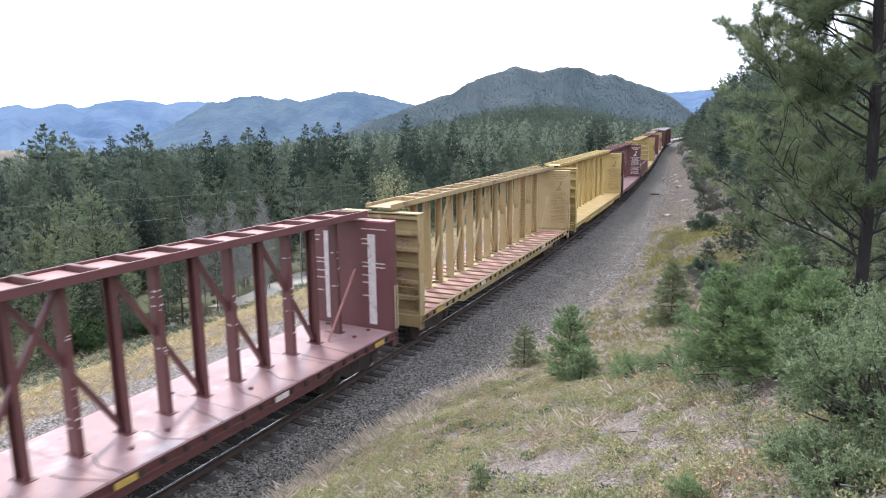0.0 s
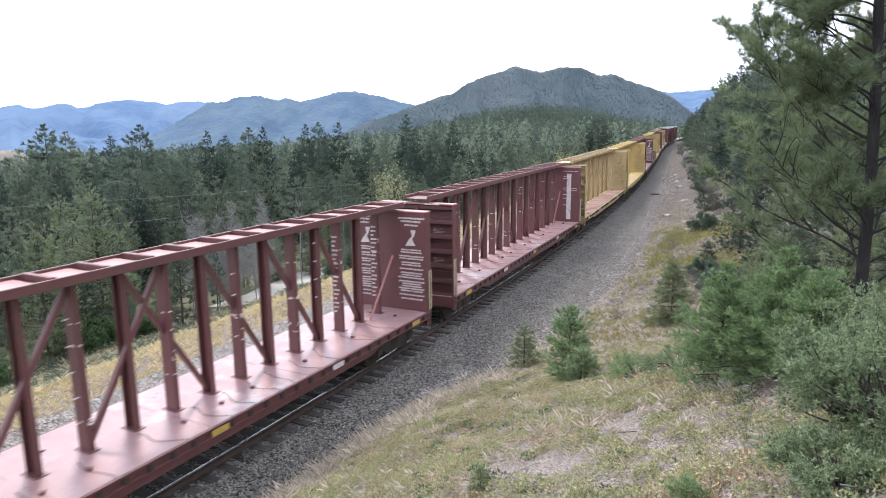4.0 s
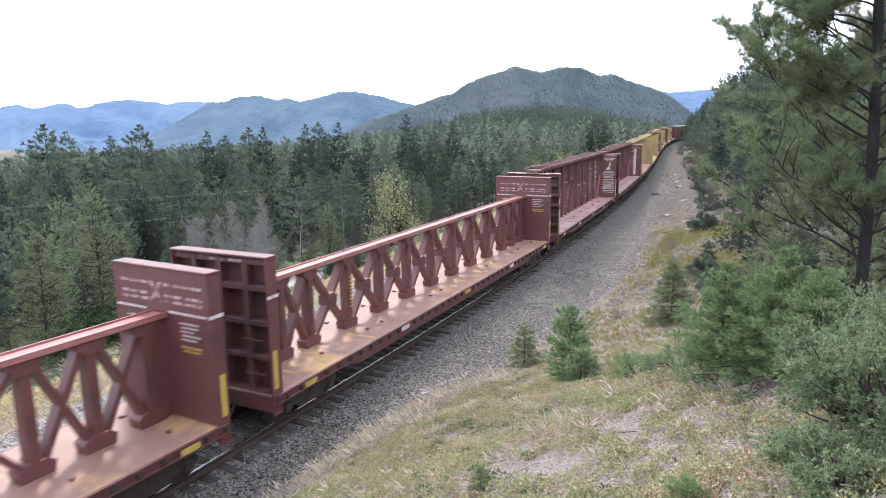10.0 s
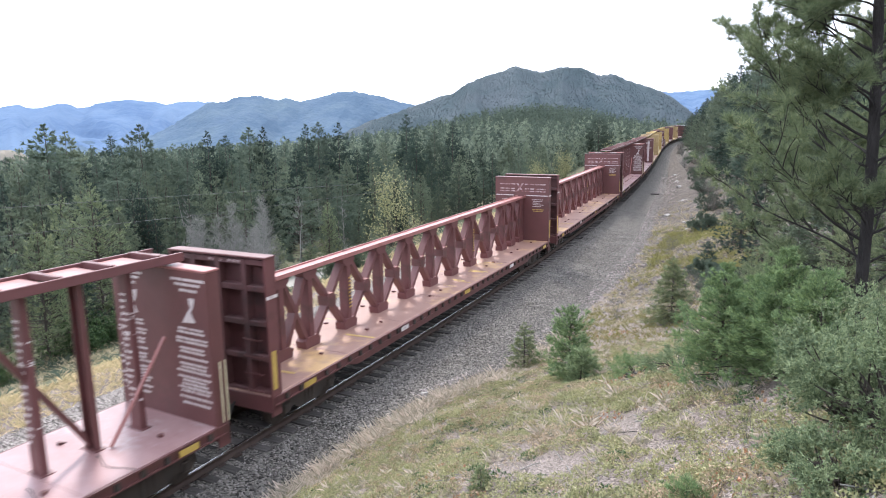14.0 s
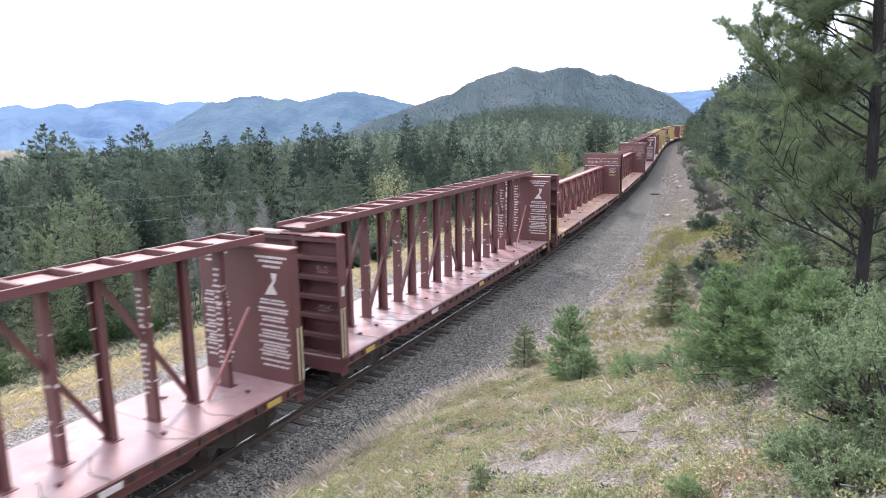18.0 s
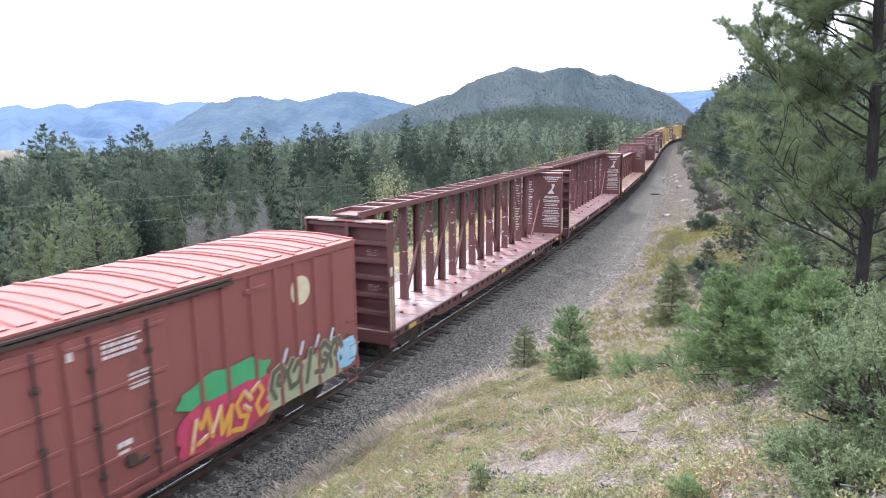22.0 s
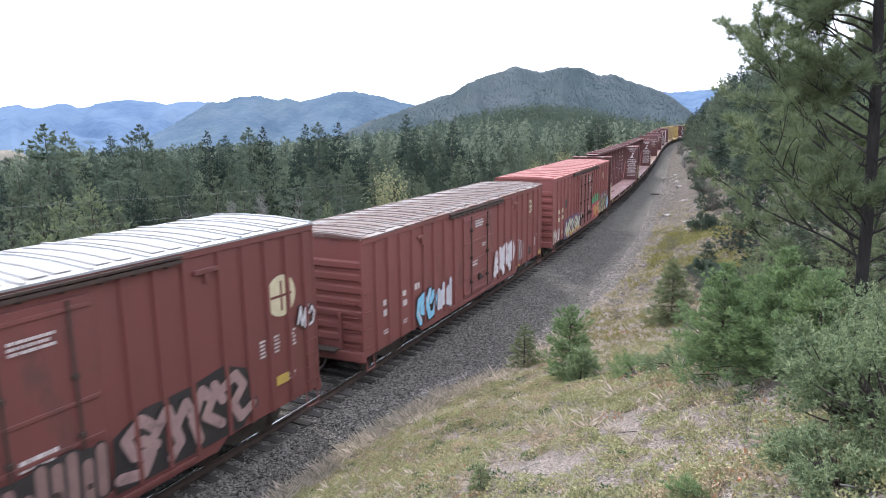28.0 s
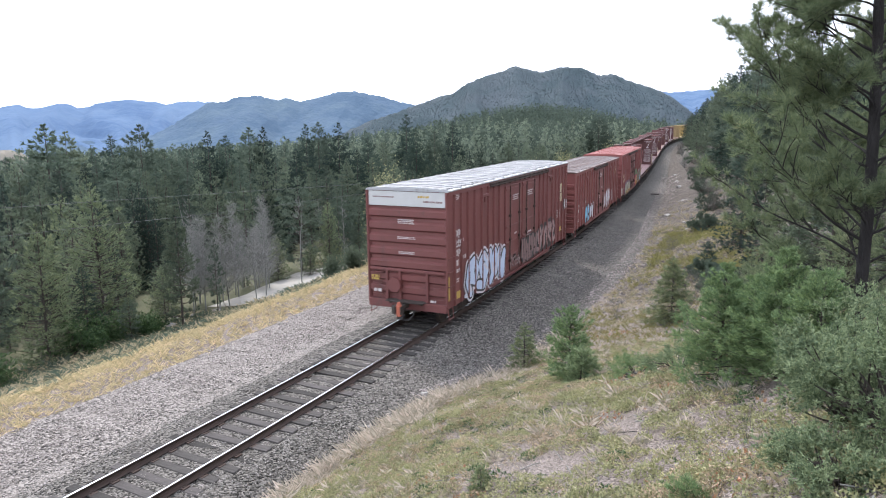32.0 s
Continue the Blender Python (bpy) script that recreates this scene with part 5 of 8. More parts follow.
def sprayed(car, x, y0, y1, z0, z1, forms, fill, edge, halo=None, fat=0.26, lean=0.0, glint=None, seed=0, label="bold sprayed graffiti shapes"):
    """A row of bold sprayed forms with a dark edge. Places along the car are counted from its near end."""
    rng = random.Random(seed)
    half = car["half"]
    wd, hh = (y1 - y0) / len(forms), z1 - z0
    lines, shine = [], []
    for i, form in enumerate(forms):
        lo, hi = rng.uniform(0, 0.08) * hh, hh * rng.uniform(0.92, 1.04)
        for line in FORMS[form]:
            pts = [(y0 - half + (i + 0.02 + a * 0.96) * wd + lean * b * hh, z0 + lo + b * (hi - lo)) for a, b in line]
            lines.append(pts)
            shine.append([(a + 0.10 * wd * fat, b + 0.05 * hh) for a, b in pts[:2]])
    w = fat * min(wd, hh)
    if halo:
        strokes(car, halo, x - 0.004, lines, w * 2.0, "graffiti_halo")
    strokes(car, edge, x + 0.003, lines, w * 1.5, "graffiti_edge")
    strokes(car, fill, x + 0.008, lines, w, "graffiti_fill", label)
    if glint:
        strokes(car, glint, x + 0.013, shine, w * 0.34, "graffiti_glint")


def add_car(car, near, far, label, category="freight car"):
    tagged(car, label, category, "freight train")
    CARS.append((car, (near + far) / 2, (far - near) / 2 - 1.9))
    return car


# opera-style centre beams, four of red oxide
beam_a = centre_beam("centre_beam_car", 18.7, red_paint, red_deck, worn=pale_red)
letter_bulkhead(beam_a, 18.7, 1, white_mark, seed=3)
number_outer(beam_a, 18.7, -1, white_mark)
bm = bmesh.new()
box(bm, 1.42, 1.426, -9.25, -9.12, 2.75, 3.02)
part("placard", bm, white_mark, beam_a, "small white placard on the bulkhead edge")
for way, k in ((1, 3), (1, 5), (-1, 9), (1, 12)):
    yy = -7.07 + k * 1.01
    bars(beam_a, white_mark, "x", 0.17, [(yy - 0.06, 2.2 + i * 0.5 + 0.07 * k % 0.3, 0.12, 0.03) for i in range(4)], seed=k)
copies = [(24.45, 43.15), (90.0, 108.7)]
plain = [copy_thing(beam_a, pose(0, 0, 0)) for _ in copies]
add_car(beam_a, 4.25, 22.95, "red oxide centre-beam lumber car with white stencils, empty")
for ob, (n0, n1) in zip(plain, copies):
    add_car(ob, n0, n1, "red oxide centre-beam lumber car with white stencils, empty")
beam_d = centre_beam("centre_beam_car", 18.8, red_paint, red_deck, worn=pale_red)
letter_bulkhead(beam_d, 18.8, 1, white_mark, stripe=True, seed=8)
number_outer(beam_d, 18.8, -1, white_mark)
add_car(beam_d, 110.35, 129.15, "red oxide centre-beam lumber car with a white-striped bulkhead, empty")
# low cars with crossed braces
flex_a = flex_beam("low_centre_beam_car", 21.4)
flex_b = copy_thing(flex_a, pose(0, 0, 0))
add_car(flex_a, 44.4, 65.8, "maroon low centre-beam car with crossed braces, empty tan deck")
add_car(flex_b, 67.05, 88.45, "maroon low centre-beam car with crossed braces, empty tan deck")
# yellow ones
beam_e = centre_beam("centre_beam_car", 18.5, yellow_paint, yellow_deck, planks=True)
letter_bulkhead(beam_e, 18.5, 1, brown_mark, seed=12)
add_car(beam_e, 130.5, 149.0, "faded yellow centre-beam lumber car with worn deck boards, empty")
beam_f = centre_beam("centre_beam_car", 17.7, bright_yellow, yellow_deck, far=True)
letter_bulkhead(beam_f, 17.7, 1, brown_mark, seed=13)
add_car(beam_f, 150.5, 168.2, "ochre yellow centre-beam lumber car, empty")
beam_g = centre_beam("centre_beam_car", 15.0, maroon_paint, red_deck, far=True)
letter_bulkhead(beam_g, 15.0, 1, white_mark, seed=15)
add_car(beam_g, 169.8, 184.8, "dark maroon centre-beam car with chalky graffiti, empty")


# three boxcars at the tail
def even(a, b, n):
    return [a + (b - a) * i / (n - 1) for i in range(n)]


S = 1.535  # just off the side wall
# last car: tall, double plug doors, bare metal roof, white end panel
tail = boxcar("boxcar", 15.47, 4.85, box_red, silver_roof, [(5.6, 7.72), (7.80, 9.85)], [3.39, 12.23], [0.56, 1.15, 1.74, 2.38, 3.09, 3.73, 4.33, 4.95], [10.4, 11.05, 11.7, 12.55, 13.2, 13.85, 14.5, 15.1])
h = 15.47 / 2
bm = bmesh.new()
box(bm, -1.47, 1.47, -h - 0.006, -h + 0.03, 4.30, 4.80, 0.006)
part("end_panel", bm, white_panel, tail, "white-painted top panel of the end wall")
bars(tail, spray_grey, "y", (-h - 0.006, -1), [(-1.3, 4.60, 0.85, 0.045), (0.66, 4.48, 0.70, 0.06)], seed=1)
bars(tail, yellow_mark, "y", (-h - 0.006, -1), [(0.45, 4.64, 0.42, 0.07)], seed=4, label="yellow stencil bar")
bars(tail, white_mark, "y", (-h - 0.038, -1), [(-0.32, z, 0.62, 0.035) for z in (3.84, 3.78, 3.72)] + [(-0.34, z, 0.70, 0.03) for z in (3.24, 3.19)] + [(-0.30, z, 0.6, 0.03) for z in (2.72, 2.67)], label="white stencil bars", seed=2)
bars(tail, yellow_mark, "y", (-h - 0.10, -1), [(-1.38, 1.80, 0.32, 0.09), (-1.38, 1.70, 0.30, 0.07)], seed=3)
bars(tail, white_mark, "y", (-h - 0.102, -1), [(-1.30, 1.30, 0.30, 0.12), (0.92, 1.08, 0.26, 0.08)], seed=3)
for y, z, wdt, th, n in ((0.62, 4.70, 0.36, 0.035, 4), (0.66, 2.02, 0.34, 0.12, 1), (0.66, 1.72, 0.30, 0.05, 2), (6.45, 4.05, 0.72, 0.05, 3), (8.45, 4.05, 0.72, 0.05, 3), (13.55, 2.50, 0.16, 0.05, 5), (14.0, 2.50, 0.16, 0.05, 5), (14.5, 2.50, 0.2, 0.05, 5), (14.3, 1.5, 0.34, 0.06, 2), (7.0, 1.2, 0.5, 0.09, 2), (8.4, 2.2, 0.6, 0.07, 2), (6.7, 2.42, 0.3, 0.08, 1)):
    bars(tail, white_mark, "x", S + (0.055 if 5.6 < y < 9.8 else 0), [(y - h, z - i * th * 1.7, wdt * (1 - 0.12 * (i % 2)), th) for i in range(n)], seed=int(y * 10))
# loose handwritten strokes at the corner
sprayed(tail, S + 0.01, 0.58, 1.05, 3.18, 3.46, ["bowl", "bowl"], white_mark, white_mark, fat=0.14, seed=31, label="white scribbled strokes")
sprayed(tail, S + 0.01, 0.58, 1.30, 2.84, 3.12, ["snake", "ring", "fork"], white_mark, white_mark, fat=0.14, seed=32, label="white scribbled strokes")
sprayed(tail, S + 0.01, 0.58, 1.25, 2.50, 2.78, ["gate", "bowl", "post"], white_mark, white_mark, fat=0.14, seed=33, label="white scribbled strokes")
bars(tail, white_mark, "x", S, [(0.66 - h, 2.30, 0.22, 0.20), (1.25 - h, 2.42, 0.30, 0.14)], seed=22)
for y, z, wy, wz in ((0.62, 1.02, 0.42, 0.26), (0.05, 1.10, 0.09, 0.85), (12.4, 1.25, 0.10, 0.50), (14.0, 1.35, 0.40, 0.22)):
    bm = bmesh.new()
    box(bm, S, S + 0.006, y - h, y + wy - h, z, z + wz)
    part("yellow_label", bm, yellow_mark, tail, "yellow reflective label")
disc(tail, cream_mark, S, 14.30 - h, 3.38, 0.47, 0.47, "roundel", "faded cream roundel")
bm = bmesh.new()
for a in (0, 1):
    box(bm, S + 0.005, S + 0.009, 14.30 - h - (0.34 if a else 0.03), 14.30 - h + (0.34 if a else 0.03), 3.38 - (0.03 if a else 0.34), 3.38 + (0.03 if a else 0.34))
part("roundel_cross", bm, box_red, tail)
sprayed(tail, S + 0.03, 1.62, 5.45, 0.88, 2.12, ["bowl", "hook", "fork", "zag"], spray_blue, black_mark, spray_white, 0.34, 0.06, spray_white, 5, "pale blue graffiti with black edges and a white halo")
sprayed(tail, S + 0.02, 1.40, 1.85, 0.86, 1.50, ["hook"], spray_white, spray_blue, fat=0.2, seed=11, label="white graffiti strokes")
sprayed(tail, S + 0.105, 6.0, 7.3, 0.98, 1.50, ["kick", "snake", "zag"], spray_rose, black_mark, None, 0.13, 0.1, None, 18, "small faded graffiti strokes")
scrawl(tail, S + 0.10, 7.50, 9.75, 0.92, 2.05, spray_grey, black_mark, black_mark, seed=5, count=3, label="black and grey weathered graffiti", hatch=True, fat=0.4)
blob(tail, black_mark, S + 0.012, [(a - h, b) for a, b in ((9.9, 0.88), (12.9, 0.86), (13.3, 1.3), (13.1, 2.1), (12.5, 2.36), (11.6, 2.22), (10.6, 2.2), (9.95, 1.9))], "graffiti_cloud", "black graffiti backing")
sprayed(tail, S + 0.03, 9.95, 13.15, 0.98, 2.12, ["hook", "fork", "kick", "snake"], spray_rose, black_mark, None, 0.26, 0.05, None, 7, "rose-grey graffiti with black edges")
sprayed(tail, S + 0.03, 14.78, 15.36, 2.40, 3.00, ["zag", "ring"], spray_white, black_mark, black_mark, 0.2, 0.0, None, 6, "small white and black graffiti tag")
bm = bmesh.new()
rod(bm, (0.06, -h - 0.78, 0.66), (0.06, -h - 0.78, 1.02), 0.10, sides=14)
rod(bm, (0.06, -h - 0.78, 1.02), (0.06, -h - 0.78, 1.14), 0.075, 0.05, sides=14)
box(bm, -0.02, 0.14, -h - 0.80, -h - 0.62, 0.72, 0.92, 0.02)
eot = part("end_of_train_device", bm, orange_plastic, tail, "orange end-of-train marker on the coupler")
bm = bmesh.new()
box(bm, -0.06, 0.18, -h - 0.74, -h - 0.56, 0.50, 0.66, 0.02)
part("marker_base", bm, black_mark, eot)
add_car(tail, -48.62, -33.15, "tall red-brown boxcar with bare metal roof, white end panel and graffiti", "boxcar")

# middle car: patchy pale roof
mid_car = boxcar("boxcar", 15.80, 4.12, box_mid, patchy_roof, [(6.55, 9.30)], [3.4, 12.10], [0.62, 1.30, 2.0, 2.75, 3.5, 4.2, 5.0, 5.8], [10.02, 10.75, 11.62, 12.3, 12.95, 13.71, 14.5, 15.2])
h = 15.80 / 2
for y, z, wdt, th, n in ((1.0, 2.12, 0.34, 0.16, 1), (2.0, 2.12, 0.34, 0.16, 1), (1.0, 1.82, 0.40, 0.18, 1), (2.0, 1.82, 0.40, 0.18, 1), (1.0, 1.3, 0.3, 0.05, 2), (2.1, 1.3, 0.3, 0.05, 2), (7.55, 3.62, 0.80, 0.06, 4), (8.2, 2.6, 0.4, 0.05, 2), (14.7, 1.75, 0.2, 0.04, 6), (15.1, 1.9, 0.16, 0.04, 3), (7.3, 2.05, 0.5, 0.07, 2), (2.9, 2.15, 0.3, 0.2, 1)):
    bars(mid_car, white_mark, "x", S + (0.055 if 6.55 < y < 9.3 else 0), [(y - h, z - i * th * 1.6, wdt * (1 - 0.12 * (i % 2)), th) for i in range(n)], seed=int(y * 10) + 3)
disc(mid_car, cream_mark, S, 14.05 - h, 3.30, 0.30, 0.30, "roundel", "small cream roundel")
disc(mid_car, box_red, S + 0.006, 14.05 - h, 3.30, 0.22, 0.22, "roundel_centre", "")
bm = bmesh.new()
box(bm, S + 0.012, S + 0.016, 14.05 - h - 0.26, 14.05 - h + 0.26, 3.26, 3.34)
box(bm, S + 0.012, S + 0.0155, 14.05 - h - 0.04, 14.05 - h + 0.04, 3.04, 3.56)
part("roundel_cross", bm, cream_mark, mid_car)
bm = bmesh.new()
box(bm, S, S + 0.006, 13.85 - h, 14.2 - h, 1.10, 1.45)
part("data_panel", bm, black_mark, mid_car, "black data panel")
bm = bmesh.new()
box(bm, S, S + 0.006, 15.35 - h, 15.75 - h, 0.84, 1.02)
box(bm, S, S + 0.006, 12.2 - h, 12.7 - h, 0.83, 0.92)
part("yellow_label", bm, yellow_mark, mid_car, "yellow reflective label")
sprayed(mid_car, S + 0.03, 9.60, 11.85, 0.98, 2.02, ["gate", "bowl", "bowl"], spray_white, faint_mark, None, 0.36, 0.05, None, 5, "chalky white graffiti")
scrawl(mid_car, S + 0.03, 12.3, 13.1, 1.15, 2.0, spray_grey, spray_white, None, seed=8, count=1, label="faded grey graffiti", hatch=True)
sprayed(mid_car, S + 0.03, 3.0, 4.25, 0.90, 1.80, ["bowl", "ring"], spray_sky, black_mark, None, 0.34, 0.05, spray_white, 9, "bright blue graffiti")
scrawl(mid_car, S + 0.03, 4.4, 5.5, 0.85, 1.9, spray_white, spray_blue, None, seed=10, count=2, label="white and blue graffiti", hatch=True)
bars(mid_car, white_mark, "y", (-h - 0.012, -1), [(-1.1, 3.82, 0.9, 0.07)], seed=5)
add_car(mid_car, -31.15, -15.35, "red-brown boxcar with peeling pale roof and chalky graffiti", "boxcar")

# front one of the three: faded pinkish red
fore = boxcar("boxcar", 15.75, 4.18, box_pink, pink_roof, [(5.9, 7.76), (7.84, 9.80)], [3.41, 12.11], [0.83, 1.61, 2.35, 3.20, 4.0, 4.75, 5.4], [10.5, 11.2, 12.0, 12.75, 13.4, 14.1, 14.8])
h = 15.75 / 2
for y, z, wdt, th, n in ((1.05, 2.37, 0.50, 0.20, 1), (1.85, 2.37, 0.34, 0.20, 1), (1.05, 1.95, 0.46, 0.22, 1), (1.85, 2.0, 0.42, 0.20, 1), (1.1, 1.2, 0.3, 0.05, 2), (1.9, 1.25, 0.32, 0.06, 2), (8.5, 3.65, 0.75, 0.06, 4), (8.95, 2.92, 0.42, 0.05, 4), (7.9, 3.6, 0.1, 0.2, 1), (8.6, 1.75, 0.3, 0.1, 2), (6.6, 1.6, 0.3, 0.1, 2)):
    bars(fore, cream_mark if y < 3 else white_mark, "x", S + (0.055 if 5.9 < y < 9.8 else 0), [(y - h, z - i * th * 1.6, wdt * (1 - 0.12 * (i % 2)), th) for i in range(n)], seed=int(y * 10) + 5)
bm = bmesh.new()
box(bm, S, S + 0.006, 2.60 - h, 3.04 - h, 2.42, 2.85)
part("data_panel", bm, black_mark, fore, "dark data panel")
disc(fore, cream_mark, S, 13.58 - h, 3.34, 0.34, 0.34, "roundel", "plain cream disc")
scrawl(fore, S + 0.02, 0.05, 1.35, 0.86, 1.55, spray_white, cream_mark, None, seed=14, count=2, label="chalky white graffiti", hatch=True)
scrawl(fore, S + 0.02, 2.35, 6.75, 0.66, 1.80, spray_purple, spray_purple, spray_purple, seed=2, count=5, label="purple graffiti cloud", fat=0.24)
sprayed(fore, S + 0.045, 2.45, 6.70, 0.74, 1.66, ["zag", "kick", "snake", "hook", "zag", "fork"], spray_lime, spray_purple, None, 0.24, 0.12, spray_white, 3, "pale lime graffiti on a purple cloud")
sprayed(fore, S + 0.060, 2.6, 6.5, 0.72, 1.0, ["post", "zag", "post", "fork", "post"], spray_orange, spray_orange, None, 0.22, 0.2, None, 8, "orange graffiti dabs")
bm_out = [(9.95 + 1.2 + 1.25 * math.cos(i * math.tau / 24) * (1 + 0.08 * math.sin(i * 2.1)), 1.95 + 0.36 * math.sin(i * math.tau / 24) * (1 + 0.15 * math.cos(i * 1.7))) for i in range(24)]
blob(fore, spray_green, S + 0.025, [(a - h, b) for a, b in bm_out], "graffiti_cloud", "green graffiti cloud")
scrawl(fore, S + 0.03, 10.0, 12.25, 0.76, 1.80, spray_pink, spray_pink, spray_pink, seed=12, count=3, label="crimson graffiti cloud")
sprayed(fore, S + 0.055, 10.1, 12.2, 0.82, 1.66, ["gate", "zag", "hook", "snake"], spray_orange, spray_pink, None, 0.20, 0.10, spray_white, 12, "crimson and orange graffiti")
blob(fore, spray_sand, S + 0.028, [(a - h, b) for a, b in ((12.2, 0.86), (15.0, 0.86), (15.0, 1.72), (13.6, 1.66), (12.3, 1.6))], "graffiti_cloud", "pale sand graffiti backing")
sprayed(fore, S + 0.04, 12.35, 14.95, 1.08, 1.86, ["bowl", "ring", "post", "hook", "kick"], spray_olive, spray_sand, None, 0.24, 0.12, None, 4, "dark olive graffiti letters")
sprayed(fore, S + 0.05, 12.6, 14.9, 1.86, 2.10, ["post", "post", "post", "post"], spray_white, spray_sky, None, 0.26, 0.0, None, 24, "small white dabs above the graffiti")
scrawl(fore, S + 0.04, 14.85, 15.6, 0.95, 1.70, spray_sky, spray_white, spray_sky, seed=13, count=2, label="bright blue graffiti")
bars(fore, white_mark, "y", (-h - 0.012, -1), [(-0.2, 3.86, 0.9, 0.07)], seed=5)
add_car(fore, -13.30, 2.45, "faded pinkish-red boxcar with ribbed sides and bright graffiti", "boxcar")

# the head of the visible train, far along the curve
gon = flat_base("flat_car", 9.0, red_deck, maroon_paint, far=True)
for way in (-1, 1):
    bm = bmesh.new()
    box(bm, way * 1.36 - 0.04, way * 1.36 + 0.04, -4.3, 4.3, 1.10, 2.2)
    part("side_wall", bm, maroon_paint, gon)
    bm = bmesh.new()
    box(bm, -1.32, 1.32, way * 4.3 - 0.04, way * 4.3 + 0.04, 1.10, 2.2)
    part("end_wall", bm, maroon_paint, gon)
add_car(gon, 186.4, 195.4, "low dark maroon gondola, empty", "gondola")
for n0, n1, paint, deck, text in ((197.0, 212.0, bright_yellow, yellow_deck, "ochre yellow centre-beam lumber car, empty"), (213.6, 229.0, red_paint, red_deck, "red oxide centre-beam lumber car, empty"), (230.6, 246.0, yellow_paint, yellow_deck, "faded yellow centre-beam lumber car, empty"), (247.6, 263.0, red_paint, red_deck, "red oxide centre-beam lumber car, empty")):
    ob = centre_beam("centre_beam_car", n1 - n0, paint, deck, far=True)
    add_car(ob, n0, n1, text)
for n0 in (264.8, 282.4):
    ob = boxcar("boxcar", 15.75, 4.4, maroon_paint, silver_roof, [(5.9, 7.76), (7.84, 9.80)], [3.4, 12.1], even(0.8, 5.2, 6), even(10.5, 15.0, 6))
    add_car(ob, n0, n0 + 15.75, "dark maroon boxcar with a pale roof", "boxcar")


# ---- the track ----
track = empty("railway_track")
tagged(track, "single railway line, polished rails on dark weathered ties", "railway track", kind="structure")
s_rail = np.concatenate([np.arange(-30, 60, 1.0), np.arange(60, 331, 3.0)])
for side in (-1, 1):
    web = [(-0.070, -0.172), (0.070, -0.172), (0.068, -0.158), (0.010, -0.135), (0.009, -0.045), (0.034, -0.032), (0.034, -0.006), (-0.034, -0.006), (-0.034, -0.032), (-0.009, -0.045), (-0.010, -0.135), (-0.068, -0.158)]
    rings = np.concatenate([at(s_rail, np.full_like(s_rail, side * 0.7515 + du), np.full_like(s_rail, dz)) for du, dz in web])
    n, m = len(s_rail), len(web)
    faces = [(j * n + i, j * n + i + 1, (j + 1) % m * n + i + 1, (j + 1) % m * n + i) for j in range(m) for i in range(n - 1)]
    rail = new("rail", mesh_of("rail", rings, faces, rust_steel))
    rail.parent = track
    head = [(-0.033, -0.0055), (0.033, -0.0055), (0.028, 0.0), (-0.028, 0.0)]
    rings = np.concatenate([at(s_rail, np.full_like(s_rail, side * 0.7515 + du), np.full_like(s_rail, dz)) for du, dz in head])
    faces = [(j * n + i, j * n + i + 1, (j + 1) % 4 * n + i + 1, (j + 1) % 4 * n + i) for j in range(4) for i in range(n - 1)]
    top = new("rail_head", mesh_of("rail_head", rings, faces, rail_top_mat))
    top.parent = rail
    top["label"] = "bright polished running surface"
tie_mesh = None
rng = random.Random(5)
plates = None
for i in range(230):
    s = 3.0 + i * 0.495
    if tie_mesh is None:
        bm = bmesh.new()
        box(bm, -1.30, 1.30, -0.115, 0.115, -0.40, -0.172, 0.014)
        ob = part("tie", bm, tie_wood, track)
        tie_mesh = ob.data
    else:
        ob = new("tie", tie_mesh)
        ob.parent = track
    p = at(s, rng.uniform(-0.05, 0.05), rng.uniform(-0.012, 0.012))
    ob.matrix_basis = pose(p[0], p[1], p[2], 0, rng.uniform(-0.5, 0.5), math.degrees(float(heading(s))) + rng.uniform(-1.4, 1.4))
    if s < 45:
        for side in (-1, 1):
            if plates is None:
                bm = bmesh.new()
                box(bm, -0.17, 0.17, -0.09, 0.09, -0.18, -0.155)
                for k in (-0.11, 0.11):
                    box(bm, k - 0.012, k + 0.012, -0.05, -0.025, -0.155, -0.135)
                    box(bm, k - 0.012, k + 0.012, 0.025, 0.05, -0.155, -0.135)
                pl = part("tie_plate", bm, rust_steel, track)
                plates = pl.data
            else:
                pl = new("tie_plate", plates)
                pl.parent = track
            q = at(s, side * 0.7515, 0.0)
            pl.matrix_basis = pose(q[0], q[1], q[2], 0, 0, math.degrees(float(heading(s))))
bm = bmesh.new()
for i in range(430):
    s = 117.0 + i * 0.495
    p = at(s, 0.0, -0.29)
    m = pose(p[0], p[1], p[2], 0, 0, math.degrees(float(heading(s)))) @ Matrix.Diagonal((2.6, 0.23, 0.22, 1))
    bmesh.ops.create_cube(bm, size=1.0, matrix=m)
far_ties = part("tie_run", bm, tie_wood, track)
tagged(far_ties, kind="stuff")


# ---- vegetation ----
def unit(a):
    return a / np.maximum(np.linalg.norm(a, axis=-1, keepdims=True), 1e-9)


def spikes(rng, centres, dirs, length, width, k, spread, size=None):
    """k narrow leaf triangles about each centre, fanned round its direction."""
    n = len(centres)
    c = np.repeat(centres, k, 0)
    d = unit(np.repeat(dirs, k, 0) + spread * rng.normal(0, 1, (n * k, 3)))
    side = unit(np.cross(d, rng.normal(0, 1, (n * k, 3)))) * (width / 2) * rng.uniform(0.7, 1.3, (n * k, 1))
    ln = length * rng.uniform(0.6, 1.25, (n * k, 1))
    if size is not None:
        size = np.repeat(size, k)[:, None]
        ln, side = ln * size, side * np.sqrt(size)
    v = np.stack([c - side, c + side, c + d * ln], 1).reshape(-1, 3)
    return v


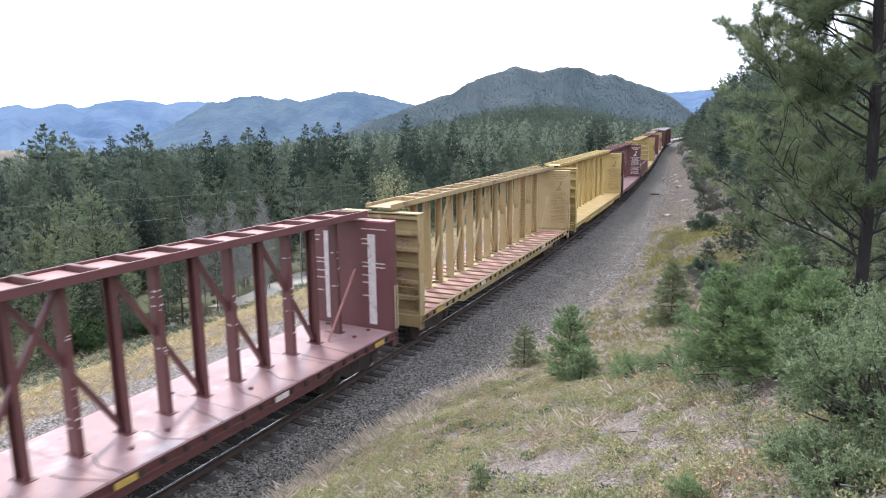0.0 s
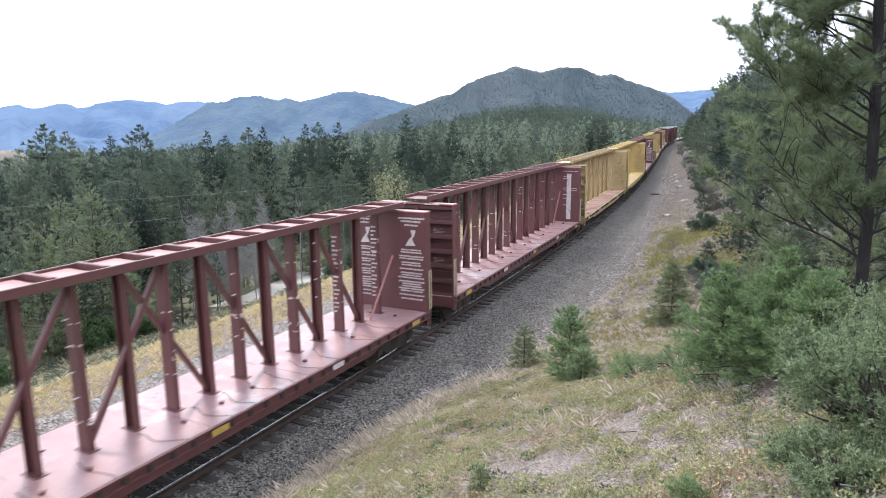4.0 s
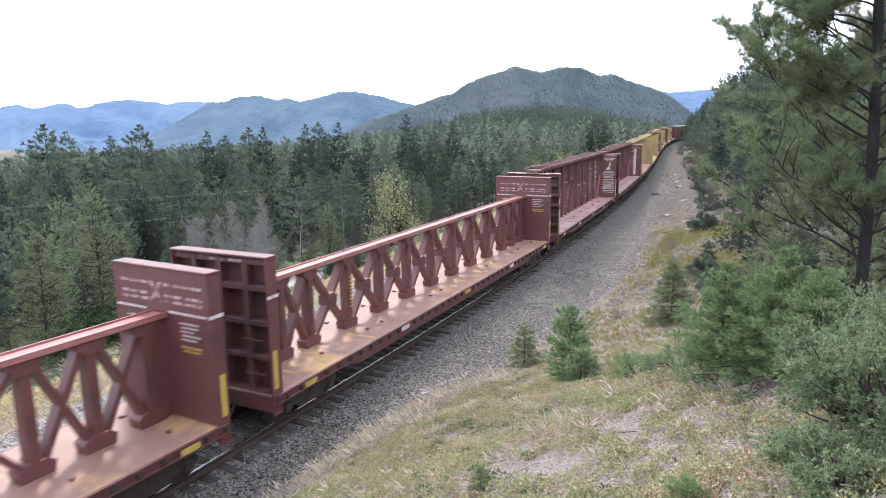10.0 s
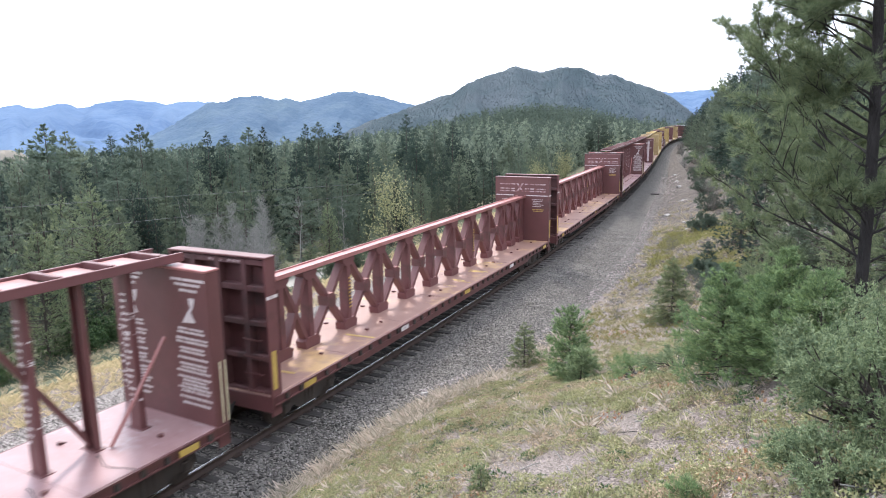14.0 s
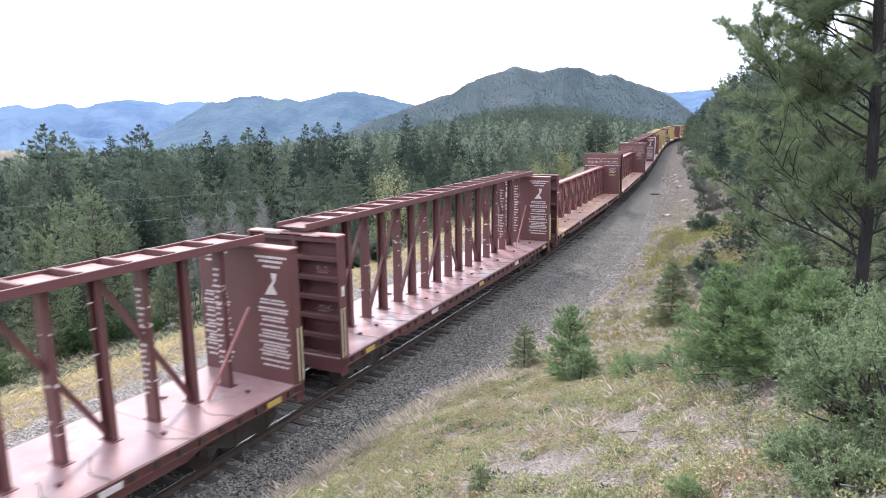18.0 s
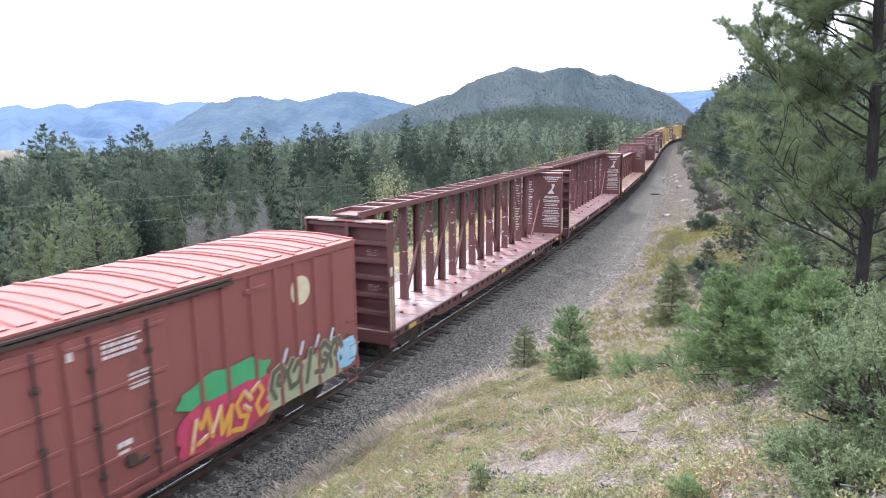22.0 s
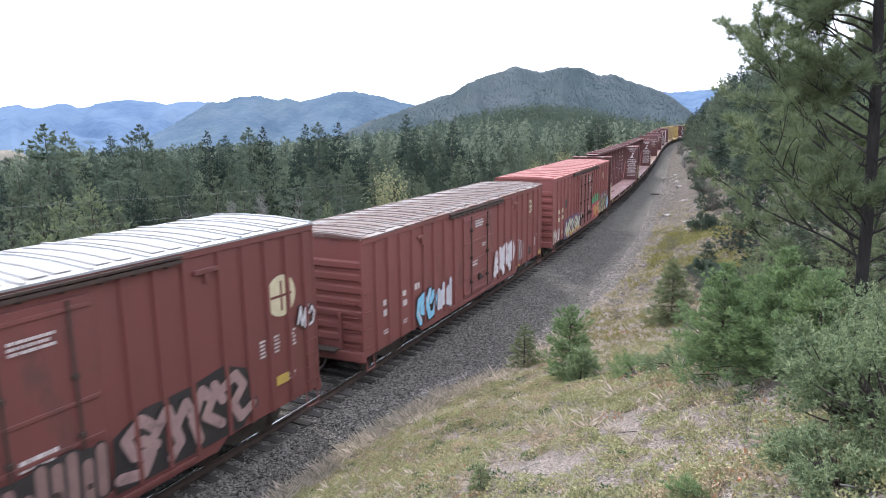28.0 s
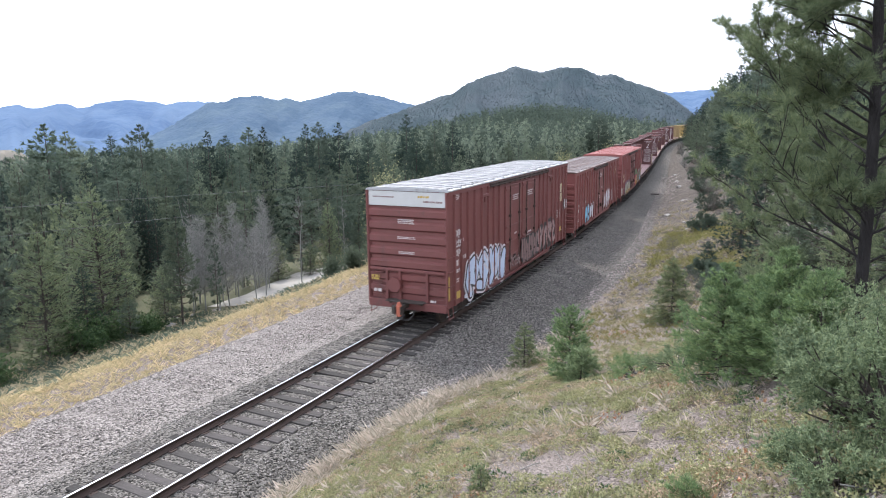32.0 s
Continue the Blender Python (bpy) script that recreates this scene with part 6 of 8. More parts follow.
def tri_mesh(name, v, mat):
    return mesh_of(name, v, np.arange(len(v)).reshape(-1, 3), mat)


def tube_arrays(points, radii, sides):
    """Vertices and quads of a tapered tube through points."""
    p = np.asarray(points, float)
    t = unit(np.gradient(p, axis=0))
    ref = np.array([0.31, 0.95, 0.1])
    a = unit(np.cross(t, ref))
    b = np.cross(t, a)
    ang = np.arange(sides) * 2 * np.pi / sides
    ring = p[:, None, :] + np.asarray(radii)[:, None, None] * (np.cos(ang)[None, :, None] * a[:, None, :] + np.sin(ang)[None, :, None] * b[:, None, :])
    n = len(p)
    i, j = np.meshgrid(np.arange(n - 1), np.arange(sides), indexing="ij")
    q = np.stack([i * sides + j, i * sides + (j + 1) % sides, (i + 1) * sides + (j + 1) % sides, (i + 1) * sides + j], -1).reshape(-1, 4)
    return ring.reshape(-1, 3), q


def tubes(name, list_of, mat):
    vs, fs, n = [], [], 0
    for points, radii, sides in list_of:
        v, f = tube_arrays(points, radii, sides)
        vs.append(v)
        fs.append(f + n)
        n += len(v)
    return mesh_of(name, np.concatenate(vs), np.concatenate(fs), mat)


def conifer(seed, style, height, radius, clumps, k, length, width, gap=0.0, dense=False):
    """Trunk, limbs and needle sprays of a conifer. gap: distance between whorls of boughs; dense: a closed, pointed cone. Unit: metres."""
    rng = np.random.RandomState(seed)
    base = {"fir": 0.02, "pine": 0.10, "young": 0.03, "thin": 0.22}[style]
    gap = gap or {"fir": 0.30, "pine": 0.36, "young": 0.32, "thin": 0.40}[style]
    whorls = max(int(height * (1 - base) / gap), 8)
    small = height / 9.0
    lean = rng.normal(0, 0.012, 2)
    trunk_pts = [(lean[0] * z + 0.02 * small * math.sin(z * 0.5 + seed), lean[1] * z + 0.02 * small * math.cos(z * 0.6), z) for z in np.linspace(-0.04 * height, height, 9)]
    r0 = 0.0105 * height + 0.008
    limbs = [(trunk_pts, 0.0012 * height + r0 * np.linspace(1, 0, 9) ** 1.2, 7)]
    boughs = []
    side_lump = rng.uniform(0, 6.28, 3)
    for w in range(whorls):
        g = (w + rng.uniform(0, 0.8)) / whorls
        f = min(base + (1 - base) * g, 0.985)
        if style == "fir":
            r = (1 - g) ** (0.80 if dense else 0.74)
        elif style == "young":
            r = (1 - g) ** 0.70 * min(1, 0.80 + 0.9 * g)
        else:
            r = min(1, 0.52 + 1.7 * g) * (1 - g) ** (0.80 if dense else 0.72)
        r *= radius * rng.uniform(0.86, 1.08)
        nb = rng.randint(6, 9) if style in ("fir", "young") else rng.randint(5, 7)
        a0 = rng.uniform(0, 6.28)
        for b in range(nb):
            a = a0 + b * 2 * math.pi / nb + rng.uniform(-0.35, 0.35)
            lump = 1 + 0.13 * math.sin(2 * a + side_lump[0] + 5 * g) + 0.10 * math.sin(3 * a + side_lump[1] - 7 * g)
            rr = max(r * lump * rng.uniform(0.68, 1.10), 0.012 * height)
            if style == "pine" and not dense and rng.rand() < 0.10 or style == "thin" and rng.rand() < 0.30:
                continue
            boughs.append((a, rr, f, g))
    area = np.array([b[1] + 0.16 * radius for b in boughs])
    share = clumps * area / area.sum()
    cen, dr, big = [], [], []
    for (a, rr, f, g), n in zip(boughs, share):
        rise = {"fir": -0.22 + 0.65 * g, "pine": 0.08 + 0.55 * g, "young": 0.12 + 0.70 * g, "thin": -0.10 + 0.6 * g}[style] + rng.normal(0, 0.06)
        zb = min(f * height + rng.uniform(-0.9, 0.9) * gap * min(1, 5 * (1 - g)), height * 0.985)
        root = np.array([lean[0] * zb, lean[1] * zb, zb])
        out = np.array([math.cos(a), math.sin(a), rise]) * rr
        cross = np.array([-math.sin(a), math.cos(a), 0.0])
        lift = {"fir": 0.10, "pine": 0.16, "young": 0.16, "thin": 0.12}[style] * rr
        bend = lambda q: root + out * q[:, None] + np.array([0, 0, 1.0]) * (lift * (q * q - q))[:, None]
        if rr > 0.10 * height or rng.rand() < 0.4:
            limbs.append((bend(np.array([0, 0.5, 0.94])), np.array([0.0016 * height + 0.010 * rr, 0.0011 * height + 0.006 * rr, 0.0005 * height]), 3))
        n = max(int(n + rng.rand()), 3)
        q = rng.uniform(0.10 if style in ("fir", "young") else 0.34, 1.0, n) ** 0.75
        wide = {"fir": 0.42, "pine": 0.34, "young": 0.40, "thin": 0.34}[style]
        # needles gather in a few tufts along the bough
        tufts_here = max(int(n * (0.5 if style in ("pine", "thin") else 0.8)), 3)
        pick = np.arange(n) if dense else rng.randint(0, tufts_here, n)
        q = np.clip(q[pick] + rng.normal(0, 0.05, n), 0.08, 1.0)
        off = (rng.uniform(-1, 1, n)[pick] + rng.normal(0, 0.10, n)) * wide * rr * np.sqrt(np.clip(1.04 - q, 0, 1))
        p = bend(q) + cross * off[:, None] + rng.normal(0, 1, (n, 3)) * np.array([0.3, 0.3, 1.0]) * (0.0035 * height + 0.035 * rr)
        cen.append(p)
        up = {"fir": 0.05, "pine": 0.55, "young": 0.42, "thin": 0.30}[style]
        dr.append(unit(unit(out) * 0.9 + cross * (np.sign(off) * 0.55)[:, None] + np.array([0, 0, up]) + rng.normal(0, 0.18, (n, 3))))
        big.append(np.full(n, min(1.0, 0.25 + 0.75 * rr / ((0.55 if dense else 0.34) * radius))))
    tip = np.stack([np.full(6, lean[0] * height), np.full(6, lean[1] * height), np.linspace(height * 0.95, height * 0.995, 6)], -1)
    cen.append(tip)
    dr.append(unit(np.concatenate([rng.normal(0, 0.35, (6, 2)), np.ones((6, 1))], 1)))
    big.append(np.linspace(0.35, 0.15, 6))
    return limbs, spikes(rng, np.concatenate(cen), np.concatenate(dr), length, width, k, 0.42, np.concatenate(big))


def make_tree(name, seed, style, height, radius, clumps, k, length, width, mat, label, limb_count=400):
    limbs, v = conifer(seed, style, height, radius, clumps, k, length, width, dense=limb_count == 1)
    tree = empty(name)
    t = new("trunk", tubes("trunk", limbs[:limb_count], bark))
    t.data.shade_smooth()
    c = new("crown", tri_mesh("crown", v, mat))
    t.parent = c.parent = tree
    return tagged(tree, label, "tree")


# prototypes (each one is used as a tree itself)
near_kinds = [
    ("pine_tree", "pine", 9.0, 2.45, 1700, 5, 0.27, 0.055, needle_mid, "grey-green pine with an open crown at the wood's edge"),
    ("pine_tree", "pine", 9.0, 2.15, 1600, 5, 0.27, 0.055, needle_light, "light green pine with an open crown"),
    ("pine_tree", "young", 9.0, 2.75, 2000, 5, 0.28, 0.055, needle_front, "full young pine with upturned light green boughs"),
    ("fir_tree", "fir", 9.0, 2.0, 1700, 5, 0.24, 0.055, needle_dark, "dense dark green fir"),
    ("pine_tree", "thin", 9.0, 1.75, 1000, 5, 0.27, 0.055, needle_mid, "slender pine with a thin crown and bare lower trunk"),
]
NEAR = [make_tree(n, 11 + i, st, h, r, c, k, ln, w, m, lab) for i, (n, st, h, r, c, k, ln, w, m, lab) in enumerate(near_kinds)]
mid_kinds = [
    ("pine_tree", "pine", 11.0, 3.1, 700, 4, 0.44, 0.125, needle_mid, "pine in the valley wood"),
    ("pine_tree", "pine", 11.0, 2.8, 680, 4, 0.44, 0.125, needle_light, "light green pine in the valley wood"),
    ("fir_tree", "fir", 11.0, 2.8, 700, 4, 0.42, 0.125, needle_dark, "dark conical fir in the valley wood"),
    ("pine_tree", "thin", 11.0, 2.3, 520, 4, 0.44, 0.120, needle_mid, "slender pine in the valley wood"),
    ("fir_tree", "fir", 11.0, 2.7, 680, 4, 0.42, 0.125, needle_mid, "grey-green fir in the valley wood"),
    ("pine_tree", "young", 11.0, 3.2, 700, 4, 0.44, 0.125, needle_light, "rounded pale green pine in the valley wood"),
]
MID = [conifer(41 + i, st, h, r, c, k, ln, w, 0.5, True) for i, (n, st, h, r, c, k, ln, w, m, lab) in enumerate(mid_kinds)]
MID_PLACES = [[] for _ in MID]
MID_TREES = [make_tree(n, 41 + i, st, h, r, int(c * 1.9), k, ln * 0.85, w * 1.1, m, lab, 1) for i, (n, st, h, r, c, k, ln, w, m, lab) in enumerate(mid_kinds)]


sky_kinds = [
    ("pine_tree", "pine", 11.0, 3.9, 2900, 4, 0.38, 0.105, needle_mid, "grey-green pine standing above the wood"),
    ("pine_tree", "pine", 11.0, 3.6, 2800, 4, 0.38, 0.105, needle_light, "light green pine above the wood"),
    ("pine_tree", "young", 11.0, 3.6, 2700, 4, 0.38, 0.105, needle_light, "full pale green pine in the valley wood"),
    ("fir_tree", "fir", 11.0, 3.5, 2900, 4, 0.36, 0.105, needle_dark, "dark conical fir standing above the wood"),
    ("fir_tree", "fir", 11.0, 3.3, 2700, 4, 0.36, 0.105, needle_mid, "grey-green fir standing above the wood"),
]
SKY = [make_tree(n, 71 + i, st, h, r, c, k, ln, w, m, lab, 1) for i, (n, st, h, r, c, k, ln, w, m, lab) in enumerate(sky_kinds)]


def by_bearing(bearing, dist):
    """A place in plan by its bearing, degrees left of the track's line, and its distance."""
    return -math.sin(radians(bearing)) * dist, math.cos(radians(bearing)) * dist


used = set()


def plant(kinds, which, x, y, height, turn, wide=1.0):
    """Plant a tree of that height; the first of each kind is the prototype itself."""
    if kinds is MID:
        MID_PLACES[which].append((x, y, on_ground(x, y) - 0.2, height / 11.0, radians(turn), wide))
        return None
    proto = kinds[which]
    k = height / (9.0 if kinds is NEAR else 11.0)
    m = pose(x, y, on_ground(x, y) - 0.15, 0, 0, turn) @ Matrix.Diagonal((k * wide, k * wide, k, 1))
    if proto.name in used:
        proto = copy_thing(proto, m)
    else:
        used.add(proto.name)
    proto.matrix_basis = m
    return proto


# trees that stand out: bearing, distance, height of the tip over the eye in metres, kind, breadth
EDGE = [(56.4, 37, -2.6, 2, 1.05), (60.4, 33, -3.9, 2, 1), (61.9, 45, -3.3, 3, 0.9), (64.1, 36, -2.5, 0, 1), (50.7, 33, -3.3, 1, 0.8), (47.9, 34, -5.3, 4, 0.7),
        (53.6, 52, -3.7, 3, 0.75), (53.1, 53, -3.7, 3, 0.7), (52.7, 52, -4.1, 3, 0.75), (52.2, 50, -4.7, 3, 0.8), (58.0, 42, -3.9, 1, 0.9), (54.8, 46, -4.2, 1, 0.9),
        (61.0, 55, -2.9, 1, 1), (58.5, 58, -2.7, 0, 1), (56.6, 60, -2.7, 3, 0.9), (54.5, 62, -2.4, 4, 1), (51.1, 66, -2.0, 0, 1), (49.5, 52, -3.1, 4, 0.9),
        (58.9, 78, 0.4, 0, 1.1), (57.7, 85, -0.3, 1, 1), (54.7, 85, -0.8, 3, 0.9), (52.8, 70, 0.3, 0, 1), (47.8, 80, -0.4, 3, 0.8), (46.5, 80, -0.9, 3, 0.9)]
EDGE += [(44.7, 85, -0.1, 0, 1), (43.5, 85, 0.0, 3, 0.8), (40.0, 85, 0.3, 3, 0.8), (39.1, 92, 0.5, 0, 0.9), (37.4, 88, 0.5, 3, 0.9), (47.3, 54, -3.5, 1, 1.1),
         (45.3, 52, -4.3, 1, 1.1), (43.3, 60, -2.6, 3, 0.9), (40.9, 68, -2.1, 3, 0.9), (38.5, 56, -3.1, 4, 0.9), (36.8, 62, -3.1, 1, 1.1), (34.9, 85, -1.4, 3, 0.9),
         (34.5, 58, -3.8, 1, 1.1), (32.6, 66, -3.8, 1, 1.1), (31.6, 98, 1.6, 3, 0.9), (30.9, 90, -0.2, 3, 0.9), (29.2, 95, -0.7, 0, 1), (27.8, 100, 0.6, 3, 0.85),
         (25.4, 105, -3.7, 3, 0.9), (26.4, 75, -3.8, 1, 1.1), (23.0, 110, -2.8, 1, 1.1), (20.2, 105, -3.1, 2, 1), (15.6, 150, 1.4, 0, 1.3), (18.3, 120, -3.1, 2, 1),
         (35.9, 70, -2.4, 3, 0.9), (30.5, 58, -3.9, 1, 1), (66.5, 29, -3.0, 3, 1), (65.2, 34, -2.6, 0, 1)]
rng = random.Random(21)
taken = []
for b, d, tip, kind, wide in EDGE:
    x, y = by_bearing(b, d)
    taken.append((x, y))
    h = EYE_Z + tip - on_ground(x, y)
    if d < 60:
        plant(NEAR, kind, x, y, h, rng.uniform(0, 360), wide)
    else:
        plant(SKY, kind, x, y, h, rng.uniform(0, 360), wide * 1.1)

# the rest of the wood
def free(x, y, gap):
    return all((x - a) ** 2 + (y - c) ** 2 > gap * gap for a, c in taken)


count = 0
for i in range(9000):
    b, d = rng.uniform(3.0, 70.0), 27 + 90 * rng.random() ** 0.85
    x, y = by_bearing(b, d)
    s, u = track_coords(x, y)
    s, u = float(s[0]), float(u[0])
    if u > (-15.5 if d < 60 else -13.5) or -25 < u < -18.5 and s > 24:
        continue
    if not free(x, y, 2.0 if d < 60 else 2.5):
        continue
    # the front row stands clear
    if d < 41 or d < 50 and any(abs(b - e[0]) < 1.3 for e in EDGE if e[1] < 40):
        continue
    # keep a small glade round the leafless trees
    if d < 44 and 42.0 < b < 50:
        continue
    taken.append((x, y))
    # the canopy climbs gently away from the line
    dip = float(np.interp(d, [37, 60, 100, 120], [120, 76, 42, 36])) + rng.uniform(-24, 36) * float(np.interp(d, [37, 110], [1.0, 0.6]))
    h = max(3.0, EYE_Z - d * dip / 1180 - on_ground(x, y))
    wide = rng.uniform(0.85, 1.3)
    if d < 48:
        plant(NEAR, rng.choice((0, 0, 1, 1, 2, 2, 3, 4)), x, y, h, rng.uniform(0, 360), wide)
    else:
        plant(MID_TREES if d < 76 else MID, rng.choice((0, 1, 2, 2, 3, 4, 4, 5)), x, y, h, rng.uniform(0, 360), wide)
    count += 1
    if count > 440:
        break

# young trees and undergrowth along the foot of the slope
rng = random.Random(77)
for i in range(400):
    b, d = rng.uniform(34, 71), rng.uniform(31, 44)
    x, y = by_bearing(b, d)
    s, u = (float(q[0]) for q in track_coords(x, y))
    if u > -14.8 or not free(x, y, 1.9) or 42.5 < b < 51 and d < 42 or any(abs(b - e[0]) < 0.8 and d < e[1] for e in EDGE if e[1] < 40):
        continue
    taken.append((x, y))
    plant(NEAR, rng.choice((0, 1, 2, 2, 3)), x, y, rng.uniform(1.6, 4.2), rng.uniform(0, 360), rng.uniform(1.0, 1.35))

# far woods in the valley and over the knoll
def woods(name, n, b0, b1, d0, d1, h0, h1, seed, mat, label, rows=4, keep=None):
    rng = np.random.RandomState(seed)
    b = np.radians(rng.uniform(b0, b1, n))
    d = np.sqrt(rng.uniform(d0 ** 2, d1 ** 2, n))
    x, y = -np.sin(b) * d, np.cos(b) * d
    s, u = track_coords(x, y)
    ok = (u < -14) if keep is None else keep(s, u)
    x, y = x[ok], y[ok]
    z = ground_z(x, y)
    n = len(x)
    h = rng.uniform(h0, h1, n)
    out = []
    thin_tree = rng.uniform(0.7, 1.15, n)
    for q in range(rows):
        # small sprays all over a blunt cone
        f = rng.uniform(0.02, 1.0, n) ** 1.15
        a = rng.uniform(0, 6.28, n)
        rad = 0.27 * h * (1.02 - f) ** 0.80 * rng.uniform(0.5, 1.1, n) * thin_tree
        c = np.stack([x + np.cos(a) * rad, y + np.sin(a) * rad, z + h * f], -1)
        size = (h * (0.19 - 0.10 * f))[:, None] * math.sqrt(18 / rows)
        e1, e2 = unit(rng.normal(0, 1, (n, 3))) * size, unit(rng.normal(0, 1, (n, 3)) + np.array([0, 0, 0.8])) * size
        out.append(np.stack([c - e1 * 0.6, c + e1 * 0.6, c + e2], 1))
    v = np.concatenate(out).reshape(-1, 3)
    ob = new(name, tri_mesh(name, v, mat))
    return tagged(ob, label, "woods", kind="stuff")


woods("valley_woods", 1300, 2, 70, 104, 190, 5.5, 10.5, 3, far_woods, "grey-green conifer woods filling the valley", rows=64)
woods("valley_firs", 650, 2, 70, 104, 190, 7.0, 12.0, 13, dark_woods, "dark firs standing among the valley woods", rows=64)
woods("far_valley_woods", 3200, 2, 70, 190, 330, 5, 10, 23, far_woods, "grey-green conifer woods across the valley", rows=26)
woods("far_valley_firs", 1500, 2, 70, 190, 330, 6, 11, 33, dark_woods, "dark firs among the far woods", rows=26)
woods("knoll_woods", 7500, 2, 34, 330, 620, 5, 9.5, 4, dark_woods, "dark conifer woods over the knoll", rows=14)
woods("far_woods", 5000, 2, 50, 620, 900, 5, 9, 14, dark_woods, "conifer woods on the far valley floor", rows=8)


# ---- right of the track: hillside trees, the big pine, saplings, shrubs ----
rng = random.Random(33)
planted = 0
for i in range(6000):
    s, u = rng.uniform(44, 230), rng.uniform(5.0, 34)
    x, y, _ = at(s, u, 0)
    b = math.degrees(math.atan2(-x, y))
    d = math.hypot(x, y)
    if not -8 < b < 9.4 or u < float(np.interp(s, [44, 60, 75, 95, 140, 230], [12.0, 10.5, 9.2, 7.6, 6.2, 5.2])) + 0.8 * math.sin(s * 0.4) or not free(x, y, 1.5 if d > 60 else 1.9):
        continue
    # the wood's edge climbs from the line up the hillside
    lift = float(np.interp(b, [-8, 4.9, 6.1, 7.1, 8.3, 9.4], [150, 120, 88, 48, 24, -6])) * rng.uniform(0.25, 1.0)
    h = EYE_Z + d * lift / 1180 - on_ground(x, y)
    if h < 1.5:
        continue
    taken.append((x, y))
    plant(NEAR if d < 42 else MID_TREES, rng.choice((2, 3, 3, 0)) if d < 42 else rng.choice((2, 2, 4, 5, 0)), x, y, min(h, 10.5), rng.uniform(0, 360), rng.uniform(1.0, 1.3) if h > 5 else 1.45)
    planted += 1
    if planted > 190:
        break
# pines just behind the big one
for b, d, h, kind in ((-2.2, 15.5, 5.2, 1), (-4.5, 19, 6.0, 0), (0.8, 21, 5.2, 2), (-7.0, 14.5, 5.5, 2), (2.6, 27, 5.6, 3), (4.2, 36, 6.0, 3), (-1.0, 30, 7.0, 1), (1.9, 17.5, 2.6, 2), (3.9, 46, 6.5, 0), (-5.5, 26, 7.5, 1), (3.4, 20.5, 2.2, 2), (0.2, 13.5, 2.2, 1), (-3.2, 12.6, 2.4, 2)):
    x, y = by_bearing(b, d)
    taken.append((x, y))
    plant(NEAR, kind, x, y, h, rng.uniform(0, 360))


def big_pine(x, y):
    """The near pine: furrowed trunk, long upswept limbs, tufts of long needles at the twig ends."""
    rng = np.random.RandomState(7)
    tree = empty("pine_tree")
    g = on_ground(x, y)
    tree.matrix_basis = pose(x, y, g, 1.3, -2.4)
    H = 7.6
    zs = np.linspace(-0.5, H, 16)
    trunk = np.stack([0.05 * np.sin(zs * 0.7) + 0.004 * zs, 0.04 * np.cos(zs * 0.8), zs], -1)
    rad = np.interp(zs, [-0.5, 0.3, 2.5, 5.2, H], [0.090, 0.074, 0.064, 0.048, 0.014])
    t = new("trunk", tubes("trunk", [(trunk, rad, 14)], dark_bark))
    t.data.shade_smooth()
    t.parent = tree
    tuft_c, tuft_d = [], []

    def grow(root, d, length, radius, level, out):
        """A limb that swings up towards its end; twigs in its outer part, needles at the twig ends alone."""
        n = (8, 5, 3)[level]
        pts = [np.array(root, float)]
        p, v = np.array(root, float), unit(np.array(d, float))
        bend = rng.normal(0, 0.10, 3)
        for i in range(n):
            v = unit(v + bend * 0.4 + rng.normal(0, 0.10, 3) + np.array([0, 0, 0.075 if i > n // 2 else -0.01]))
            p = p + v * length / n
            pts.append(p.copy())
            if level < 2 and i >= (2 if level == 0 else 1):
                for q in range(2):
                    if rng.rand() < (0.88 if level == 0 else 0.66):
                        side = unit(np.cross(v, np.array([0, 0, 1.0])) * (1 if (i + q) % 2 else -1) * rng.uniform(0.3, 0.9) + v * rng.uniform(0.5, 1.0) + np.array([0, 0, rng.uniform(-0.15, 0.65)]))
                        grow(p, side, length * rng.uniform(0.24, 0.42) * (1 if level == 0 else 0.8), radius * 0.45, level + 1, out)
        pts = np.array(pts)
        out.append((pts, np.linspace(radius, max(radius * 0.22, 0.0030), len(pts)), (7, 4, 3)[level]))
        ends = ((-1, 0.0), (-2, 0.0), (-3, 0.5)) if level == 0 else ((-1, 0.0), (-1, 0.45), (-2, 0.2)) if level == 1 else ((-1, 0.0), (-1, 0.6))
        for j, back in ends:
            tuft_c.append(pts[j] + (pts[j - 1] - pts[j]) * back)
            tuft_d.append(unit(unit(pts[j] - pts[j - 1]) + np.array([0, 0, 0.30])))

    # main limbs: all round, upswept, longest a third of the way up; 180 degrees is towards the track
    limbs = []
    for i in range(104):
        z = 0.35 + 6.6 * (i / 103) ** 0.88
        a = (180 + ((i * 137.5) % 360 - 180) * 0.95 + rng.uniform(-12, 12)) % 360
        ln = np.interp(z, [0.3, 1.2, 2.4, 3.1, 3.7, 4.2, 5.5, 7.2], [1.45, 1.66, 1.72, 1.66, 1.46, 1.26, 0.95, 0.4]) * rng.uniform(0.85, 1.1)
        if 222 < a < 318:
            if i % 3:
                continue
            ln *= 0.62
        limbs.append((z, a, ln, 0.42 + 0.07 * z + rng.normal(0, 0.08)))
    for z, a, ln, rise in limbs:
        out = []
        root = np.array([0.05 * math.sin(z * 0.7), 0.04 * math.cos(z * 0.8), z])
        grow(root, (math.cos(radians(a)), math.sin(radians(a)), rise), ln, 0.010 + 0.005 * ln, 0, out)
        limb = new("limb", tubes("limb", out, dark_bark))
        limb.data.shade_smooth()
        limb.parent = tree
    centres = np.array(tuft_c) + rng.normal(0, 0.02, (len(tuft_c), 3))
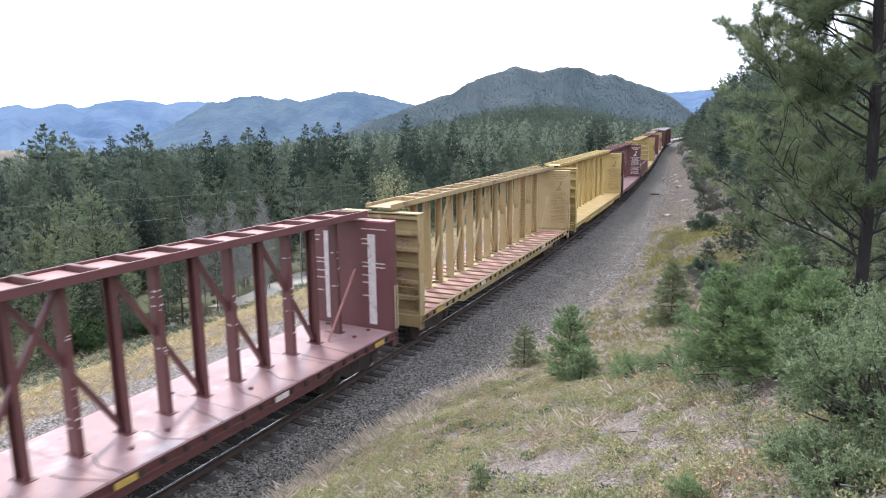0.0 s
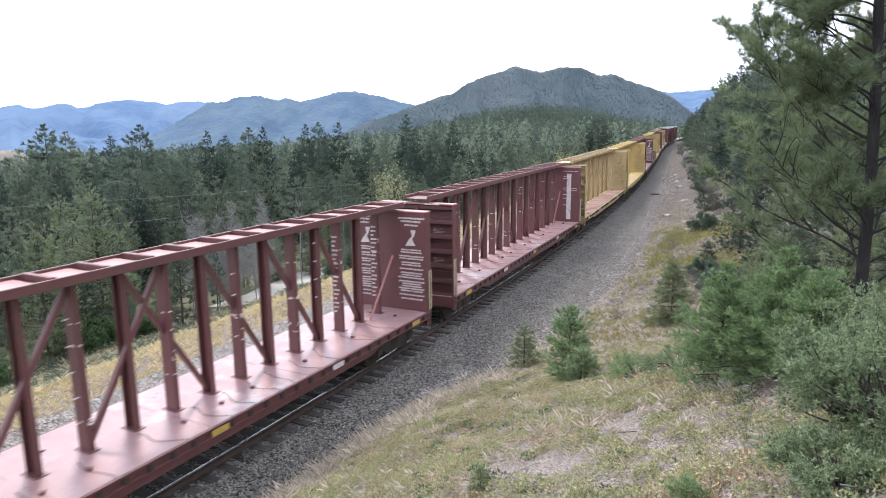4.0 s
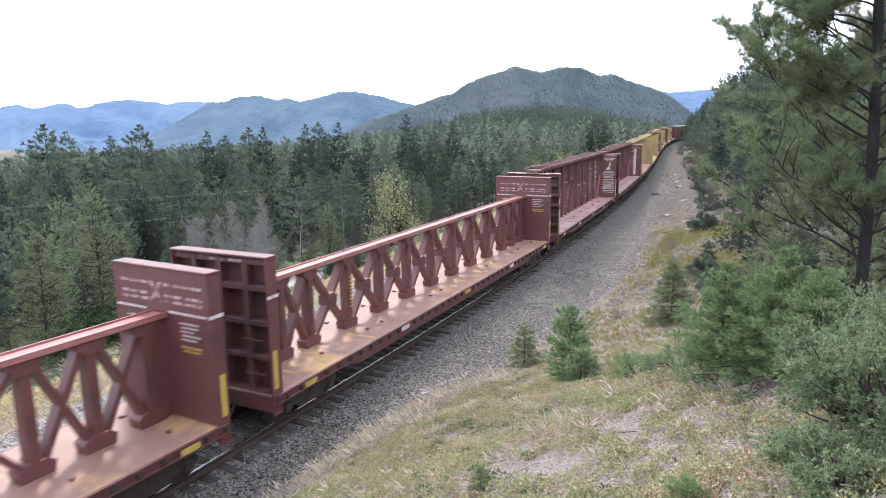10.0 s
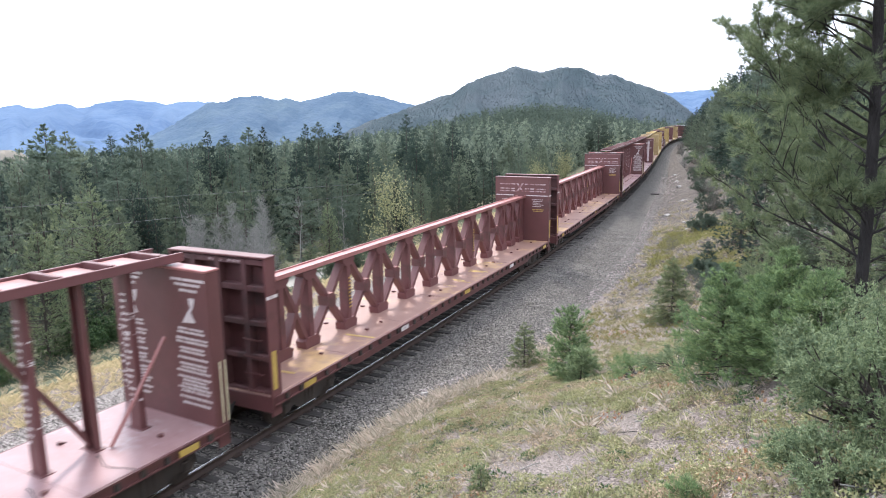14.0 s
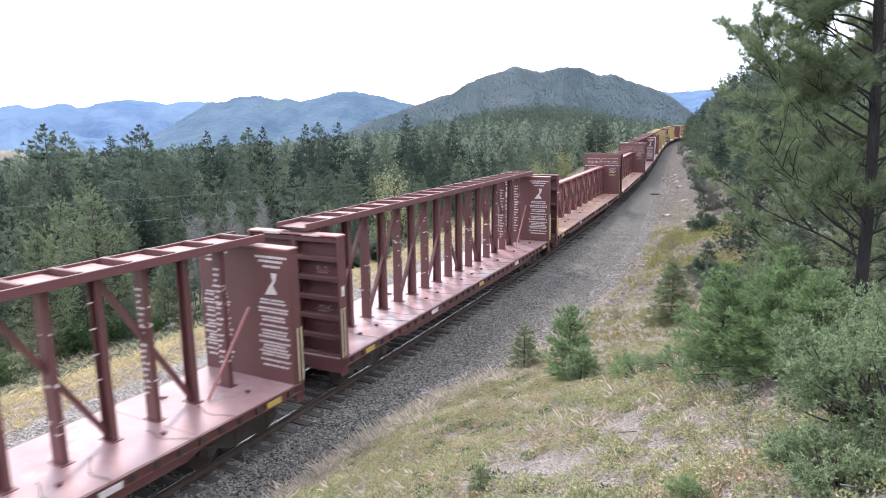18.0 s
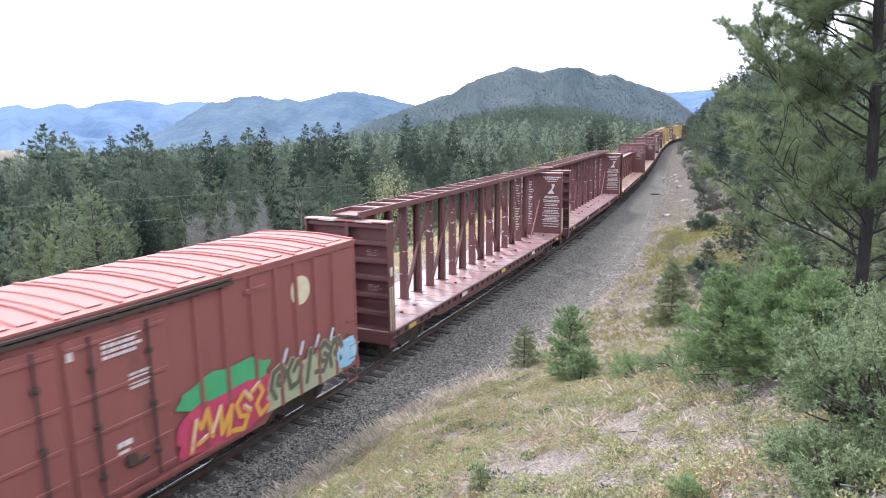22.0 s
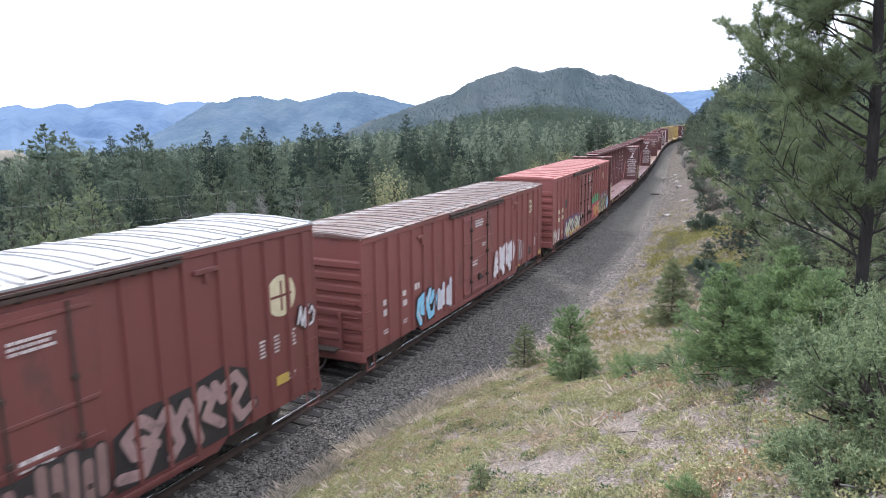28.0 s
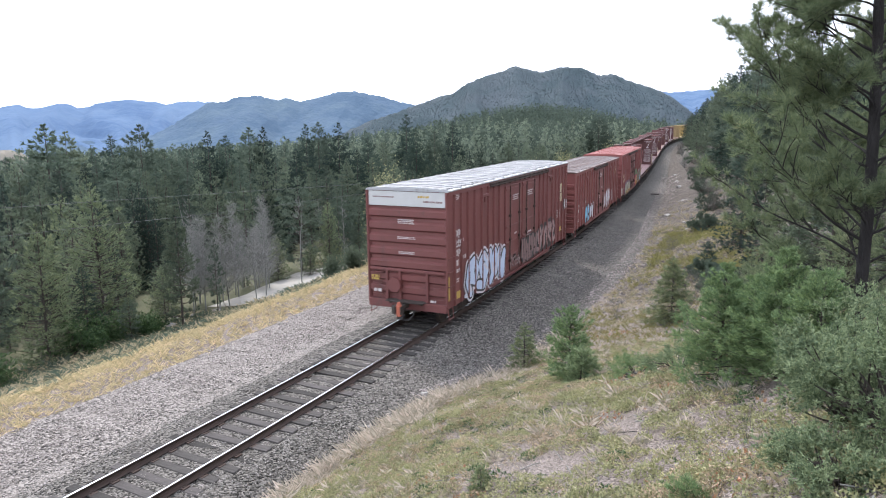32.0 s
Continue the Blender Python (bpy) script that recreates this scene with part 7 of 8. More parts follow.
    v = np.concatenate([spikes(rng, centres, np.array(tuft_d), 0.145, 0.0052, 26, 0.72), spikes(rng, centres, np.array(tuft_d), 0.11, 0.0052, 8, 1.6)])
    c = new("crown", tri_mesh("crown", v, needle_near))
    c.parent = tree
    c["label"] = "tufts of long green needles"
    # dead grey branch ends high in the crown
    dead = []
    for i in range(7):
        p0 = np.array([rng.uniform(-0.5, 0.0), rng.uniform(-0.9, -0.4), rng.uniform(4.6, 5.6)])
        d0 = unit(np.array([rng.uniform(-1, 0.6), rng.uniform(-0.6, 0.1), rng.uniform(-0.1, 0.6)]))
        dead.append((np.array([p0, p0 + d0 * 0.3 + rng.normal(0, 0.03, 3), p0 + d0 * 0.6]), np.array([0.007, 0.005, 0.002]), 4))
    c = new("dead_branch", tubes("dead_branch", dead, dead_wood))
    c.parent = tree
    c["label"] = "bare bleached twigs"
    return tagged(tree, "tall open pine with dark trunk, upswept limbs and long-needle tufts", "tree")


PX, PY = by_bearing(-4.2, 9.6)
big_pine(PX, PY)


def sapling(name, seed, height, radius, mat, label, x, y, clumps=700, k=9, length=0.045, width=0.0065, style="young"):
    """A small conifer with short-needled twigs, boughs down to the ground."""
    limbs, v = conifer(seed, style, height, radius, clumps, k, length, width, min(0.09, height / 9))
    tree = empty(name)
    tree.matrix_basis = pose(x, y, on_ground(x, y), 0, 0, seed * 77 % 360)
    t = new("trunk", tubes("trunk", limbs, bark))
    c = new("crown", tri_mesh("crown", v, mat))
    t.parent = c.parent = tree
    return tagged(tree, label, "tree")


def shrub(name, seed, radius, height, mat, label, x, y, clumps, k=9, length=0.07, width=0.010, stems=26, spread=0.75, low=0.35):
    """A rounded, uneven shrub of many stems."""
    rng = np.random.RandomState(seed)
    limbs, cen, dr = [], [], []
    for i in range(stems):
        a = rng.uniform(0, 6.283)
        el = rng.uniform(0.15, 1.45)
        ln = rng.uniform(0.7, 1.1)
        tip = np.array([math.cos(a) * math.cos(el) * radius, math.sin(a) * math.cos(el) * radius, math.sin(el) * height]) * ln
        root = np.array([rng.normal(0, 0.08), rng.normal(0, 0.08), 0.0])
        mid = root + tip * 0.55 + rng.normal(0, 0.05, 3)
        limbs.append(([root, mid, root + tip], [0.016, 0.009, 0.003], 4))
        n = clumps // stems
        fr = rng.uniform(low, 1.05, n)
        p = root + tip * fr[:, None] + rng.normal(0, 1, (n, 3)) * (0.05 + 0.16 * radius * fr)[:, None]
        p[:, 2] = np.maximum(p[:, 2], 0.02)
        cen.append(p)
        dr.append(unit(unit(tip) + rng.normal(0, 0.4, (n, 3)) + np.array([0, 0, 0.25])))
    ob = empty(name)
    ob.matrix_basis = pose(x, y, on_ground(x, y) - 0.02)
    t = new("stem", tubes("stem", limbs, bark))
    c = new("foliage", tri_mesh("foliage", spikes(rng, np.concatenate(cen), np.concatenate(dr), length, width, k, spread), mat))
    t.parent = c.parent = ob
    return tagged(ob, label, "shrub")


def juniper(seed, radius, height, mat, label, x, y, lobes, per=90, k=7, length=0.036, width=0.011, name="juniper_shrub"):
    """A spreading juniper: many lumpy shoots, each thick with short needles."""
    rng = np.random.RandomState(seed)
    limbs, cen, dr = [], [], []
    for i in range(lobes):
        a, el = rng.uniform(0, 6.283), math.asin(rng.uniform(0.05, 0.98))
        ln = rng.uniform(0.55, 1.08)
        tip = np.array([math.cos(a) * math.cos(el) * radius, math.sin(a) * math.cos(el) * radius, math.sin(el) * height]) * ln
        out = unit(tip + np.array([0, 0, 0.35 * height]))
        limbs.append(([np.zeros(3), tip * 0.5 + rng.normal(0, 0.03, 3), tip], [0.016, 0.010, 0.004], 4))
        size = rng.uniform(0.10, 0.20) * (0.6 + 0.5 * radius)
        # feathery shoots that fan out of the lobe
        for q in range(9):
            v = unit(out + rng.normal(0, 0.55, 3))
            n = per // 9
            f = rng.uniform(0, 1, n)
            cen.append(tip + v * (size * 1.5 * f)[:, None] + rng.normal(0, 0.016, (n, 3)))
            dr.append(unit(v + rng.normal(0, 0.3, (n, 3))))
    ob = empty(name)
    ob.matrix_basis = pose(x, y, on_ground(x, y) - 0.02)
    t = new("stem", tubes("stem", limbs, bark))
    p = np.concatenate(cen)
    p[:, 2] = np.maximum(p[:, 2], 0.015)
    c = new("foliage", tri_mesh("foliage", spikes(rng, p, np.concatenate(dr), length, width, k, 0.65), mat))
    t.parent = c.parent = ob
    return tagged(ob, label, "shrub")


def twigs(name, seed, radius, height, mat, label, x, y, stems=30, thick=1.0):
    """A bare, leafless bush."""
    rng = np.random.RandomState(seed)
    out = []
    for i in range(stems):
        a, el = rng.uniform(0, 6.283), rng.uniform(0.4, 1.4)
        tip = np.array([math.cos(a) * math.cos(el) * radius, math.sin(a) * math.cos(el) * radius, math.sin(el) * height]) * rng.uniform(0.6, 1.1)
        mid = tip * 0.5 + rng.normal(0, 0.05 * radius, 3)
        out.append(([np.zeros(3), mid, tip], [0.008 * thick, 0.005 * thick, 0.002 * thick], 3))
        for q in range(4):
            st = mid + (tip - mid) * rng.rand()
            e = st + rng.normal(0, 0.22, 3) * radius + np.array([0, 0, 0.12 * height])
            out.append(([st, (st + e) / 2 + rng.normal(0, 0.01, 3), e], [0.004 * thick, 0.003 * thick, 0.0015 * thick], 3))
    ob = new(name, tubes(name, out, mat))
    ob.matrix_basis = pose(x, y, on_ground(x, y))
    return tagged(ob, label, "shrub")


for name, seed, h, r, mat, lab, b, d, cl, style in (
        ("fir_sapling", 2, 1.55, 0.66, fir_dull, "dull green fir sapling beside the ballast", 21.4, 20.0, 1300, "fir"),
        ("fir_sapling", 1, 1.82, 0.78, fir_near, "open bright green fir sapling on the bank", 17.5, 15.1, 2300, "young"),
        ("fir_sapling", 23, 0.85, 0.60, fir_blue, "bushy blue-green fir sapling on the bank", 16.4, 14.3, 1000, "young"),
        ("fir_sapling", 3, 2.20, 0.95, fir_dull, "spire-shaped fir sapling in the clearing", 9.1, 22.6, 3800, "fir"),
        ("fir_sapling", 8, 0.34, 0.18, fir_dull, "thin little fir seedling", 25.3, 7.5, 300, "fir"),
        ("fir_sapling", 4, 1.62, 0.78, fir_near, "dense bright green fir sapling", 5.1, 9.1, 6500, "young"),
        ("fir_sapling", 5, 1.60, 0.74, fir_near, "dense bright green fir sapling", 0.9, 8.5, 6500, "young"),
        ("fir_sapling", 6, 1.15, 0.64, fir_near, "broad fir sapling under the pine", -1.9, 7.9, 3800, "young"),
        ("fir_sapling", 10, 1.25, 0.65, fir_near, "broad fir sapling under the pine", 2.9, 9.8, 3400, "young"),
        ("fir_sapling", 9, 1.3, 0.7, needle_dark, "small dark fir beside the clearing", 6.6, 33.0, 900, "fir")):
    x, y = by_bearing(b, d)
    sapling(name, seed, h, r, mat, lab, x, y, cl, 6, 0.058 if d < 12 else 0.095, 0.0105 if d < 12 else 0.016, style)
x, y = by_bearing(7.0, 5.25)
sapling("pine_seedling", 7, 0.20, 0.20, fir_near, "tiny pale green pine seedling", x, y, 300, 12, 0.06, 0.004)
for seed, r, h, mat, lab, b, d, lobes, per in (
        (1, 0.62, 0.95, juniper_near, "spreading grey-green juniper beside the pine", -4.8, 6.2, 60, 99),
        (2, 0.66, 0.90, juniper_near, "spreading grey-green juniper beside the pine", -7.6, 5.7, 60, 99),
        (3, 0.60, 0.85, juniper_near, "spreading grey-green juniper beside the pine", -4.2, 7.5, 45, 81),
        (14, 0.45, 0.30, juniper_near, "low juniper beside the pine", -4.0, 5.05, 36, 90),
        (4, 0.55, 0.30, fir_near, "low green juniper on the bank", 11.6, 12.6, 40, 54),
        (5, 0.60, 0.32, juniper_near, "low juniper beside the saplings", 8.0, 11.2, 45, 54)):
    x, y = by_bearing(b, d)
    juniper(seed, r, h, mat, lab, x, y, lobes, per)
for seed, r, h, b, d in ((6, 0.8, 0.7, 6.6, 30.0), (7, 0.8, 0.9, 5.2, 26.0), (8, 0.9, 0.9, 7.0, 44.0), (9, 1.1, 1.3, 6.6, 52.0), (10, 1.2, 1.3, 7.6, 74.0), (11, 1.3, 1.5, 8.0, 96.0), (12, 1.0, 1.1, 7.2, 62.0)):
    x, y = by_bearing(b, d)
    juniper(seed, r, h, needle_mid, "dull green juniper at the foot of the cut slope", x, y, 60, 36, 5, 0.11, 0.035)
for seed, r, h, mat, lab, b, d, stems in ((1, 0.8, 0.8, twig_wood, "leafless grey-brown bush beside the line", 13.6, 24.5, 12), (2, 1.0, 1.0, twig_wood, "leafless brown bush in the clearing", 8.3, 28.0, 26), (3, 0.14, 0.42, twig_wood, "dead brown twigs on the bank", 2.6, 6.7, 4),
                                          (4, 1.0, 0.9, twig_wood, "leafless brown bush in the clearing", 9.4, 39.0, 26), (6, 0.5, 0.4, dead_wood, "dry grey twigs by the saplings", 4.8, 8.3, 12), (7, 0.9, 1.0, twig_wood, "leafless brown bush in the clearing", 7.6, 24.0, 22)):
    x, y = by_bearing(b, d)
    twigs("bare_shrub", seed, r, h, mat, lab, x, y, stems, 0.55 if d < 10 else 1.0)
# leafless bushes all over the cut slope
rng = random.Random(5)
for i in range(44):
    s = rng.uniform(48, 165)
    u = float(np.interp(s, [48, 75, 95, 165], [8.2, 6.4, 5.2, 4.4])) + 3.6 * rng.random() ** 1.2
    x, y, _ = at(s, u, 0)
    twigs("bare_shrub", 70 + i, rng.uniform(0.8, 1.5), rng.uniform(0.8, 1.8), twig_wood if i % 3 else dead_wood, "leafless grey-brown bush on the cut slope", x, y, 34, 1.0 + s / 60)

# leafless grey trees and pale aspens at the wood's edge
def bare_tree(seed, height, x, y, mat, label, branches=110, width=1.0):
    rng = np.random.RandomState(seed)
    out = [([(0, 0, -0.2), (rng.normal(0, 0.1), rng.normal(0, 0.1), height * 0.5), (rng.normal(0, 0.15), rng.normal(0, 0.15), height)], [0.040, 0.025, 0.006], 5)]
    for i in range(branches):
        z = height * rng.uniform(0.15, 0.98)
        a = rng.uniform(0, 6.283)
        ln = width * (1.05 - z / height) * rng.uniform(0.5, 1.2) + 0.15
        tip = np.array([math.cos(a) * ln, math.sin(a) * ln, ln * rng.uniform(0.3, 0.9)])
        root = np.array([0, 0, z])
        out.append(([root, root + tip * 0.5, root + tip], [0.011, 0.008, 0.004], 3))
        for q in range(4):
            st = root + tip * rng.uniform(0.3, 0.95)
            e = st + rng.normal(0, 0.14, 3) + np.array([0, 0, 0.18])
            out.append(([st, (st + e) / 2, e], [0.007, 0.005, 0.003], 3))
    tree = empty("bare_tree")
    tree.matrix_basis = pose(x, y, on_ground(x, y))
    t = new("trunk", tubes("trunk", out, mat))
    t.parent = tree
    return tagged(tree, label, "tree")


rng = random.Random(8)
for i in range(17):
    x, y = by_bearing(rng.uniform(43.2, 49.6), rng.uniform(36, 43))
    bare_tree(60 + i, rng.uniform(3.2, 5.6), x, y, dead_wood, "leafless silver-grey tree at the wood's edge", 130, 1.25)
for b, d, h, seed in ((40.9, 40, 5.0, 5), (37.2, 46, 4.6, 6), (39.3, 50, 4.6, 7), (49.8, 36, 6.2, 8)):
    x, y = by_bearing(b, d)
    bare_tree(seed, h, x, y, dead_wood, "slender pale-barked aspen at the wood's edge", 24, 0.7)
for b, d, r, h, seed in ((33.2, 50, 2.3, 6.0, 1), (14.5, 95, 2.2, 4.5, 3), (13.0, 105, 2.0, 4.5, 4), (20.5, 88, 1.8, 4.0, 6), (18.4, 92, 1.8, 4.4, 7)):
    x, y = by_bearing(b, d)
    shrub("aspen_clump", seed, r, h, aspen_leaf, "pale yellow-green aspen clump turning in autumn", x, y, 1500, 5, 0.12, 0.07, 30, 0.75, 0.68 if h == 6.0 else 0.35)
for b, d, r, h, seed in ((58.2, 33.0, 1.5, 1.7, 1), (56.6, 34.0, 1.3, 1.5, 2), (64.5, 30, 1.3, 1.5, 3), (53.4, 34, 0.8, 0.8, 4), (36.5, 37, 0.8, 1.3, 5), (38.2, 39, 0.7, 1.1, 6), (34.4, 38, 0.8, 1.4, 7)):
    x, y = by_bearing(b, d)
    shrub("green_bush", 20 + seed, r, h, needle_light if seed > 4 else bush_leaf, "leafy green bush below the grassy shoulder", x, y, 1500, 5, 0.11, 0.05, 30)


# the middle of the wood, joined by kind
for (n, st, h, r, c, k, ln, w, m, lab), (limbs, v), places in zip(mid_kinds, MID, MID_PLACES):
    if not places:
        continue
    tv, tf = [], []
    base = 0
    for points, radii, sides in limbs[:1]:
        a, q = tube_arrays(points, radii, 5)
        tv.append(a)
        tf.append(q + base)
        base += len(a)
    tv, tf = np.concatenate(tv), np.concatenate(tf)
    crowns, trunks, faces = [], [], []
    for i, (x, y, z, size, turn, wide) in enumerate(places):
        ca, sa = math.cos(turn), math.sin(turn)
        rot = np.array([[ca, -sa, 0], [sa, ca, 0], [0, 0, 1]]) @ np.diag([size * wide, size * wide, size])
        crowns.append(v @ rot.T + (x, y, z))
        trunks.append(tv @ rot.T + (x, y, z))
        faces.append(tf + i * len(tv))
    kind = "fir" if st == "fir" else "pine"
    ob = new(kind + "_wood", tri_mesh(kind + "_wood", np.concatenate(crowns), m))
    tagged(ob, lab + ", seen as one stand", "woods", kind="stuff")
    ob = new(kind + "_trunks", mesh_of(kind + "_trunks", np.concatenate(trunks), np.concatenate(faces), bark))
    tagged(ob, "dark trunks standing in the valley wood", "woods", kind="stuff")


# ---- ground cover ----
def fill_bank(n, seed, s0, s1, u0, u1, accept):
    """Random places on the bank right of the ballast: plan places and heights."""
    rng = np.random.RandomState(seed)
    s, u = rng.uniform(s0, s1, n), rng.uniform(u0, u1, n)
    p = at(s, u, np.zeros(n))
    d = u - np.interp(s, FOOT_S, FOOT_U)
    ok = accept(p[:, 0], p[:, 1], d, rng)
    p = p[ok]
    p[:, 2] = ground_z(p[:, 0], p[:, 1])
    return p, rng


def patch(x, y):
    """Where groundcover mats grow (1) and where bare litter lies (0)."""
    return wave(x + 3.1, y, 0.75) + 0.6 * wave(x, y + 1.7, 1.9) + 0.35 * wave(x + 9, y, 4.3)


def tufts(name, places, rng, blades, height, width, lean, mat, label):
    n = len(places)
    c = np.repeat(places, blades, 0) + rng.normal(0, 1, (n * blades, 3)) * np.array([0.045, 0.045, 0.0])
    d = unit(np.concatenate([rng.normal(0, lean, (n * blades, 2)), np.ones((n * blades, 1))], 1))
    hgt = np.repeat(height * rng.uniform(0.5, 1.3, (n, 1)), blades, 0) * rng.uniform(0.5, 1.2, (n * blades, 1))
    side = unit(np.cross(d, rng.normal(0, 1, (n * blades, 3)))) * width / 2
    bend = np.concatenate([d[:, :2] * 0.35, np.full((n * blades, 1), -0.12)], 1) * hgt
    mid = c + d * hgt * 0.6
    tip = c + d * hgt + bend
    v = np.stack([c - side, c + side, mid + side * 0.7, c - side, mid + side * 0.7, tip], 1).reshape(-1, 3)
    v[:, 2] -= 0.01
    ob = new(name, tri_mesh(name, v, mat))
    return tagged(ob, label, "grass", kind="stuff")


def bare(x, y):
    """How bare the bank is: trodden litter in a few places, 0 to 1."""
    b = np.zeros_like(x)
    for cx, cy, rx, ry in ((-1.9, 8.5, 0.40, 0.9), (-2.5, 7.2, 0.7, 0.32), (-1.2, 6.3, 0.5, 0.3), (-2.6, 12.2, 0.4, 1.2)):
        b = np.maximum(b, np.exp(-(((x - cx) / rx) ** 2 + ((y - cy) / ry) ** 2)))
    return np.clip(b + 0.18 * wave(x, y, 3.1), 0, 1)


p, r = fill_bank(8500, 1, 3, 27, 2.0, 13.5, lambda x, y, d, r: (d > -0.1) & (patch(x, y) + r.normal(0, 0.35, len(x)) < 0.35) & (r.rand(len(x)) > 0.6 * bare(x, y)))
tufts("bleached_grass", p, r, 9, 0.10, 0.0042, 0.75, pale_grass, "thin bleached grass tufts over the bank")
p, r = fill_bank(3000, 2, 3, 24, 2.0, 13.5, lambda x, y, d, r: (d > 0) & (patch(x, y) + r.normal(0, 0.5, len(x)) > 0.0) & (r.rand(len(x)) > bare(x, y)))
tufts("golden_grass", p, r, 8, 0.13, 0.0048, 0.6, dry_grass, "golden dry grass among the groundcover")
p, r = fill_bank(2600, 3, 9, 22, 1.6, 7.5, lambda x, y, d, r: (d > -0.35) & (d < 0.9 + 0.5 * wave(x, y, 1.3)))
tufts("seed_grass", p, r, 10, 0.31, 0.0052, 0.45, pale_grass, "tall bleached seed grass along the foot of the bank")
p, r = fill_bank(9500, 43, 7.5, 17, 1.3, 5.6, lambda x, y, d, r: (d > -0.45) & (d < 1.15 + 0.5 * wave(x, y, 1.3)) & (r.rand(len(x)) < 0.45))
tufts("foot_weeds", p, r, 9, 0.30, 0.0062, 0.50, pale_grass, "bleached straggling weeds at the foot of the bank")
p, r = fill_bank(8000, 4, 22, 60, 3.0, 11.5, lambda x, y, d, r: (d > 0.3) & (r.rand(len(x)) < np.interp(y, [22, 34, 46, 60], [0.7, 0.55, 0.45, 0.05])))
tufts("meadow_grass", p, r, 6, 0.20, 0.013, 0.5, dry_grass, "dry meadow grass beside the line")
p, r = fill_bank(2600, 5, 29, 43, 6.0, 11.0, lambda x, y, d, r: (d > 0.5) & (wave(x, y, 0.5) + r.normal(0, 0.5, len(x)) > 0))
tufts("yellow_green_grass", p, r, 10, 0.28, 0.016, 0.5, green_grass, "yellow-green grass in the clearing")

p, r = fill_bank(520, 21, 3, 21, 2.2, 13.5, lambda x, y, d, r: (d > 0.1) & (patch(x + 2.2, y) < 0.5) & (np.hypot(x, y) > 6.5))
tufts("bunch_grass", p, r, 44, 0.20, 0.0040, 0.62, pale_grass, "pale straw-coloured bunch grass on the bank")
p, r = fill_bank(9000, 25, 19, 46, 5.0, 12.0, lambda x, y, d, r: (d > 0.4) & (wave(x, y, 0.45) + 0.5 * wave(x, y, 1.3) + r.normal(0, 0.4, len(x)) > 0.15))
tufts("olive_grass", p, r, 6, 0.16, 0.011, 0.55, green_grass, "olive-green grass patches in the clearing")
# leaf mats: low domes of small leaves, with dark gaps between them
for name, n, seed, shift, level, leaf, mat, label in (("groundcover", 9000, 6, 0.0, -0.60, 0.030, mat_leaf, "low yellow-green groundcover mounds on the bank"), ("olive_groundcover", 6500, 16, 4.7, -0.10, 0.028, olive_leaf, "low olive-brown groundcover mounds on the bank"), ("dark_groundcover", 1500, 17, 2.3, 0.30, 0.028, bush_leaf, "low dark green groundcover on the bank")):
    p, r = fill_bank(n, seed, 3.5, 19, 2.4, 13.0, lambda x, y, d, r: (d > 0.25 + 0.3 * wave(x, y, 1.7)) & (patch(x + shift, y) + 0.4 * wave(x, y + shift, 5.1) + r.normal(0, 0.25, len(x)) - 1.7 * bare(x, y) > level - 0.7 * np.exp(-((x + 4.6) ** 2 + (y - 9.6) ** 2) / 6.0)))
    size = 0.055 + 0.125 * r.rand(len(p)) ** 1.7
    count = np.maximum((size * size * 5200).astype(int), 20)
    who = np.repeat(np.arange(len(p)), count)
    out = unit(r.normal(0, 1, (len(who), 3)))
    out[:, 2] = np.abs(out[:, 2])
    c = p[who] + out * size[who, None] * np.array([1, 1, 0.74]) * r.uniform(0.75, 1.05, (len(who), 1))
    ob = new(name, tri_mesh(name, spikes(r, c, unit(out + r.normal(0, 0.55, out.shape)), leaf, leaf * 0.72, 1, 0.3), mat))
    tagged(ob, label, "groundcover", kind="stuff")
p, r = fill_bank(17000, 7, 3, 22, 2.4, 13.5, lambda x, y, d, r: (d > 0.3) & (wave(x + 5, y + 2, 1.1) + 0.5 * wave(x, y, 4.1) + r.normal(0, 0.3, len(x)) > 0.75))
p[:, 2] += r.uniform(0.02, 0.08, len(p))
v = spikes(r, p, unit(r.normal(0, 1, (len(p), 3)) + np.array([0, 0, 0.8])), 0.045, 0.030, 4, 0.5)
ob = new("russet_groundcover", tri_mesh("russet_groundcover", v, rust_leaf))
tagged(ob, "russet autumn leaves among the groundcover", "groundcover", kind="stuff")
# fallen twigs and needle litter
p, r = fill_bank(30000, 8, 3, 20, 2.6, 13.5, lambda x, y, d, r: (d > 0.3) & (patch(x, y) < 0.45))
p[:, 2] += 0.01
a = r.uniform(0, 6.283, len(p))
dirs = np.stack([np.cos(a), np.sin(a), r.normal(0.05, 0.12, len(p))], -1)
v = spikes(r, p, unit(dirs), 0.075, 0.0042, 1, 0.05)
ob = new("needle_litter", tri_mesh("needle_litter", v, twig_wood))
tagged(ob, "grey twigs and needle litter on bare soil", "litter", kind="stuff")

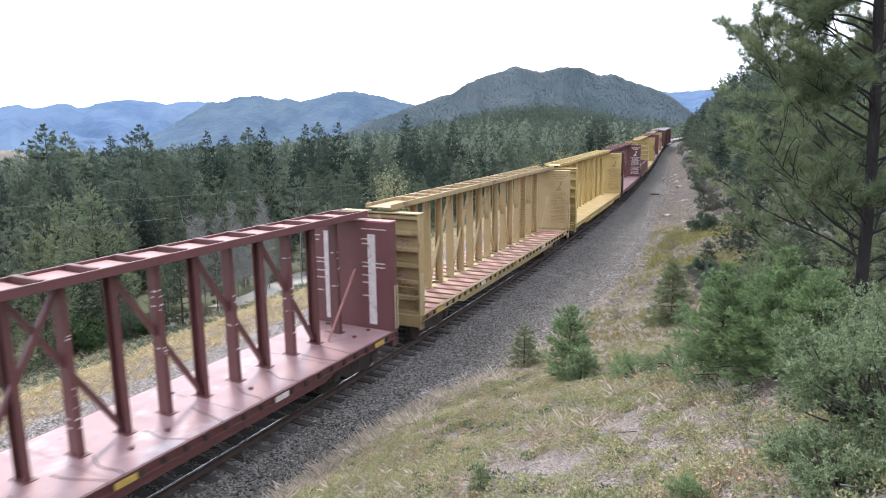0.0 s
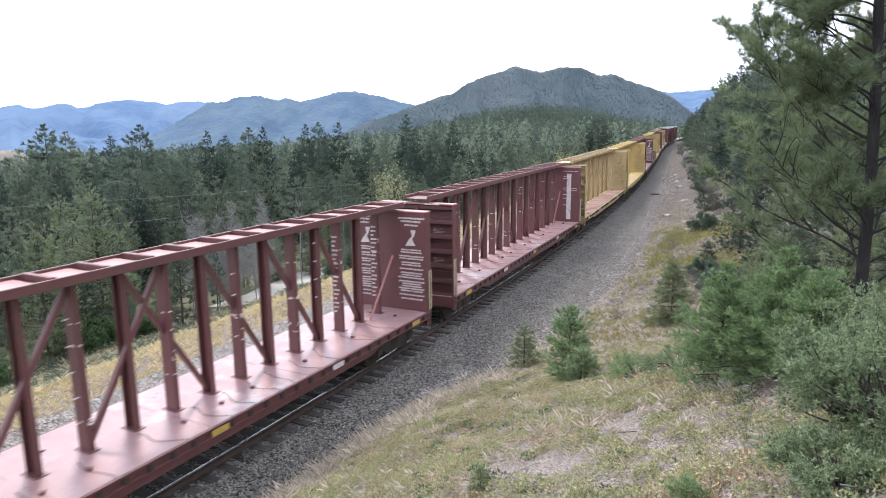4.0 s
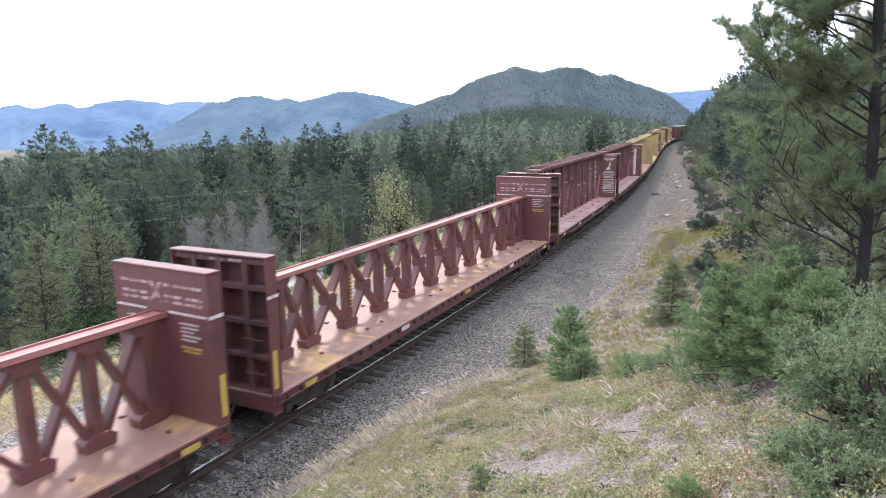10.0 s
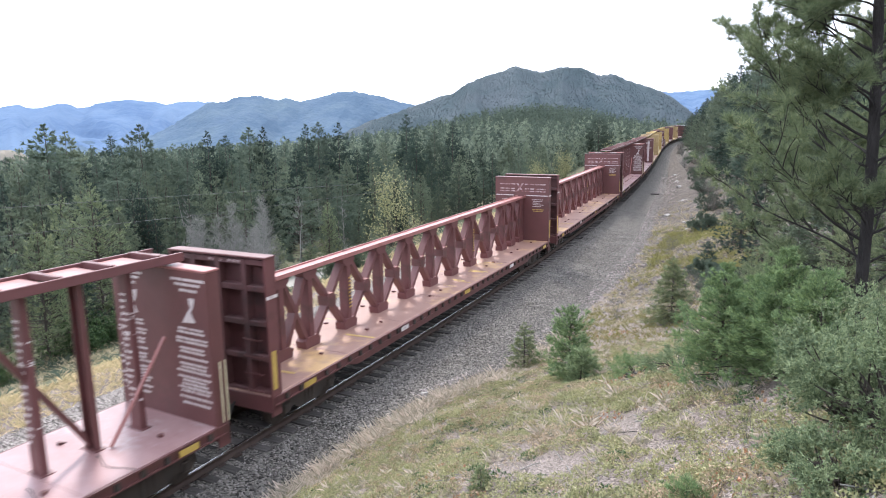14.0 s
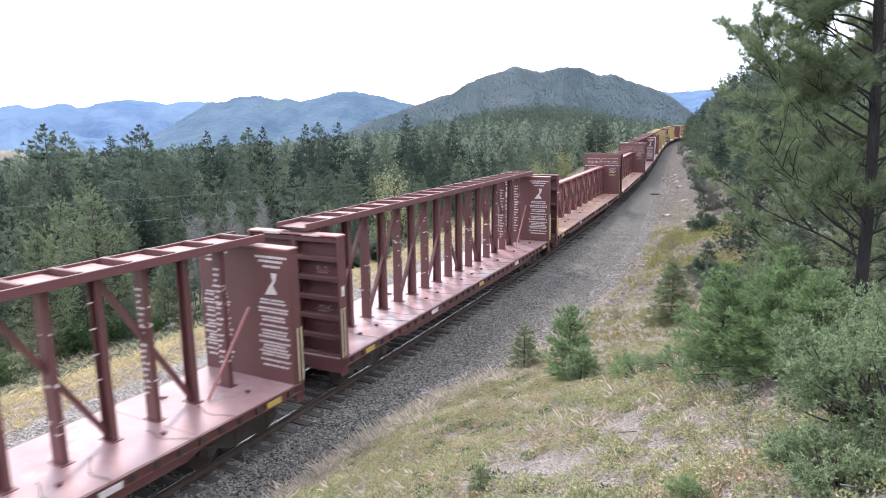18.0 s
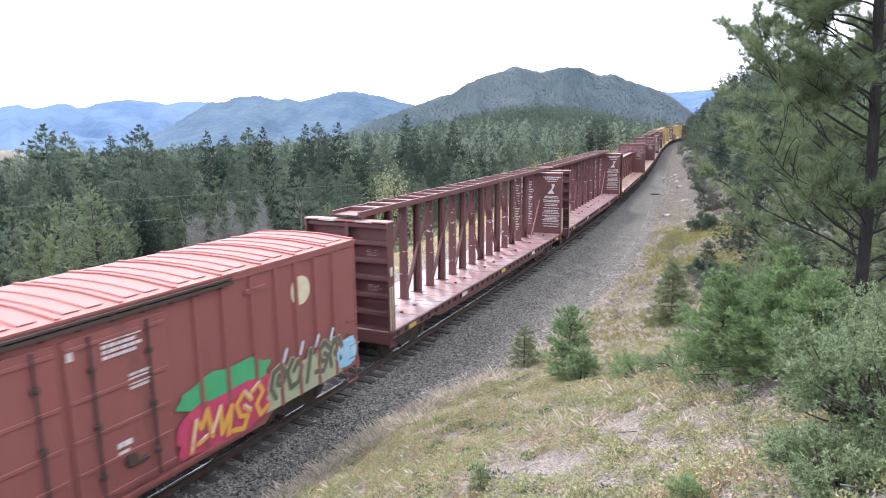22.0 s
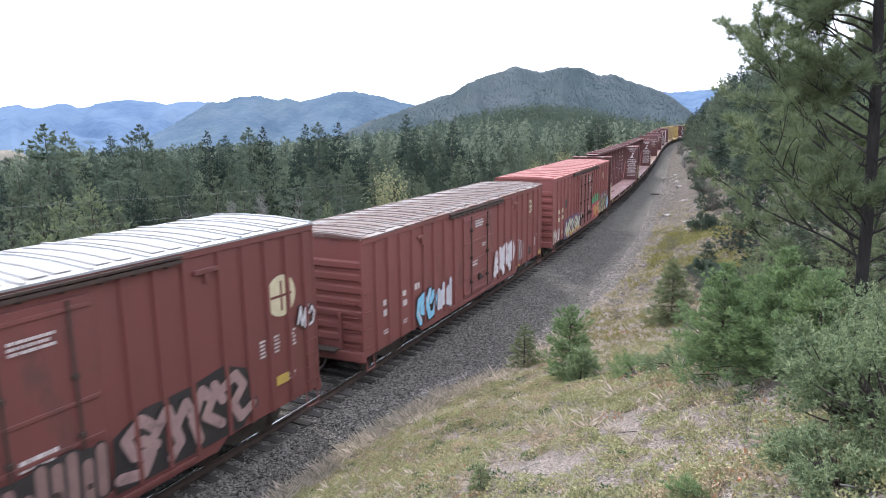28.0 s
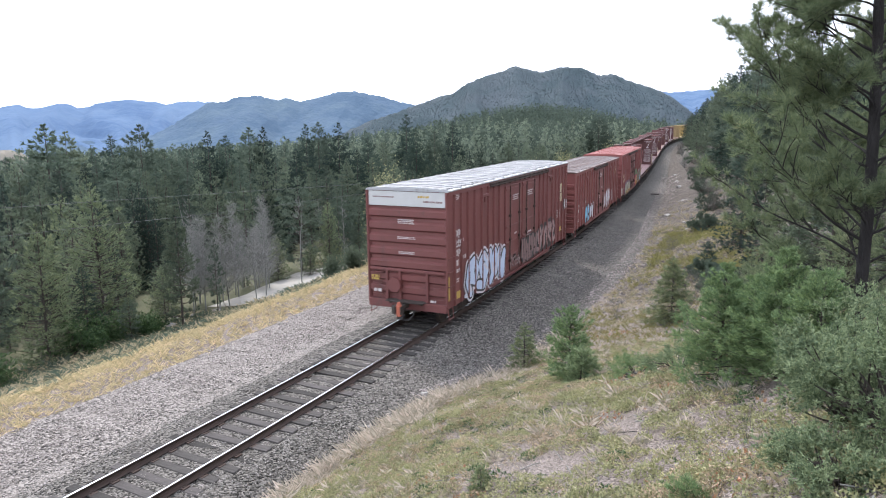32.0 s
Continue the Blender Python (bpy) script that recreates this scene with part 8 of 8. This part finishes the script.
# broken branches and small stones on the bank
for name, n, seed, length, width, mat, label in (("fallen_sticks", 420, 31, 0.34, 0.016, dead_wood, "bleached broken sticks on the bank"), ("dark_sticks", 420, 32, 0.26, 0.012, dark_bark, "dark broken sticks on the bank")):
    p, r = fill_bank(n, seed, 4, 18, 2.6, 13.0, lambda x, y, d, r: (d > 0.3) & (patch(x, y) < 0.5))
    p[:, 2] += 0.025
    a = r.uniform(0, 6.283, len(p))
    dirs = np.stack([np.cos(a), np.sin(a), r.normal(0.06, 0.1, len(p))], -1)
    ob = new(name, tubes(name, [([c - q * length * k * 0.5, c + (0, 0, 0.012), c + q * length * k * 0.5], [width * 0.5, width * 0.45, width * 0.2], 4) for c, q, k in zip(p, dirs, r.uniform(0.4, 1.3, len(p)))], mat))
    tagged(ob, label, "sticks", kind="stuff")

# far shoulder: golden grass, weeds on its rim
rng_n = np.random.RandomState(12)
n = 9000
s = 4 + 76 * rng_n.rand(n) ** 1.4
edge_in = -5.5 + 0.45 * np.sin(s * 0.55) + 0.25 * np.sin(s * 1.7)
u = edge_in - 3.4 * rng_n.rand(n)
p = at(s, u, np.zeros(n))
p[:, 2] = ground_z(p[:, 0], p[:, 1])
tufts("shoulder_grass", p, rng_n, 7, 0.20, 0.009, 0.55, golden_grass, "golden grass strip on the far shoulder")
n = 1500
s = 4 + 60 * rng_n.rand(n)
u = -8.0 - 0.9 * rng_n.rand(n)
p = at(s, u, np.zeros(n))
p[:, 2] = ground_z(p[:, 0], p[:, 1])
tufts("rim_weeds", p, rng_n, 7, 0.26, 0.007, 0.5, golden_grass, "pale seeding weeds along the rim of the shoulder")

# rank growth on the slope below the shoulder
for name, n, mat, hgt, label in (("undergrowth", 2600, needle_mid, 0.30, "dull green undergrowth below the shoulder"), ("slope_grass", 3600, dry_grass, 0.28, "dry grass on the slope below the shoulder")):
    s, u = 3 + 50 * rng_n.rand(n), -10.4 - 7.5 * rng_n.rand(n)
    keep = (s < 25) | (s > 38) | (u > -11.5)
    p = at(s[keep], u[keep], np.zeros(keep.sum()))
    p[:, 2] = ground_z(p[:, 0], p[:, 1])
    tufts(name, p, rng_n, 7, hgt, 0.018 if mat is needle_mid else 0.012, 0.6, mat, label)

# dirt road below the shoulder
s_road = np.arange(26, 37.5, 1.5)
rows = []
for u0 in (-16.4, -14.6, -13.0, -11.7):
    q = at(s_road, np.full_like(s_road, u0) + 0.4 * np.sin(s_road * 0.5), np.zeros_like(s_road))
    q[:, 2] = ground_z(q[:, 0], q[:, 1]) + 0.05
    rows.append(q)
n = len(s_road)
c = (np.arange(3)[:, None] * n + np.arange(n - 1)[None, :]).ravel()
road = new("road", mesh_of("road", np.concatenate(rows), np.stack([c, c + 1, c + n + 1, c + n], -1), dirt_road))
tagged(road, "pale dirt track below the railway shoulder", "road", kind="structure")


# ---- stones ----
def stones(name, s, u, z, size, rng, mat, label):
    """Broken stones: squashed octahedra."""
    n = len(s)
    p = at(s, u, z)
    octa = np.array([(1, 0, 0), (0, 1, 0), (-1, 0, 0), (0, -1, 0), (0, 0, 1), (0, 0, -1)], float)
    f = np.array([(0, 1, 4), (1, 2, 4), (2, 3, 4), (3, 0, 4), (1, 0, 5), (2, 1, 5), (3, 2, 5), (0, 3, 5)])
    a = rng.uniform(0, 6.283, n)
    local = octa[None] * rng.uniform(0.55, 1.2, (n, 6, 1)) + rng.normal(0, 0.12, (n, 6, 3))
    local *= (size * rng.uniform(0.6, 1.4, n))[:, None, None] * np.array([1, 0.85, 0.65])
    ca, sa = np.cos(a)[:, None], np.sin(a)[:, None]
    x = local[..., 0] * ca - local[..., 1] * sa
    y = local[..., 0] * sa + local[..., 1] * ca
    v = np.stack([x, y, local[..., 2]], -1) + p[:, None, :]
    faces = (np.arange(n)[:, None, None] * 6 + f[None]).reshape(-1, 3)
    ob = new(name, mesh_of(name, v.reshape(-1, 3), faces, mat))
    return tagged(ob, label, "stones", kind="stuff")


def bed_z(u):
    return np.interp(u, PROFILE_U, PROFILE_Z)


rng_n = np.random.RandomState(14)
n = 34000
s = 5 + 40 * rng_n.rand(n) ** 1.5
u = np.where(rng_n.rand(n) < 0.72, rng_n.uniform(1.0, 5.0, n), rng_n.uniform(-3.9, 1.0, n))
u = np.where((np.abs(np.abs(u) - 0.75) < 0.09), u + 0.25, u)
stones("ballast_stones", s, u, bed_z(u) + np.where(np.abs(u) < 1.4, 0.0, 0.012), 0.034, rng_n, stone_mat, "loose grey ballast stones")
n = 10000
s = 5 + 40 * rng_n.rand(n) ** 1.5
u = rng_n.uniform(-6.1, -3.2, n)
stones("bench_gravel", s, u, bed_z(u) + 0.012, 0.030, rng_n, pink_stone, "pinkish gravel on the service bench")
for i, (s0, u0, r0) in enumerate(((15.3, 2.75, 0.13), (15.6, 2.95, 0.07), (15.9, 3.0, 0.06), (13.9, 2.75, 0.09), (14.1, 2.95, 0.06), (13.6, 2.6, 0.07), (17.6, 3.7, 0.08), (12.8, 2.5, 0.09), (15.0, 2.9, 0.06), (14.5, 2.8, 0.07), (16.3, 3.2, 0.06), (13.2, 2.7, 0.05), (44.0, 7.2, 0.25), (60.0, 6.2, 0.4), (52.0, 5.4, 0.3), (38.0, 5.2, 0.16), (22.4, -15.3, 0.30), (22.9, -15.9, 0.22), (23.6, -16.2, 0.26), (23.2, -15.2, 0.18), (24.4, -15.6, 0.2), (21.8, -14.6, 0.16), (25.2, -14.8, 0.22), (47.5, 7.0, 0.3), (80.0, 5.0, 0.35), (88.0, 4.6, 0.3), (72.0, 5.4, 0.3))):
    bm = bmesh.new()
    bmesh.ops.create_icosphere(bm, subdivisions=2, radius=r0)
    for v in bm.verts:
        v.co = v.co * (1 + 0.75 * noise.noise(v.co * (1.7 / r0) + Vector((i * 3.1, 0, 0))))
        v.co.z *= 0.6
    x, y, _ = at(s0, u0, 0)
    ob = part("rock", bm, pale_rock)
    ob.matrix_basis = pose(x, y, (max(on_ground(x, y), float(bed_z(u0)) + GRADE * s0) if abs(u0) < 5 else on_ground(x, y)) - r0 * 0.05, 0, 0, i * 47)
    tagged(ob, "pale weathered rock on the bank beside the line", "rock")
# stones spilled over the foot of the bank
n = 7000
s = 15 + 75 * rng_n.rand(n) ** 1.3
u = np.interp(s, FOOT_S, FOOT_U) - 0.5 + 1.9 * rng_n.rand(n) ** 1.6
q = at(s, u, np.zeros(n))
stones("spilled_stones", s, u, np.maximum(ground_z(q[:, 0], q[:, 1]) - GRADE * s, bed_z(u)) + 0.01, 0.05, rng_n, pink_stone, "pale stones spilled along the foot of the bank")
# a stray dark tie end lying by the line
x, y, z = at(69.0, 3.2, 0)
bm = bmesh.new()
box(bm, -0.42, 0.42, -0.10, 0.10, 0, 0.16, 0.02)
ob = part("discarded_tie", bm, tie_wood)
ob.matrix_basis = pose(x, y, -0.52 + GRADE * 69, 0, 0, 12)
tagged(ob, "dark discarded tie lying on the ballast", "tie")

# ---- power line over the valley edge ----
for name, pts in (("power_line", ((70.0, 28, -2.76), (62.3, 29, -2.90), (55.0, 30.5, -2.99), (46.6, 33, -3.12), (39.3, 36, -3.24), (31.7, 40, -3.32))), ("power_line", ((70.3, 28, -3.88), (62.6, 29, -3.94), (55.2, 30.5, -3.97), (46.7, 33, -4.05), (39.9, 36, -3.96), (31.7, 40, -3.76)))):
    way = [np.array([*by_bearing(b, d), EYE_Z + dz]) for b, d, dz in pts]
    t = np.linspace(0, len(way) - 1, 60)
    p = np.stack([np.interp(t, np.arange(len(way)), [w[k] for w in way]) for k in range(3)], -1)
    for _ in range(12):
        p[1:-1] = (p[:-2] + 2 * p[1:-1] + p[2:]) / 4
    ob = new(name, tubes(name, [(p, np.full(60, 0.008), 5)], wire_mat))
    tagged(ob, "thin grey overhead wire crossing above the valley edge", "wire")



# ---- movement: the train rolls away along the track ----
def car_pose(middle, half):
    a, b = at(middle - half, 0.0, 0.0), at(middle + half, 0.0, 0.0)
    d = Vector(b - a)
    yaw = math.degrees(math.atan2(-d.x, d.y))
    rise = math.degrees(math.atan2(d.z, math.hypot(d.x, d.y)))
    c = (a + b) / 2
    return pose(c[0], c[1], c[2], 0, 0, yaw) @ pose(0, 0, 0, rise)


def motions():
    for car, middle, half in CARS:
        walk(car, [(t, car_pose(middle + SPEED * (t - 20.0), half)) for t in np.arange(0.0, SECONDS + 0.01, 1.0)])
        turning = [o for o in car.children_recursive if o.name.startswith("wheelset")]
        if not (-60 < middle < 140):
            continue
        for ws in turning:
            x, y, z = ws.location
            walk(ws, [(t, pose(x, y, z) @ pose(0, 0, 0, -math.degrees(SPEED * t / 0.42) % 360)) for t in np.arange(0.0, SECONDS + 0.01, 0.1)])


motions()
